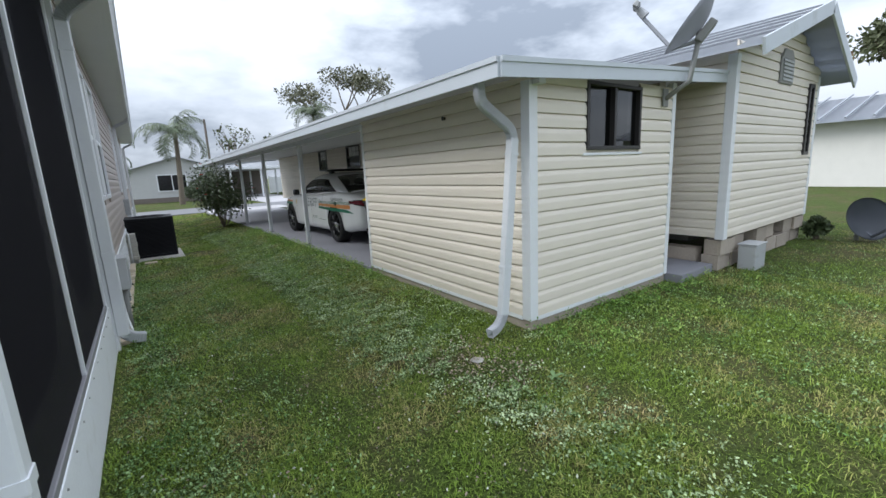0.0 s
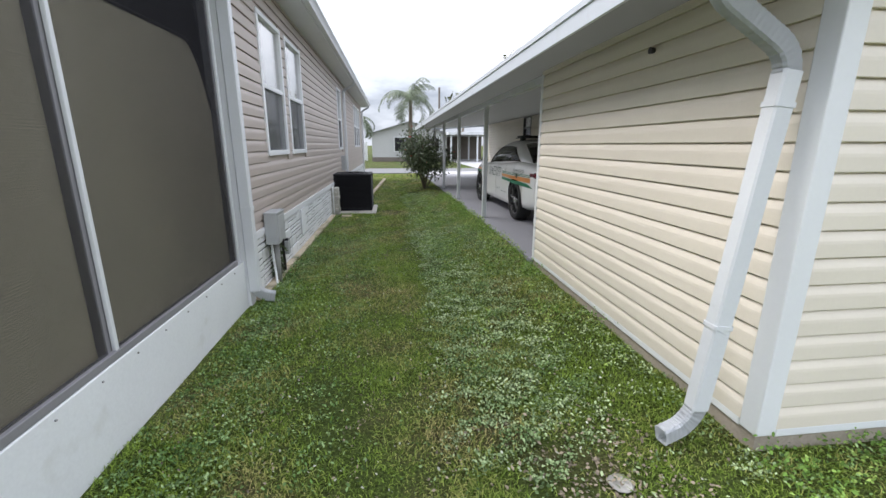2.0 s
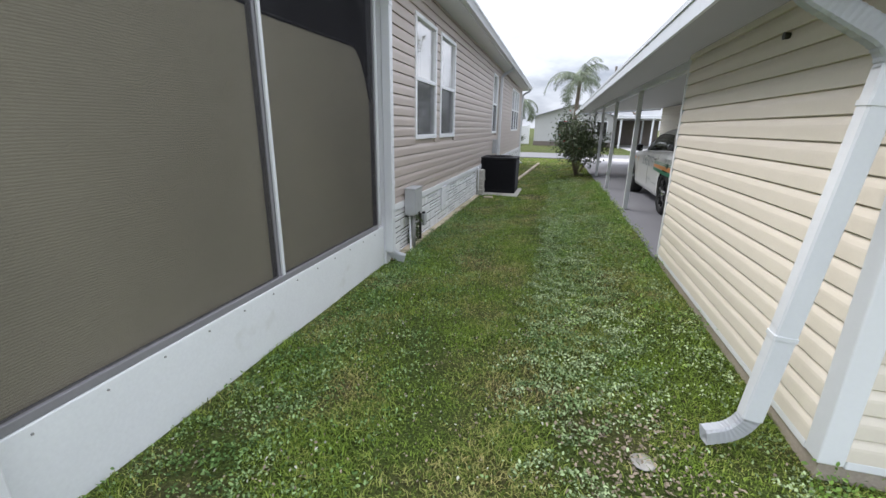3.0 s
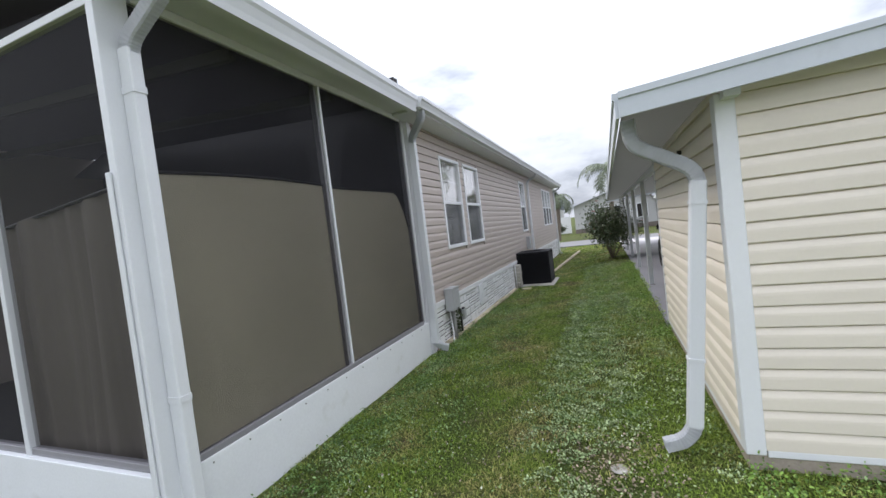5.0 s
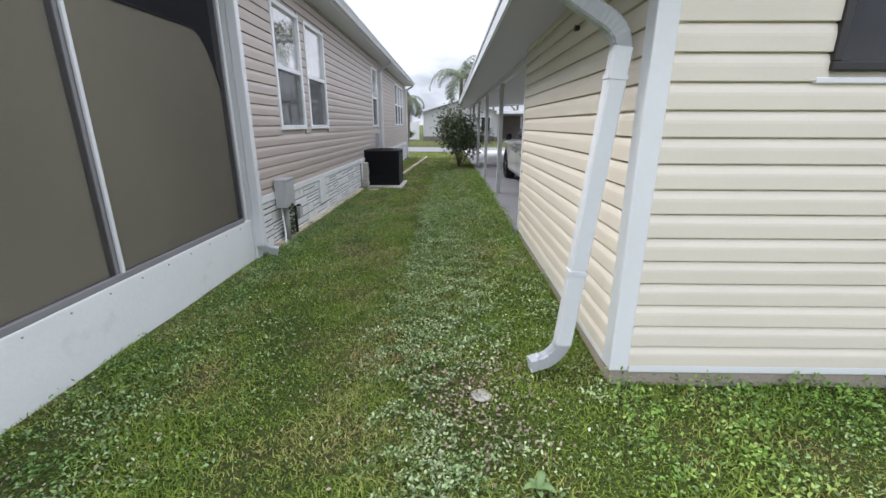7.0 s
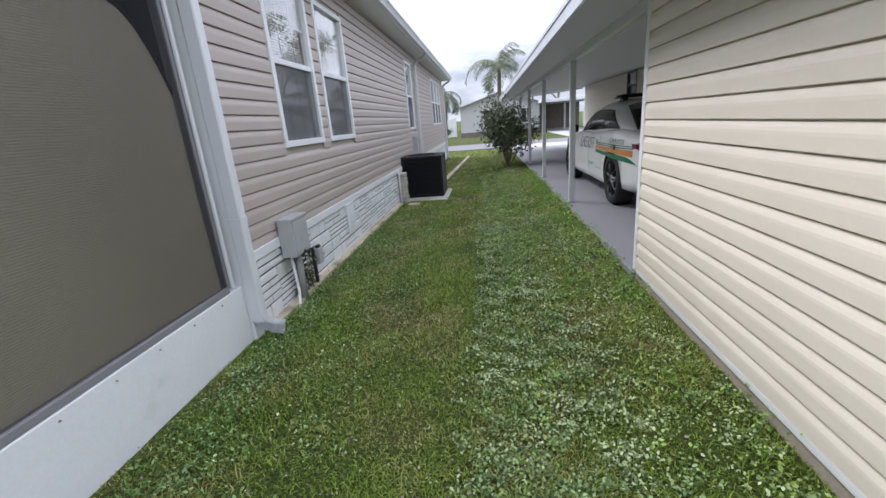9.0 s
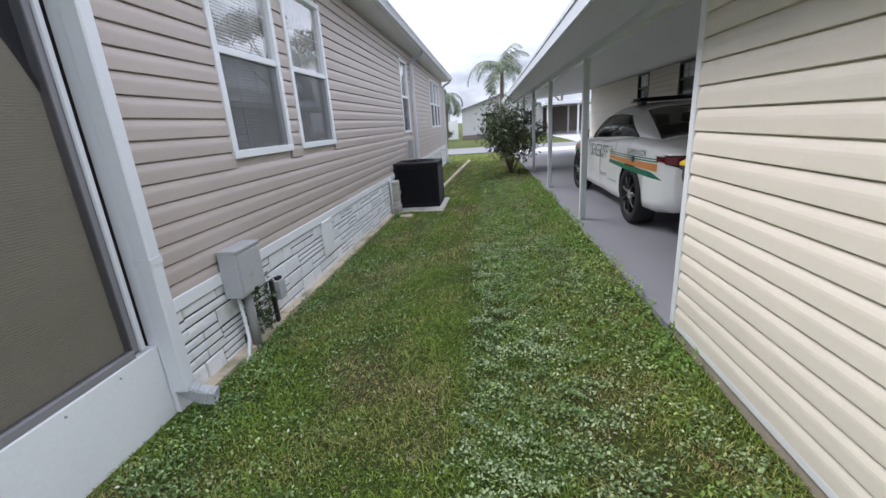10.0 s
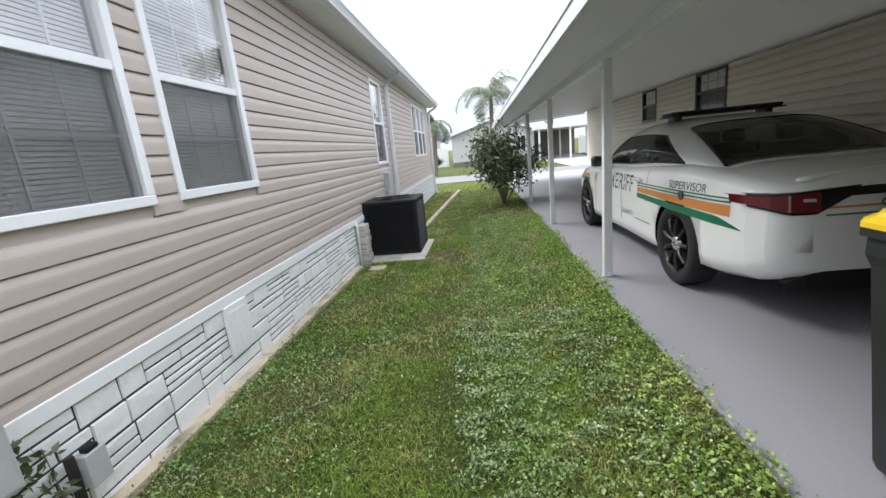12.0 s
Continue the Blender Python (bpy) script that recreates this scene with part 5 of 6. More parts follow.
for sx, yy in ((-0.38, 1.75), (0.38, 1.75), (-0.38, 2.65), (0.38, 2.65)):
    bm = bmesh.new()
    box(bm, sx - 0.23, sx + 0.23, yy - 0.07, yy + 0.07, 0.98, 1.14, 0.04)
    box(bm, sx - 0.12, sx + 0.12, yy - 0.05, yy + 0.05, 1.15, 1.29, 0.04)
    part("seat_back", bm, SEAT, car, "dark seat back and headrest")
# light bar
bm = bmesh.new()
box(bm, -0.56, 0.56, 2.08, 2.40, 1.465, 1.483, 0.006)
box(bm, -0.54, 0.54, 2.10, 2.38, 1.485, 1.520, 0.014)
lb = part("light_bar", bm, GLOSSBLACK, car, "slim black roof light bar")
for s in (-0.45, 0.45):
    bm = bmesh.new()
    box(bm, s - 0.04, s + 0.04, 2.18, 2.34, 1.425, 1.481, 0.006)
    part("light_bar_foot", bm, GLOSSBLACK, car)
for k in range(6):
    bm = bmesh.new()
    x = -0.45 + 0.18 * k
    box(bm, x - 0.075, x + 0.075, 2.09, 2.097, 1.490, 1.514, 0.002)
    part("light_module", bm, GLOSSBLACK, lb)


def side_strip(name, mat, s, y0, y1, lo, hi, label=""):
    """A decal on the car's flank between the heights lo(y) and hi(y)."""
    bm = bmesh.new()
    ys = np.linspace(y0, y1, 24)
    a = [bm.verts.new((s * (side_x(y, lo(y)) + 0.003), y, lo(y))) for y in ys]
    b = [bm.verts.new((s * (side_x(y, hi(y)) + 0.003), y, hi(y))) for y in ys]
    for i in range(len(ys) - 1):
        bm.faces.new((a[i], a[i + 1], b[i + 1], b[i]))
    return part(name, bm, mat, car, label)


def letters(name, text, size, mat, place, squeeze=1.0):
    """Lettering as a flat mesh whose points are set on a surface by place(u, v)."""
    cu = bpy.data.curves.new(name, "FONT")
    cu.body, cu.size, cu.extrude = text, size, 0.0
    tmp = new(name, cu)
    bpy.context.view_layer.update()
    me = bpy.data.meshes.new_from_object(tmp.evaluated_get(bpy.context.evaluated_depsgraph_get()))
    bpy.data.objects.remove(tmp)
    width = max(v.co.x for v in me.vertices)
    bm = bmesh.new()
    bm.from_mesh(me)
    bmesh.ops.triangulate(bm, faces=bm.faces)
    for v in bm.verts:
        v.co = Vector(place(v.co.x * squeeze, v.co.y))
    bpy.data.meshes.remove(me)
    return bm, width * squeeze


for s in (-1, 1):
    side_strip("thin_stripe", GREEN, s, 0.36, 1.98, lambda y: 0.826, lambda y: 0.838, "green decal stripe")
    side_strip("thin_stripe", GREEN, s, 0.36, 1.98, lambda y: 0.800, lambda y: 0.813, "green decal stripe")
    side_strip("stripe", ORANGE, s, 0.36, 1.98, lambda y: 0.742 - 0.035 * (1.98 - y) / 1.62, lambda y: 0.788, "orange decal stripe")
    side_strip("stripe", GREEN, s, 0.24, 1.98, lambda y: 0.682 - 0.055 * (1.98 - y) / 1.74, lambda y: 0.730 - 0.10 * (1.98 - y) / 1.74 * (0.35 if y > 0.5 else 0.35 + 0.65 * (0.5 - y) / 0.26), "green decal stripe")
    side_strip("stripe", ORANGE, s, 3.92, 4.66, lambda y: 0.79, lambda y: 0.83, "orange decal stripe")
    side_strip("stripe", GREEN, s, 3.92, 4.66, lambda y: 0.73, lambda y: 0.775, "green decal stripe")
    side_strip("thin_stripe", LETTER, s, 1.62, 2.05, lambda y: 0.44, lambda y: 0.45, "dark decal line")
    def word(text, size, y_mid, z0, squeeze, mat, nm):
        probe, w = letters(nm, text, size, mat, lambda u, v: (u, v, 0), squeeze)
        probe.free()
        start = y_mid - w / 2 if s > 0 else y_mid + w / 2
        bm, _ = letters(nm, text, size, mat, lambda u, v: (s * (side_x(start + s * u, z0 + v) + 0.0035), start + s * u, z0 + v), squeeze)
        part(nm, bm, mat, car, "dark green lettering on white paint")
    word("SHERIFF", 0.27, 2.62, 0.715, 1.08, LETTER, "lettering")
    word("SUPERVISOR", 0.092, 0.92, 0.848, 1.12, LETTER, "lettering")
    word("COUNTY", 0.075, 2.30, 0.455, 1.2, LETTER, "lettering")
    bm = bmesh.new()
    vs = []
    for k in range(10):
        r = 0.085 if k % 2 == 0 else 0.035
        a = math.pi / 2 + k * math.pi / 5
        y, z = 3.62 + r * math.cos(a), 0.79 + r * math.sin(a)
        vs.append(bm.verts.new((s * (side_x(y, z) + 0.0045), y, z)))
    bm.faces.new(vs)
    part("star_badge", bm, STAR, car, "gold star decal")
bm = bmesh.new()
cyl(bm, 0.04, 0.04, 0.01, 20, pose(-side_x(0.98, 0.80) - 0.004, 0.98, 0.80, 0, 90, 0))
part("badge", bm, LETTER, car, "round dark badge")


def rear_strip(name, mat, x0, x1, lo, hi, off, label="", nn=28):
    bm = bmesh.new()
    xs = np.linspace(x0, x1, nn)
    a = [bm.verts.new((x, rear_y(x) - off, lo(x))) for x in xs]
    b = [bm.verts.new((x, rear_y(x) - off + 0.012, hi(x))) for x in xs]
    c = [bm.verts.new((x, rear_y(x) + 0.06, hi(x) + 0.004)) for x in xs]
    d = [bm.verts.new((x, rear_y(x) + 0.06, lo(x) - 0.004)) for x in xs]
    for i in range(nn - 1):
        bm.faces.new((a[i], a[i + 1], b[i + 1], b[i]))
        bm.faces.new((b[i], b[i + 1], c[i + 1], c[i]))
        bm.faces.new((d[i], d[i + 1], a[i + 1], a[i]))
    return part(name, bm, mat, car, label)


rear_strip("tail_panel", GLOSSBLACK, -0.885, 0.885, lambda x: 0.755 + 0.10 * min(1, max(0, (0.62 - abs(x)) / 0.18)) + 0.05 * max(0, abs(x) - 0.75) / 0.15, lambda x: 0.918 - 0.040 * max(0, abs(x) - 0.35) / 0.55, 0.010, "gloss black tail panel", 60)
for s in (-1, 1):
    rear_strip("tail_lamp", REDLENS, s * 0.60, s * 0.905, lambda x: 0.772 + 0.045 * max(0, abs(x) - 0.75) / 0.15, lambda x: 0.895 - 0.030 * max(0, abs(x) - 0.5) / 0.39, 0.016, "dark red tail lamp")
    rear_strip("reverse_lamp", GREYMETAL, s * 0.63, s * 0.69, lambda x: 0.835, lambda x: 0.851, 0.020, "clear reverse lamp", 5)
rear_strip("stripe", ORANGE, -0.56, 0.56, lambda x: 0.785, lambda x: 0.82, 0.004, "orange decal stripe")
rear_strip("stripe", GREEN, -0.56, 0.56, lambda x: 0.74, lambda x: 0.772, 0.004, "green decal stripe")
bm, tw = letters("lettering", "SHERIFF", 0.13, GREEN, lambda u, v: (u - 0.29, rear_y(0.3) - 0.022, 0.742 + v), 1.0)
part("lettering", bm, GREEN, car, "green lettering on the boot")
rear_strip("bumper_valance", BLACKPLASTIC, -0.74, 0.74, lambda x: 0.27, lambda x: 0.44 - 0.12 * (abs(x) / 0.74) ** 3, 0.008, "black lower bumper valance")
bm = bmesh.new()
sweep(bm, [(x, 0.10 + 0.9 * rear_y(x), 1.002 - 0.045 * (abs(x) / 0.7) ** 2) for x in np.linspace(-0.66, 0.66, 18)], [(-0.03, -0.02), (0.03, -0.02), (0.02, 0.014), (-0.02, 0.002)])
part("boot_spoiler", bm, PAINT, car, "", True)
for s in (-1, 1):
    bm = bmesh.new()
    quad_patch(bm, (s * 0.55, 5.02, 0.62), (s * 0.86, 4.80, 0.64), (s * 0.86, 4.78, 0.72), (s * 0.55, 5.0, 0.70), 6, 2)
    part("headlight", bm, DARKGLASS, car)

wheel = part("wheel", bmesh.new(), TYRE, car)
wb_me = bmesh.new()
prof = [(0.245, -0.10), (0.27, -0.118), (0.33, -0.122), (0.352, -0.105), (0.36, -0.08), (0.36, 0.08), (0.352, 0.105), (0.33, 0.122), (0.27, 0.118), (0.245, 0.10)]
wr = [[wb_me.verts.new((d, r * math.cos(a), r * math.sin(a))) for r, d in prof] for a in np.linspace(0, 2 * math.pi, 41)[:-1]]
for i in range(40):
    for k in range(len(prof)):
        wb_me.faces.new((wr[i][k], wr[(i + 1) % 40][k], wr[(i + 1) % 40][(k + 1) % len(prof)], wr[i][(k + 1) % len(prof)]))
bmesh.ops.recalc_face_normals(wb_me, faces=wb_me.faces)
wb_me.to_mesh(wheel.data)
wb_me.free()
for f in wheel.data.polygons:
    f.use_smooth = True
bm = bmesh.new()
cyl(bm, 0.25, 0.25, 0.02, 40, pose(-0.02, 0, 0, 0, 90, 0))
for r0, r1, d0, d1 in ((0.25, 0.235, -0.105, -0.085), (0.235, 0.215, -0.085, -0.04)):
    a0 = [[bm.verts.new((d, r * math.cos(a), r * math.sin(a))) for a in np.linspace(0, 2 * math.pi, 41)[:-1]] for r, d in ((r0, d0), (r1, d1))]
    for i in range(40):
        bm.faces.new((a0[0][i], a0[0][(i + 1) % 40], a0[1][(i + 1) % 40], a0[1][i]))
for k in range(9):
    a = 2 * math.pi * k / 9 + 0.3
    sweep(bm, [(-0.065, 0.05 * math.cos(a), 0.05 * math.sin(a)), (-0.085, 0.14 * math.cos(a), 0.14 * math.sin(a)), (-0.075, 0.225 * math.cos(a), 0.225 * math.sin(a))], rect(0.03, 0.075, 0.01), up=(1, 0, 0))
part("rim", bm, RIM, wheel, "black steel rim")
bm = bmesh.new()
bmesh.ops.create_uvsphere(bm, u_segments=20, v_segments=10, radius=0.075)
for v in bm.verts:
    v.co = Vector((-0.075 + v.co.x * 0.6, v.co.y, v.co.z))
part("hub_cap", bm, CHROME, wheel, "small chrome hub cap", True)
for i, (sx, yc) in enumerate(((-1, 1.10), (-1, 4.15), (1, 1.10), (1, 4.15))):
    m = pose(sx * 0.825, yc, 0.36, 0, 0, 0 if sx < 0 else 180)
    if i == 0:
        wheel.matrix_basis = m
    else:
        w = wheel.copy()
        scene.collection.objects.link(w)
        w.matrix_basis = m
        for ch in wheel.children:
            c = ch.copy()
            scene.collection.objects.link(c)
            c.parent = w

# ---- street, driveway and far things ----
def sheet(name, x0, x1, y0, y1, z0, z1, mat, label, category):
    bm = bmesh.new()
    box(bm, x0, x1, y0, y1, z0, z1, 0.01)
    return structure(name, bm, mat, label, category)


sheet("road", -300, 300, 25.2, 30.0, -0.30, -0.135, ASPHALT, "grey asphalt street across the way", "road")
sheet("driveway", 2.55, 6.4, 22.81, 25.19, -0.3, -0.06, DRIVE, "pale concrete driveway apron", "driveway")
sheet("driveway_far", 6.9, 10.9, 30.01, 49.4, -0.3, -0.14, DRIVE, "pale concrete driveway across the street", "driveway")
FARWALL = material("grey_white_stucco", (0.55, 0.55, 0.55), 0.8, vary=0.06)
FARTRIM = material("brown_base_course", (0.20, 0.17, 0.15), 0.9, vary=0.2)
FENCE = material("white_vinyl_fence", (0.80, 0.81, 0.82), 0.5, vary=0.03)


def far_house(label, x0, x1, y0, y1, h, peak, ridge_along, windows, wallmat=None):
    t = thing("house", label, "house")
    z0 = -0.17
    bm = bmesh.new()
    box(bm, x0, x1, y0, y1, z0, h)
    if ridge_along == "y":
        xm = (x0 + x1) / 2
        a = [bm.verts.new((x0, yy, h)) for yy in (y0, y1)]
        b = [bm.verts.new((x1, yy, h)) for yy in (y0, y1)]
        c = [bm.verts.new((xm, yy, peak)) for yy in (y0, y1)]
        bm.faces.new((a[0], b[0], c[0]))
        bm.faces.new((a[1], c[1], b[1]))
    part("wall", bm, wallmat or FARWALL, t)
    bm = bmesh.new()
    o = 0.5
    if ridge_along == "y":
        k = (peak - h) / ((x1 - x0) / 2)
        p = [(x0 - o, h - k * o), ((x0 + x1) / 2, peak), (x1 + o, h - k * o)]
        rows = [[bm.verts.new((x, yy, z + 0.02)) for yy in (y0 - o, y1 + o)] for x, z in p]
    else:
        k = (peak - h) / ((y1 - y0) / 2)
        p = [(y0 - o, h - k * o), ((y0 + y1) / 2, peak), (y1 + o, h - k * o)]
        rows = [[bm.verts.new((xx, y, z + 0.02)) for xx in (x0 - o, x1 + o)] for y, z in p]
    for r0, r1 in zip(rows, rows[1:]):
        bm.faces.new((r0[0], r0[1], r1[1], r1[0]))
    bmesh.ops.solidify(bm, geom=bm.faces, thickness=-0.14)
    part("roof", bm, METALROOF, t, "pale metal roof")
    for wx, wz, ww, wh in windows:
        win = part("window", bmesh.new(), TRIM, t)
        bm = bmesh.new()
        for b in ((-ww / 2, ww / 2, 0, 0.08), (-ww / 2, ww / 2, wh - 0.08, wh), (-ww / 2, -ww / 2 + 0.08, 0.08, wh - 0.08), (ww / 2 - 0.08, ww / 2, 0.08, wh - 0.08), (-0.03, 0.03, 0.08, wh - 0.08)):
            box(bm, b[0], b[1], -0.06, 0.0, b[2], b[3])
        bm.to_mesh(win.data)
        bm.free()
        win.location = (wx, y0 - 0.002, wz)
        bm = bmesh.new()
        box(bm, -ww / 2 + 0.08, ww / 2 - 0.08, -0.02, -0.005, 0.08, wh - 0.08)
        part("pane", bm, GLOSSBLACK, win, "dark glass")
    bm = bmesh.new()
    box(bm, x0 - 0.03, x1 + 0.03, y0 - 0.05, y0 - 0.002, z0, 0.25)
    part("base_course", bm, FARTRIM, t)
    return t


far_house("grey stucco house with pale metal roof across the street", -0.9, 6.4, 43.0, 54.0, 2.55, 3.65, "y", [(2.3, 0.75, 2.2, 1.45), (5.2, 0.75, 1.0, 1.4)])
fc = thing("carport", "white flat-roofed carport across the street", "carport")
bm = bmesh.new()
box(bm, 6.2, 11.6, 40.2, 50.0, 2.35, 2.60, 0.02)
part("roof", bm, WHITE, fc)
for x in (6.5, 9.0, 11.4):
    for yy in (40.5, 45.0):
        bm = bmesh.new()
        box(bm, x - 0.07, x + 0.07, yy - 0.07, yy + 0.07, -0.14, 2.35)
        part("post", bm, WHITE, fc)
# dark brown sheet stands in for the far carport's shadowed inside
bm = bmesh.new()
box(bm, 6.5, 11.3, 49.5, 49.8, -0.14, 2.35)
part("back_wall", bm, FARTRIM, fc, "back wall coloured dark brown for shadow")
far_house("low white house with a pale roof far behind", -22.0, -4.5, 60.0, 72.0, 2.9, 4.4, "x", [])
far_house("low white house with a pale roof beyond the fence", 26.0, 44.0, 52.0, 62.0, 2.8, 4.2, "x", [(30, 0.9, 1.6, 1.3), (36, 0.9, 1.6, 1.3)])
# neighbour behind the yard
nb = thing("house", "white stucco house with ribbed metal roof beyond the yard", "house")
bm = bmesh.new()
box(bm, 23.0, 32.0, -9.0, 9.0, -0.1, 2.65)
part("wall", bm, material("white_stucco", (0.74, 0.72, 0.68), 0.8, vary=0.05), nb)
bm = bmesh.new()
rows = [[bm.verts.new((x, yy, z)) for yy in (-9.4, 9.4)] for x, z in ((22.4, 2.6), (27.5, 3.9), (32.6, 2.6))]
for r0, r1 in zip(rows, rows[1:]):
    bm.faces.new((r0[0], r0[1], r1[1], r1[0]))
bmesh.ops.solidify(bm, geom=bm.faces, thickness=-0.12)
nroof = part("roof", bm, METALROOF, nb, "ribbed pale metal roof")
for k in range(24):
    bm = bmesh.new()
    sweep(bm, [(22.4, -9.2 + 0.8 * k, 2.74), (27.5, -9.2 + 0.8 * k, 4.04)], rect(0.06, 0.06))
    part("roof_rib", bm, METALROOF, nroof)


def fence(label, x0, x1, y, panels):
    t = thing("fence", label, "fence")
    w = (x1 - x0) / panels
    pm = None
    for k in range(panels + 1):
        if pm is None:
            bm = bmesh.new()
            box(bm, -0.07, 0.07, -0.07, 0.07, 0, 1.95, 0.01)
            ob = part("post", bm, FENCE, t)
            pm = ob.data
            ob.location = (x0, y, -0.2)
        else:
            piece("post", pm, t, pose(x0 + w * k, y, -0.2))
    bd = None
    for k in range(panels):
        if bd is None:
            bm = bmesh.new()
            box(bm, 0.08, w - 0.08, -0.02, 0.02, 0.05, 1.8)
            ob = part("panel", bm, FENCE, t)
            bd = ob.data
            ob.location = (x0, y, -0.2)
        else:
            piece("panel", bd, t, pose(x0 + w * k, y, -0.2))
    return t


fence("white vinyl privacy fence beside the far house", -16.0, -1.6, 46.0, 6)
fence("white vinyl privacy fence along the far lawn", 11.9, 38.0, 50.0, 11)
bm = bmesh.new()
sweep(bm, [(7.8, 62, -0.2), (7.8, 62, 9.2)], circle(0.14, 8), up=(0, 1, 0))
tagged(link("utility_pole", bm, FARTRIM), "plain brown wooden utility pole far off", "pole")

# ---- plants ----
LEAF = material("shrub_leaf", (0.075, 0.10, 0.045), 0.45, vary=0.25, scale=4, grain=0.1, per_island=0.45, bump=0)
LEAFPALE = material("pale_tree_leaf", (0.17, 0.17, 0.11), 0.6, vary=0.25, scale=2, per_island=0.4, bump=0)
PALMLEAF = material("palm_leaflet", (0.115, 0.145, 0.080), 0.5, vary=0.25, per_island=0.35, bump=0)
BARK = material("grey_brown_bark", (0.17, 0.14, 0.11), 0.9, vary=0.25, grain=0.2, bump=0.6, bscale=25, bdist=0.02)
FLOWER = material("red_flower", (0.55, 0.035, 0.045), 0.5, vary=0.2, bump=0)
FAROLIVE = material("far_tree_foliage", (0.11, 0.125, 0.06), 0.7, vary=0.3, scale=0.6, per_island=0.4, bump=0)
FARRUST = material("rusty_tree_foliage", (0.20, 0.13, 0.08), 0.7, vary=0.3, scale=0.6, per_island=0.4, bump=0)


def leaf_cloud(name, centres, per, spread, size, mat, parent, seed, label="", droop=0.0):
    """Many folded leaves around the given centres, joined into one mesh."""
    rs = np.random.RandomState(seed)
    c = np.repeat(np.array(centres), per, axis=0)
    n = len(c)
    d = rs.normal(size=(n, 3))
    d /= np.linalg.norm(d, axis=1)[:, None]
    p = c + d * (rs.uniform(0.2, 1.0, n) ** 0.6 * spread)[:, None]
    a = rs.normal(size=(n, 3)) + d * 0.6
    a[:, 2] -= droop
    a /= np.linalg.norm(a, axis=1)[:, None]
    b = np.cross(a, rs.normal(size=(n, 3)))
    b /= np.linalg.norm(b, axis=1)[:, None]
    L = size * rs.uniform(0.6, 1.3, n)[:, None]
    nrm = np.cross(a, b)
    v = np.stack([p, p + a * L * 0.5 + b * L * 0.24 + nrm * L * 0.08, p + a * L, p + a * L * 0.5 - b * L * 0.24 + nrm * L * 0.08], 1).reshape(-1, 3)
    i0 = np.arange(n) * 4
    faces = np.concatenate([np.stack([i0, i0 + 1, i0 + 2], 1), np.stack([i0, i0 + 2, i0 + 3], 1)], 0)
    return fast_mesh(name, v, faces, mat, parent, label)


def fast_mesh(name, verts, tris, mat, parent=None, label=""):
    me = bpy.data.meshes.new(name)
    me.vertices.add(len(verts))
    me.vertices.foreach_set("co", np.asarray(verts, dtype=np.float32).ravel())
    me.loops.add(len(tris) * 3)
    me.loops.foreach_set("vertex_index", np.asarray(tris, dtype=np.int32).ravel())
    me.polygons.add(len(tris))
    me.polygons.foreach_set("loop_start", np.arange(len(tris), dtype=np.int32) * 3)
    me.update(calc_edges=True)
    me.materials.append(mat)
    ob = new(name, me)
    if parent:
        ob.parent = parent
    if label:
        ob["label"] = label
    return ob


# flowering shrub at the slab's edge
def shrub(label, x, y, r, h, flowers, seed):
    t = thing("shrub", label, "shrub", m=pose(x, y, ground_z(x, y)))
    rs = random.Random(seed)
    bm = bmesh.new()
    cents = []
    for k in range(16):
        a, lean = rs.uniform(0, 2 * math.pi), rs.uniform(0.15, 1.0)
        tip = Vector((math.cos(a) * r * lean * 0.9, math.sin(a) * r * lean * 0.9, h * rs.uniform(0.62, 1.0) * (1.05 - 0.35 * lean)))
        midp = tip * 0.45 + Vector((0, 0, 0.12))
        sweep(bm, [(0.03 * math.cos(a), 0.03 * math.sin(a), -0.03), midp, tip], circle(0.012, 5), caps=False)
        for s in (0.45, 0.62, 0.8, 1.0):
            q = midp.lerp(tip, (s - 0.45) / 0.55) if s > 0.45 else midp
            cents.append(tuple(q))
            side = Vector((rs.uniform(-1, 1), rs.uniform(-1, 1), rs.uniform(-0.4, 0.7))) * r * 0.3
            cents.append(tuple(q + side))
    part("stems", bm, BARK, t)
    leaf_cloud("foliage", cents, 52, r * 0.26, 0.09, LEAF, t, seed)
    if flowers:
        pts = [c for c in cents if Vector(c).length > r * 0.6]
        rs.shuffle(pts)
        for c in pts[:flowers]:
            bm = bmesh.new()
            for k in range(5):
                a = 2 * math.pi * k / 5
                p0 = Vector(c) * 1.12
                tip = p0 + Vector((math.cos(a) * 0.05, math.sin(a) * 0.05, 0.02))
                q1 = p0 + Vector((math.cos(a + 0.5) * 0.035, math.sin(a + 0.5) * 0.035, 0.03))
                q2 = p0 + Vector((math.cos(a - 0.5) * 0.035, math.sin(a - 0.5) * 0.035, 0.03))
                f = [bm.verts.new(v) for v in (p0, q2, tip, q1)]
                bm.faces.new(f)
            part("flower", bm, FLOWER, t, "red hibiscus-like flower")
    return t


shrub("dense dark green shrub with a few red flowers", 2.05, 15.3, 1.32, 2.00, 14, 3)


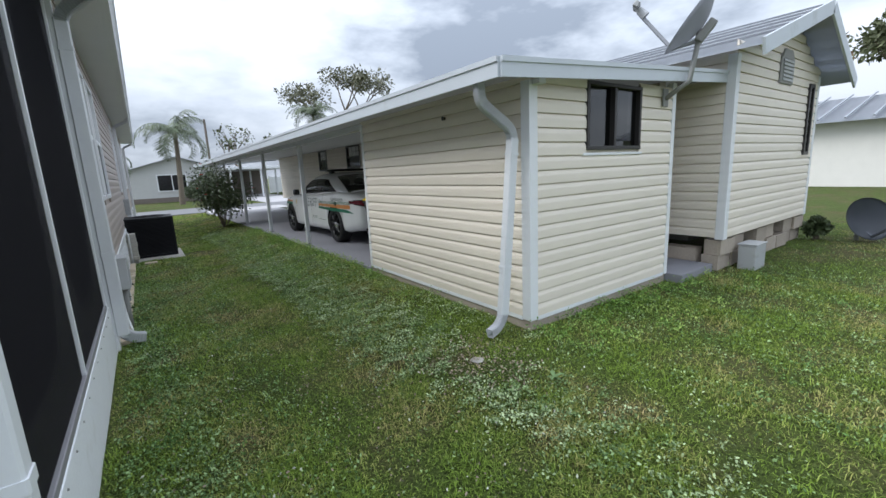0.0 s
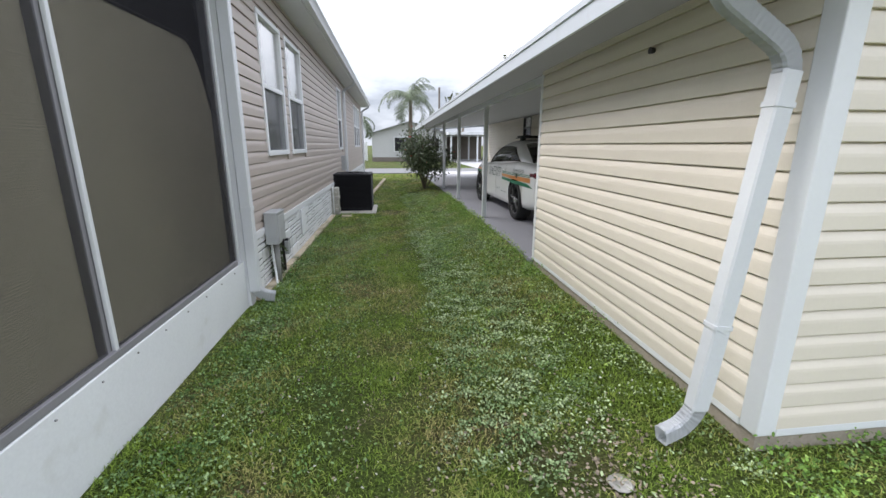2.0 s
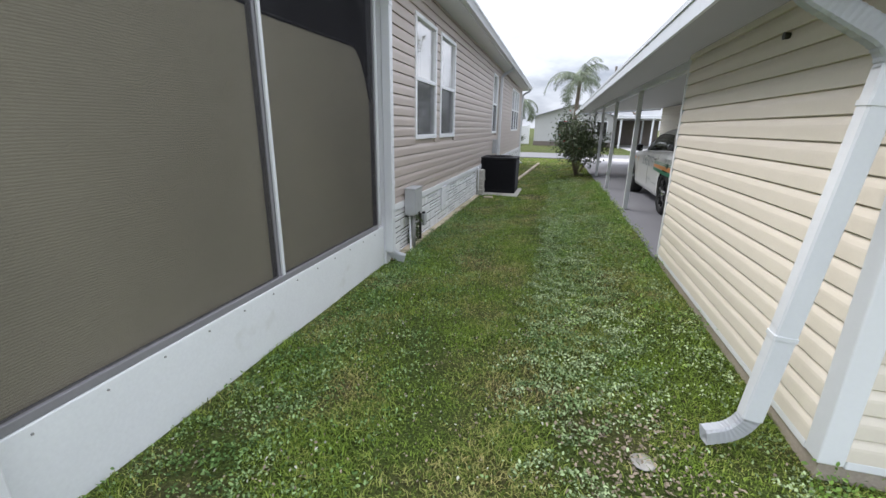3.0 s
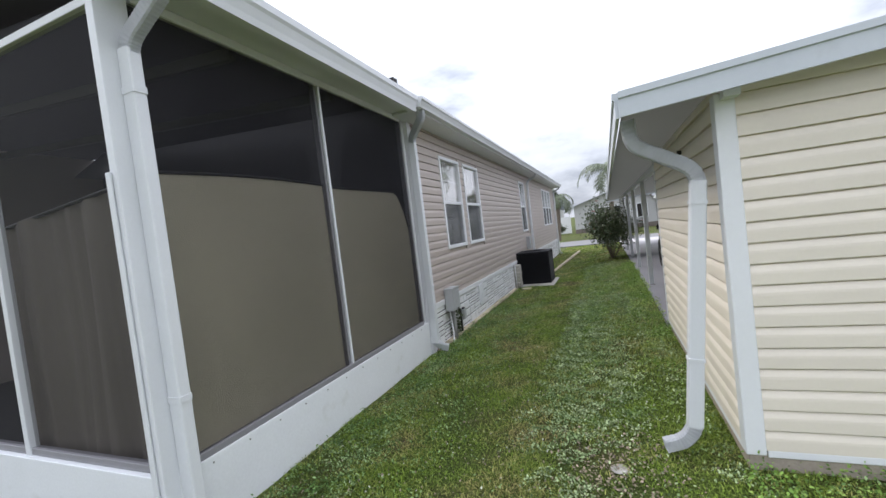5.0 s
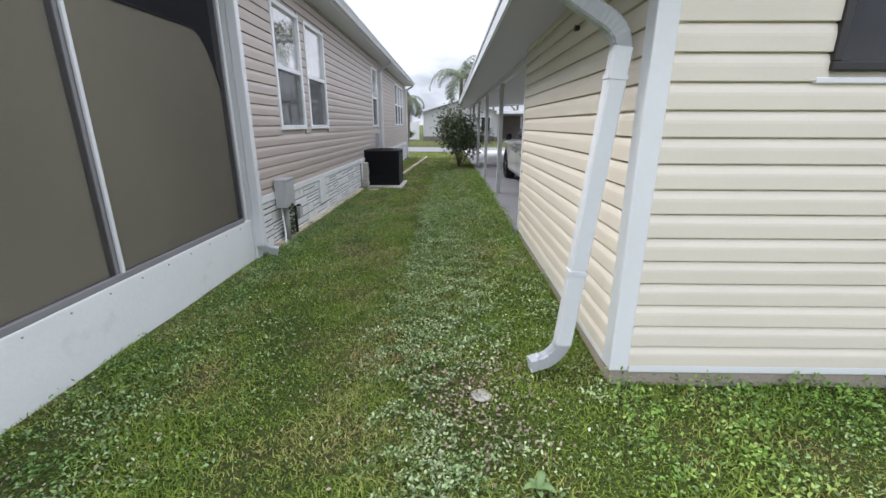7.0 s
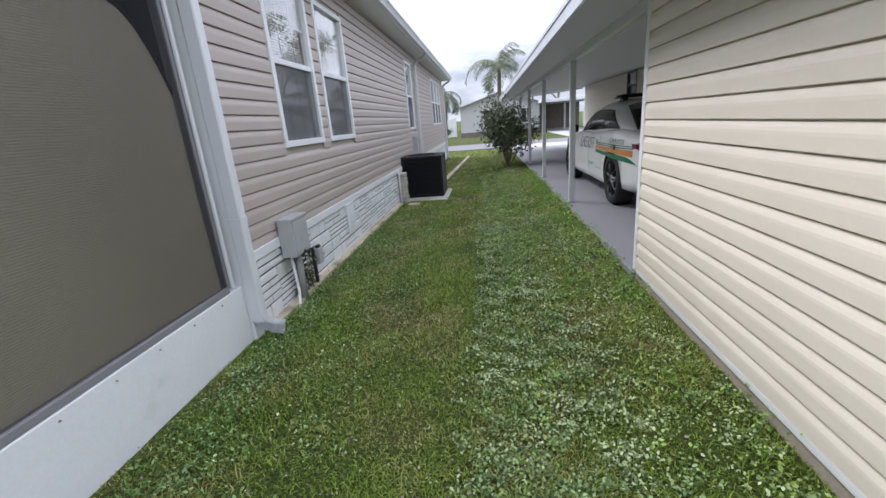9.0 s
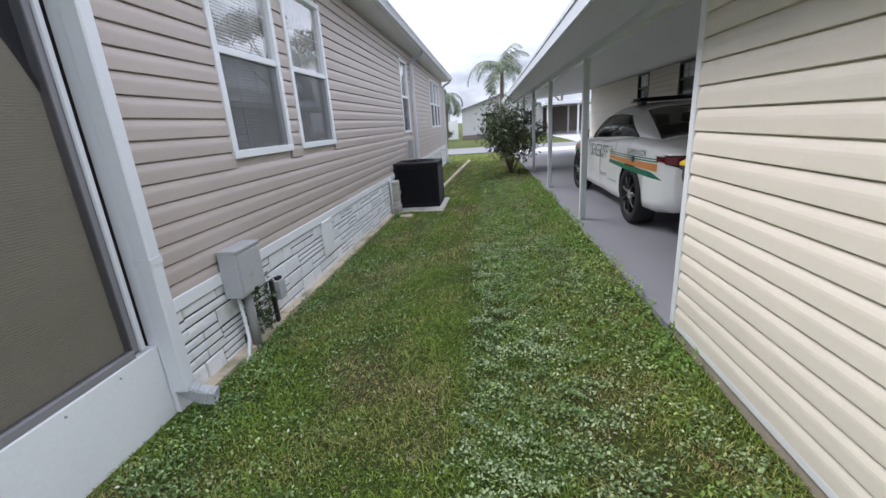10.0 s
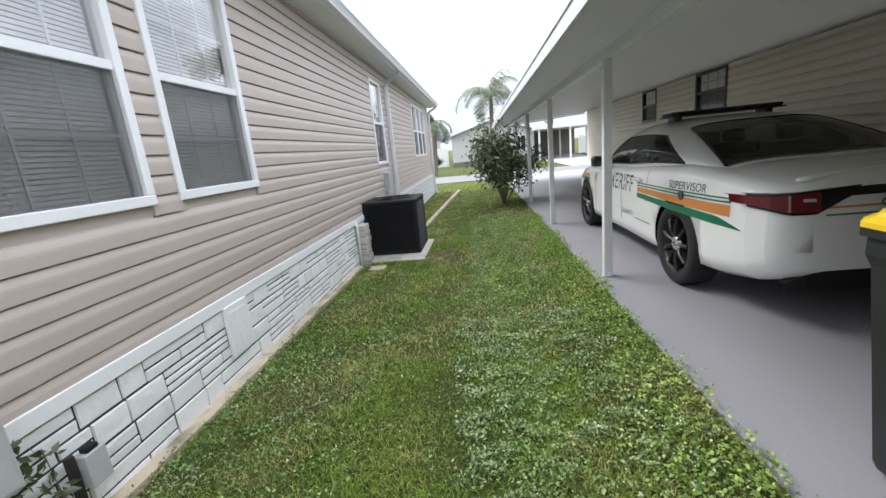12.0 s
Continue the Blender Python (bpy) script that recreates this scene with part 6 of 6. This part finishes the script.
def palm(label, x, y, z, height, fronds, flen, seed):
    t = thing("palm_tree", label, "palm tree", m=pose(x, y, z))
    rs = random.Random(seed)
    bm = bmesh.new()
    pts = [(0.25 * math.sin(s * 1.3), 0.1 * s, height * s) for s in np.linspace(0, 1, 10)]
    prev = None
    for i, p in enumerate(pts):
        rr = 0.20 - 0.07 * i / 9
        ring = [bm.verts.new((p[0] + rr * math.cos(a), p[1] + rr * math.sin(a), p[2])) for a in np.linspace(0, 2 * math.pi, 11)[:-1]]
        if prev:
            for k in range(10):
                bm.faces.new((prev[k], prev[(k + 1) % 10], ring[(k + 1) % 10], ring[k]))
        prev = ring
    part("trunk", bm, BARK, t, "", True)
    top = Vector(pts[-1])
    verts, tris = [], []
    ribs = bmesh.new()
    for f in range(fronds):
        az, el = 2 * math.pi * f / fronds + rs.uniform(-0.25, 0.25), rs.uniform(-0.45, 1.25)
        out = Vector((math.cos(az), math.sin(az), 0))
        L = flen * rs.uniform(0.8, 1.1)
        line = []
        p, ang = top.copy(), el
        for k in range(13):
            line.append(p.copy())
            p = p + (out * math.cos(ang) + Vector((0, 0, math.sin(ang)))) * (L / 12)
            ang -= 0.13 + 0.12 * k / 12
        sweep(ribs, line, circle(0.02, 4), caps=False)
        side = Vector((-out.y, out.x, 0))
        for k in range(1, 13):
            for half in (0.0, 0.33, 0.66):
                q = line[k - 1].lerp(line[k], half)
                ln = 0.62 * math.sin(math.pi * (0.12 + 0.80 * (k + half) / 13)) * flen / 2.4
                for s in (-1, 1):
                    tip = q + side * s * ln * 0.75 + out * ln * 0.35 + Vector((0, 0, -ln * rs.uniform(0.35, 0.9)))
                    w = (line[k] - line[k - 1]).normalized() * 0.020
                    i = len(verts)
                    m1 = q.lerp(tip, 0.5) + Vector((0, 0, 0.05))
                    verts += [q - w, q + w, m1 + w, m1 - w, tip]
                    tris += [(i, i + 1, i + 2), (i, i + 2, i + 3), (i + 3, i + 2, i + 4)]
    part("frond_ribs", ribs, PALMLEAF, t)
    fast_mesh("crown", [tuple(v) for v in verts], tris, PALMLEAF, t)
    return t


palm("feathery queen palm with drooping fronds across the street", 2.4, 37.0, -0.2, 5.5, 20, 3.3, 2)
palm("feathery queen palm with drooping fronds behind the houses", 17.5, 50.0, -0.2, 9.0, 26, 3.4, 6)
palm("small palm beside the far fence", 27.0, 46.0, -0.2, 3.2, 16, 2.2, 8)
palm("small palm behind the taupe home", -1.6, 33.0, -0.2, 3.6, 14, 2.0, 9)


def tree(label, x, y, height, crown, clumps, per, mat, seed, leaf=0.28, low=0.35):
    t = thing("tree", label, "tree", m=pose(x, y, -0.25))
    rs = random.Random(seed)
    bm = bmesh.new()
    def limb(p, d, length, r, depth):
        q = p + d * length
        mid_p = p.lerp(q, 0.5) + Vector((rs.uniform(-1, 1), rs.uniform(-1, 1), 0)) * length * 0.08
        rings = []
        for s, pt in ((0, p), (0.5, mid_p), (1, q)):
            rr = r * (1 - 0.4 * s)
            sd = d.orthogonal().normalized()
            up = d.cross(sd)
            rings.append([bm.verts.new(pt + (sd * math.cos(a) + up * math.sin(a)) * rr) for a in np.linspace(0, 2 * math.pi, 7)[:-1]])
        for r0, r1 in zip(rings, rings[1:]):
            for k in range(6):
                bm.faces.new((r0[k], r0[(k + 1) % 6], r1[(k + 1) % 6], r1[k]))
        if depth == 0:
            tips.append(q)
            return
        for k in range(3 if depth > 1 else 4):
            nd = (d + Vector((rs.uniform(-1, 1), rs.uniform(-1, 1), rs.uniform(-0.1, 0.7))) * 0.9).normalized()
            limb(q, nd, length * rs.uniform(0.55, 0.8), r * 0.55, depth - 1)
    tips = []
    limb(Vector((0, 0, 0)), Vector((0, 0, 1)), height * low, height * 0.025, 3)
    part("trunk", bm, BARK, t)
    cents = []
    for q in tips:
        k = Vector((q.x / max(0.1, abs(q.x) / crown if abs(q.x) > crown else 1), q.y / max(0.1, abs(q.y) / crown if abs(q.y) > crown else 1), min(q.z, height)))
        cents.append(tuple(k))
    rs.shuffle(cents)
    leaf_cloud("crown", cents[:clumps], per, crown * 0.22, leaf, mat, t, seed)
    return t


tree("broad thin-leaved oak standing behind the carport", 22.5, 54.0, 14.5, 6.0, 130, 90, LEAFPALE, 21, 0.42, 0.40)
tree("sparse pale tree with open branches far off", 10.5, 58.0, 9.0, 3.2, 30, 7, FAROLIVE, 22, 0.45)
tree("dense olive green tree behind the far fence", 15.2, 56.0, 6.5, 3.4, 100, 70, FAROLIVE, 28, 0.4)
tree("dense olive green tree behind the far fence", 19.5, 54.0, 7.0, 3.6, 100, 70, FAROLIVE, 29, 0.4)
tree("olive green tree beyond the far fence", 30.0, 62.0, 8.0, 4.5, 100, 60, FAROLIVE, 23, 0.45)
tree("olive green tree beyond the far fence", 38.0, 66.0, 9.0, 5.0, 100, 60, FAROLIVE, 24, 0.5)
tree("rust-coloured cypress beyond the neighbour's roof", 46.0, 13.0, 12.0, 4.0, 100, 60, FARRUST, 25, 0.5)
tree("olive green tree beyond the neighbour's roof", 44.0, 5.0, 11.0, 5.0, 100, 60, FAROLIVE, 26, 0.5)
tree("olive green tree beyond the neighbour's roof", 52.0, 20.0, 13.0, 5.0, 100, 60, FAROLIVE, 27, 0.5)
shrub("low shrub with red flowers before the far house", 3.4, 40.5, 0.7, 1.5, 14, 35)
shrub("rounded clipped shrub on the far lawn", 14.5, 41.0, 0.8, 1.6, 0, 31)
shrub("rounded clipped shrub on the far lawn", 16.6, 41.5, 0.6, 1.9, 0, 32)
shrub("dark shrub beside the house corner", 8.95, 1.98, 0.14, 0.32, 0, 33)
shrub("dark shrub beside the far house", -2.4, 42.0, 0.7, 1.2, 0, 34)

# vine creeping over the stone skirting
vine = thing("vine", "small green vine creeping over the stone skirting", "vine")
vrng = random.Random(8)
vc = [(XW + 0.035 + vrng.uniform(0, 0.03), 5.68 + vrng.uniform(-0.10, 0.22), ground_z(-0.3, 5.7) + vrng.uniform(0.02, 0.55)) for k in range(38)]
leaf_cloud("leaves", vc, 9, 0.05, 0.055, LEAF, vine, 77)
bm = bmesh.new()
for a, b in ((5.62, 5.75), (5.78, 5.70), (5.85, 5.88)):
    sweep(bm, [(XW + 0.04, a, -0.1), (XW + 0.045, (a + b) / 2 + 0.03, 0.15), (XW + 0.04, b, 0.42)], circle(0.004, 5))
part("stems", bm, BARK, vine)

# ---- grass and weeds ----
GZ = np.array([v[2] for v in gverts]).reshape(gny, gnx)
GXA, GYA = np.array(gx), np.array(gy)


def ground_many(x, y):
    i = np.clip(np.searchsorted(GXA, x) - 1, 0, gnx - 2)
    j = np.clip(np.searchsorted(GYA, y) - 1, 0, gny - 2)
    u, v = (x - GXA[i]) / (GXA[i + 1] - GXA[i]), (y - GYA[j]) / (GYA[j + 1] - GYA[j])
    return GZ[j, i] * (1 - u) * (1 - v) + GZ[j, i + 1] * u * (1 - v) + GZ[j + 1, i] * (1 - u) * v + GZ[j + 1, i + 1] * u * v


def soft_field(x, y, seed, size):
    """Smooth random field from a few waves, about -1 to 1."""
    rs = np.random.RandomState(seed)
    f = np.zeros_like(x)
    for k in range(9):
        a, s = rs.uniform(0, 2 * math.pi), rs.uniform(0.6, 2.2) / size
        f += np.sin((x * math.cos(a) + y * math.sin(a)) * 2 * math.pi * s + rs.uniform(0, 6.28)) / (0.7 + 0.3 * k)
    return f / 2.2


def plant_material(name, fresh, dry, mask_scale, lo, hi, island, see=0.25):
    m = bpy.data.materials.new(name)
    m.use_nodes = True
    n, l = m.node_tree.nodes, m.node_tree.links
    p = n["Principled BSDF"]
    p.inputs["Roughness"].default_value = 0.55
    p.inputs["Specular IOR Level"].default_value = 0.3
    g = n.new("ShaderNodeNewGeometry")
    t = n.new("ShaderNodeTexNoise")
    t.inputs["Scale"].default_value, t.inputs["Detail"].default_value, t.inputs["Roughness"].default_value = mask_scale, 6, 0.65
    l.new(g.outputs["Position"], t.inputs["Vector"])
    add = n.new("ShaderNodeMath")
    add.operation = "MULTIPLY_ADD"
    l.new(g.outputs["Random Per Island"], add.inputs[0])
    add.inputs[1].default_value = 0.22
    l.new(t.outputs["Fac"], add.inputs[2])
    r = n.new("ShaderNodeMapRange")
    r.inputs["From Min"].default_value, r.inputs["From Max"].default_value = lo + 0.11, hi + 0.11
    l.new(add.outputs[0], r.inputs["Value"])
    mx = n.new("ShaderNodeMix")
    mx.data_type = "RGBA"
    l.new(r.outputs[0], mx.inputs["Factor"])
    mx.inputs[6].default_value, mx.inputs[7].default_value = (*fresh, 1), (*dry, 1)
    sc = n.new("ShaderNodeMath")
    sc.operation = "MULTIPLY_ADD"
    l.new(g.outputs["Random Per Island"], sc.inputs[0])
    sc.inputs[1].default_value, sc.inputs[2].default_value = 2 * island, 1 - island
    vm = n.new("ShaderNodeVectorMath")
    vm.operation = "SCALE"
    l.new(mx.outputs[2], vm.inputs[0])
    l.new(sc.outputs[0], vm.inputs["Scale"])
    l.new(vm.outputs["Vector"], p.inputs["Base Color"])
    tr, ms = n.new("ShaderNodeBsdfTranslucent"), n.new("ShaderNodeMixShader")
    l.new(vm.outputs["Vector"], tr.inputs["Color"])
    ms.inputs["Fac"].default_value = see
    l.new(p.outputs[0], ms.inputs[1])
    l.new(tr.outputs[0], ms.inputs[2])
    l.new(ms.outputs[0], n["Material Output"].inputs["Surface"])
    return m


BLADE = plant_material("grass_blade", (0.185, 0.275, 0.034), (0.39, 0.32, 0.14), 1.1, 0.50, 0.73, 0.6)
WEED = plant_material("weed_leaf", (0.120, 0.225, 0.055), (0.32, 0.42, 0.20), 3.0, 0.42, 0.70, 0.6)
BRIGHTWEED = plant_material("bright_weed_leaf", (0.175, 0.315, 0.055), (0.36, 0.46, 0.13), 1.6, 0.46, 0.68, 0.5)
PALEWEED = plant_material("pale_clover_leaf", (0.160, 0.262, 0.085), (0.42, 0.50, 0.285), 3.4, 0.41, 0.66, 0.6)
PALE = material("pale_clover_bloom", (0.45, 0.46, 0.36), 0.7, vary=0.1, per_island=0.3, bump=0)


def free_spot(x, y):
    """Where lawn grows: outside the buildings, slabs and pads."""
    ok = ~((x > SX - 0.01) & (y > SY0 - 0.01) & (x < SXB + 0.1) & (y < SY1 + 0.1))
    ok &= ~((x > 2.55 + 0.03 * np.sin(y * 3.1) + 0.025 * np.sin(y * 7.7) + 0.02 * np.sin(y * 23.0)) & (y > SY1))
    ok &= ~((x > SXB) & (y > 2.28) & (x < 10))
    ok &= ~((x < XW + 0.09) & (y > HY0)) & ~((x < XW + 0.01) & (y > PY0 - 0.03))
    ok &= ~((x > -0.41) & (x < 0.57) & (y > 10.49) & (y < 11.91))
    return ok & (y < 25.0)


def scatter(rs, x0, x1, y0, y1, per_m2):
    n = int((x1 - x0) * (y1 - y0) * per_m2)
    x, y = rs.uniform(x0, x1, n), rs.uniform(y0, y1, n)
    k = free_spot(x, y)
    return x[k], y[k]


rs = np.random.RandomState(4)
zones = [(-0.4, 2.56, 0.8, 7.5, 10500), (-0.4, 2.56, 7.5, 13, 3600), (-0.4, 2.56, 13, 25, 900), (2.56, 6.0, -1.2, 2.46, 6500), (6.0, 10.3, -2.5, 2.3, 1300), (-1.0, 2.56, -1.2, 0.8, 4500), (-1.4, -0.4, -1.0, 1.3, 1800), (-7.0, 11.5, -7.0, 1.3, 800), (10.0, 13.0, -6.0, 2.3, 500)]
gxs, gys = zip(*[scatter(rs, *z) for z in zones])
x, y = np.concatenate(gxs), np.concatenate(gys)
bare = soft_field(x, y, 3, 1.6) - 1.7 * np.exp(-((x - 1.82) ** 2 + (y - 2.50) ** 2) / 0.07) - 1.5 * np.exp(-((x - 2.0) ** 2 + (y - 2.1) ** 2) / 0.05)
keep = rs.uniform(0, 1, len(x)) < np.clip(0.95 + 0.45 * bare, 0.12, 1)
x, y = x[keep], y[keep]
fade = np.clip((y + 7.0) / 5.0, 0, 1) * np.clip((x + 7.0) / 4.0, 0, 1) * np.clip((13.0 - x) / 3.0, 0, 1) * np.where(y > -1.2, np.clip(0.25 + (y + 1.2) / 1.3, 0, 1), 1.0)
keep = rs.uniform(0, 1, len(x)) < fade
x, y = x[keep], y[keep]
n = len(x)
h = rs.uniform(0.012, 0.036, n) * (1 + 0.35 * soft_field(x, y, 8, 1.1)) * np.where(y > 7.5, 1.15, 1.0)
w = rs.uniform(0.0016, 0.0032, n) * np.where(y > 7.5, 1.8, 1.0) * np.where(y > 13, 1.8, 1.0) * np.where((y < -1.2) | (x < -1.0), 1.8, 1.0)
az, lean = rs.uniform(0, 2 * math.pi, n), rs.uniform(0.35, 1.7, n)
base = np.stack([x, y, ground_many(x, y) - 0.004], 1)
out = np.stack([np.cos(az), np.sin(az), np.zeros(n)], 1)
side = np.stack([-np.sin(az), np.cos(az), np.zeros(n)], 1)
up = np.array([0, 0, 1.0])
midp = base + out * (h * lean * 0.35)[:, None] + up * (h * 0.62)[:, None]
tip = base + out * (h * lean * 1.1)[:, None] + up * (h * (1.05 - 0.35 * lean))[:, None]
v = np.stack([base - side * w[:, None], base + side * w[:, None], midp + side * w[:, None] * 0.8, midp - side * w[:, None] * 0.8, tip], 1).reshape(-1, 3)
i0 = np.arange(n) * 5
tris = np.concatenate([np.stack([i0, i0 + 1, i0 + 2], 1), np.stack([i0, i0 + 2, i0 + 3], 1), np.stack([i0 + 3, i0 + 2, i0 + 4], 1)], 0)
tagged(fast_mesh("grass", v, tris, BLADE), "short mown lawn grass, green with straw-coloured patches", "grass", "", "stuff")


def leaves(name, x, y, size, height, mat, label, category, seed):
    """Flat three-cornered weed leaves lying over the grass."""
    r = np.random.RandomState(seed)
    n = len(x)
    a, tilt = r.uniform(0, 2 * math.pi, n), r.uniform(-0.35, 0.95, n)
    L = (size * r.uniform(0.5, 1.35, n))[:, None]
    o = np.stack([np.cos(a) * np.cos(tilt), np.sin(a) * np.cos(tilt), np.sin(tilt)], 1)
    roll = r.uniform(-0.8, 0.8, n)
    s = np.stack([-np.sin(a) * np.cos(roll), np.cos(a) * np.cos(roll), np.sin(roll)], 1)
    lump = np.clip(1.0 + 0.9 * soft_field(x, y, seed + 7, 0.16), 0.25, 2.0)
    p = np.stack([x, y, ground_many(x, y) + r.uniform(0.15, 1.0, n) * height * lump], 1)
    nrm = np.cross(o, s)
    v = np.stack([p, p + o * L * 0.45 + s * L * 0.33 + nrm * L * 0.10, p + o * L * 0.95 + s * L * 0.13, p + o * L * 0.95 - s * L * 0.13, p + o * L * 0.45 - s * L * 0.33 + nrm * L * 0.10], 1).reshape(-1, 3)
    i0 = np.arange(n) * 5
    tris = np.concatenate([np.stack([i0, i0 + 1, i0 + 2], 1), np.stack([i0, i0 + 2, i0 + 3], 1), np.stack([i0, i0 + 3, i0 + 4], 1)], 0)
    return tagged(fast_mesh(name, v, tris, mat), label, category, "", "stuff")


rs = np.random.RandomState(6)
wx, wy = zip(*[scatter(rs, *z) for z in ((-0.35, 2.52, 0.5, 8.0, 10500), (-0.3, 2.52, 8.0, 14, 3600), (2.5, 6.5, -1.2, 2.46, 3600), (6.5, 10, -2, 2.3, 800), (-0.9, 2.52, -1.0, 0.5, 2600))])
x, y = np.concatenate(wx), np.concatenate(wy)
edge = 1.24 + 0.06 * np.sin(y * 1.3) + 0.05 * soft_field(x, y, 16, 0.5)
band = np.clip((x - edge + 0.05) / 0.12, 0, 1) * np.clip((2.30 - x) / 0.35, 0.25, 1) * np.clip(0.45 + (y - 1.2) / 2.4, 0.35, 1.0)
weedy = 0.30 * np.clip((0.80 - x) / 0.3, 0, 1) + 0.35 * np.exp(-((x + 0.25) / 0.22) ** 2)
strip = np.where(x < 2.6, np.maximum(band, weedy), 0.42)
dens = strip * (0.72 + 0.42 * soft_field(x, y, 14, 0.9) + 0.50 * soft_field(x, y, 15, 0.24)) - 0.02 - 1.3 * np.exp(-((x - 1.80) ** 2 + (y - 2.4) ** 2) / 0.10)
keep = rs.uniform(0, 1, len(x)) < np.clip(dens, 0.02, 0.9) * np.clip((y + 1.2) / 1.2, 0, 1)
in_band = keep & (band > weedy) & (x < 2.6)
rest = keep & ~in_band
leaves("clover_band", x[in_band], y[in_band], 0.0175, 0.040, PALEWEED, "band of pale grey-green clover through the lawn", "clover", 44)
leaves("clover", x[rest], y[rest], 0.0175, 0.040, WEED, "low broad-leaved clover and weeds in the lawn", "weeds", 41)
wx, wy = zip(*[scatter(rs, *z) for z in ((2.5, 5.5, 1.6, 2.46, 5200), (1.3, 2.60, 3.2, 13.0, 5200), (-0.3, 0.3, 2.5, 6.0, 2600))])
x, y = np.concatenate(wx), np.concatenate(wy)
dens = 0.35 * soft_field(x, y, 24, 0.8) + np.where((y > 2.5) & (y < 5.4), -0.15, 0.1) + np.where(y < 2.5, 0.5 * np.exp(-((y - 2.35) / 0.35) ** 2), 0) + 0.55 * np.exp(-((x - 2.2) ** 2 + (y - 3.9) ** 2) / 0.12) + np.where(y > 5, 0.75 * np.exp(-((x - 2.45) / 0.32) ** 2), 0)
keep = rs.uniform(0, 1, len(x)) < np.clip(dens, 0, 0.95)
leaves("weeds", x[keep], y[keep], 0.020, 0.06, BRIGHTWEED, "bright green leafy weeds along the shed", "weeds", 42)
wx, wy = scatter(rs, -0.3, 2.4, 1.0, 8.0, 80)
keep = rs.uniform(0, 1, len(wx)) < np.clip(0.45 + 0.6 * soft_field(wx, wy, 31, 0.7), 0, 1)
leaves("clover_blooms", wx[keep], wy[keep], 0.016, 0.06, PALE, "tiny pale blooms dotted over the lawn", "flowers", 43)
bm = bmesh.new()
for k, (px, py, r) in enumerate(((1.88, 2.37, 0.055), (1.55, 1.15, 0.05))):
    q = bmesh.ops.create_icosphere(bm, subdivisions=2, radius=r)
    for v in q["verts"]:
        v.co = Vector((px + v.co.x * (1 + 0.3 * noise.noise(v.co * 20)), py + v.co.y, ground_z(px, py) + 0.008 + v.co.z * 0.12))
    if k == 0:
        break
tagged(link("flat_stone", bm, RAWCON, None, "", True), "flat pale stone lying in the lawn", "stone")

# leaf litter and a pale rosette weed by the downspout
LITTER = material("dry_leaf_litter", (0.27, 0.22, 0.16), 0.9, vary=0.25, per_island=0.5, bump=0)
rs = np.random.RandomState(12)
lx, ly = rs.normal(1.86, 0.20, 900), rs.normal(2.35, 0.30, 900)
keep = free_spot(lx, ly)
leaves("leaf_litter", lx[keep], ly[keep], 0.020, 0.022, LITTER, "scattered dry leaf litter on washed-out soil", "litter", 51)
dx, dy = scatter(rs, -0.3, 1.4, 0.6, 9.0, 420)
keep = rs.uniform(0, 1, len(dx)) < np.clip(0.35 + 0.8 * soft_field(dx, dy, 61, 0.9), 0.02, 1)
leaves("dry_leaves", dx[keep], dy[keep], 0.016, 0.03, LITTER, "small dry leaves caught in the grass", "litter", 52)
ros = thing("rosette_weed", "pale green broad-leaved rosette weed in the lawn", "weed", m=pose(2.05, 1.77, ground_z(2.05, 1.77)))
PALEGREEN = material("pale_green_leaf", (0.15, 0.24, 0.085), 0.6, vary=0.25, scale=15, bump=0.2)
for k in range(6):
    bm = bmesh.new()
    a = 2 * math.pi * k / 6 + 0.3 + 0.25 * math.sin(k * 5.1)
    L = 0.068 if k % 2 else 0.05
    rows = []
    for q in np.linspace(0, 1, 6):
        w = (0.016 if k % 2 else 0.012) * math.sin(math.pi * (0.12 + 0.83 * q))
        c = Vector((math.cos(a) * L * q, math.sin(a) * L * q, 0.022 + (0.034 if k % 2 else 0.012) * math.sin(q * 2.4)))
        sd = Vector((-math.sin(a), math.cos(a), 0))
        rows.append([bm.verts.new(c - sd * w + Vector((0, 0, 0.006))), bm.verts.new(c), bm.verts.new(c + sd * w + Vector((0, 0, 0.006)))])
    for r0, r1 in zip(rows, rows[1:]):
        for i in (0, 1):
            bm.faces.new((r0[i], r0[i + 1], r1[i + 1], r1[i]))
    part("leaf", bm, PALEGREEN, ros, "", True)
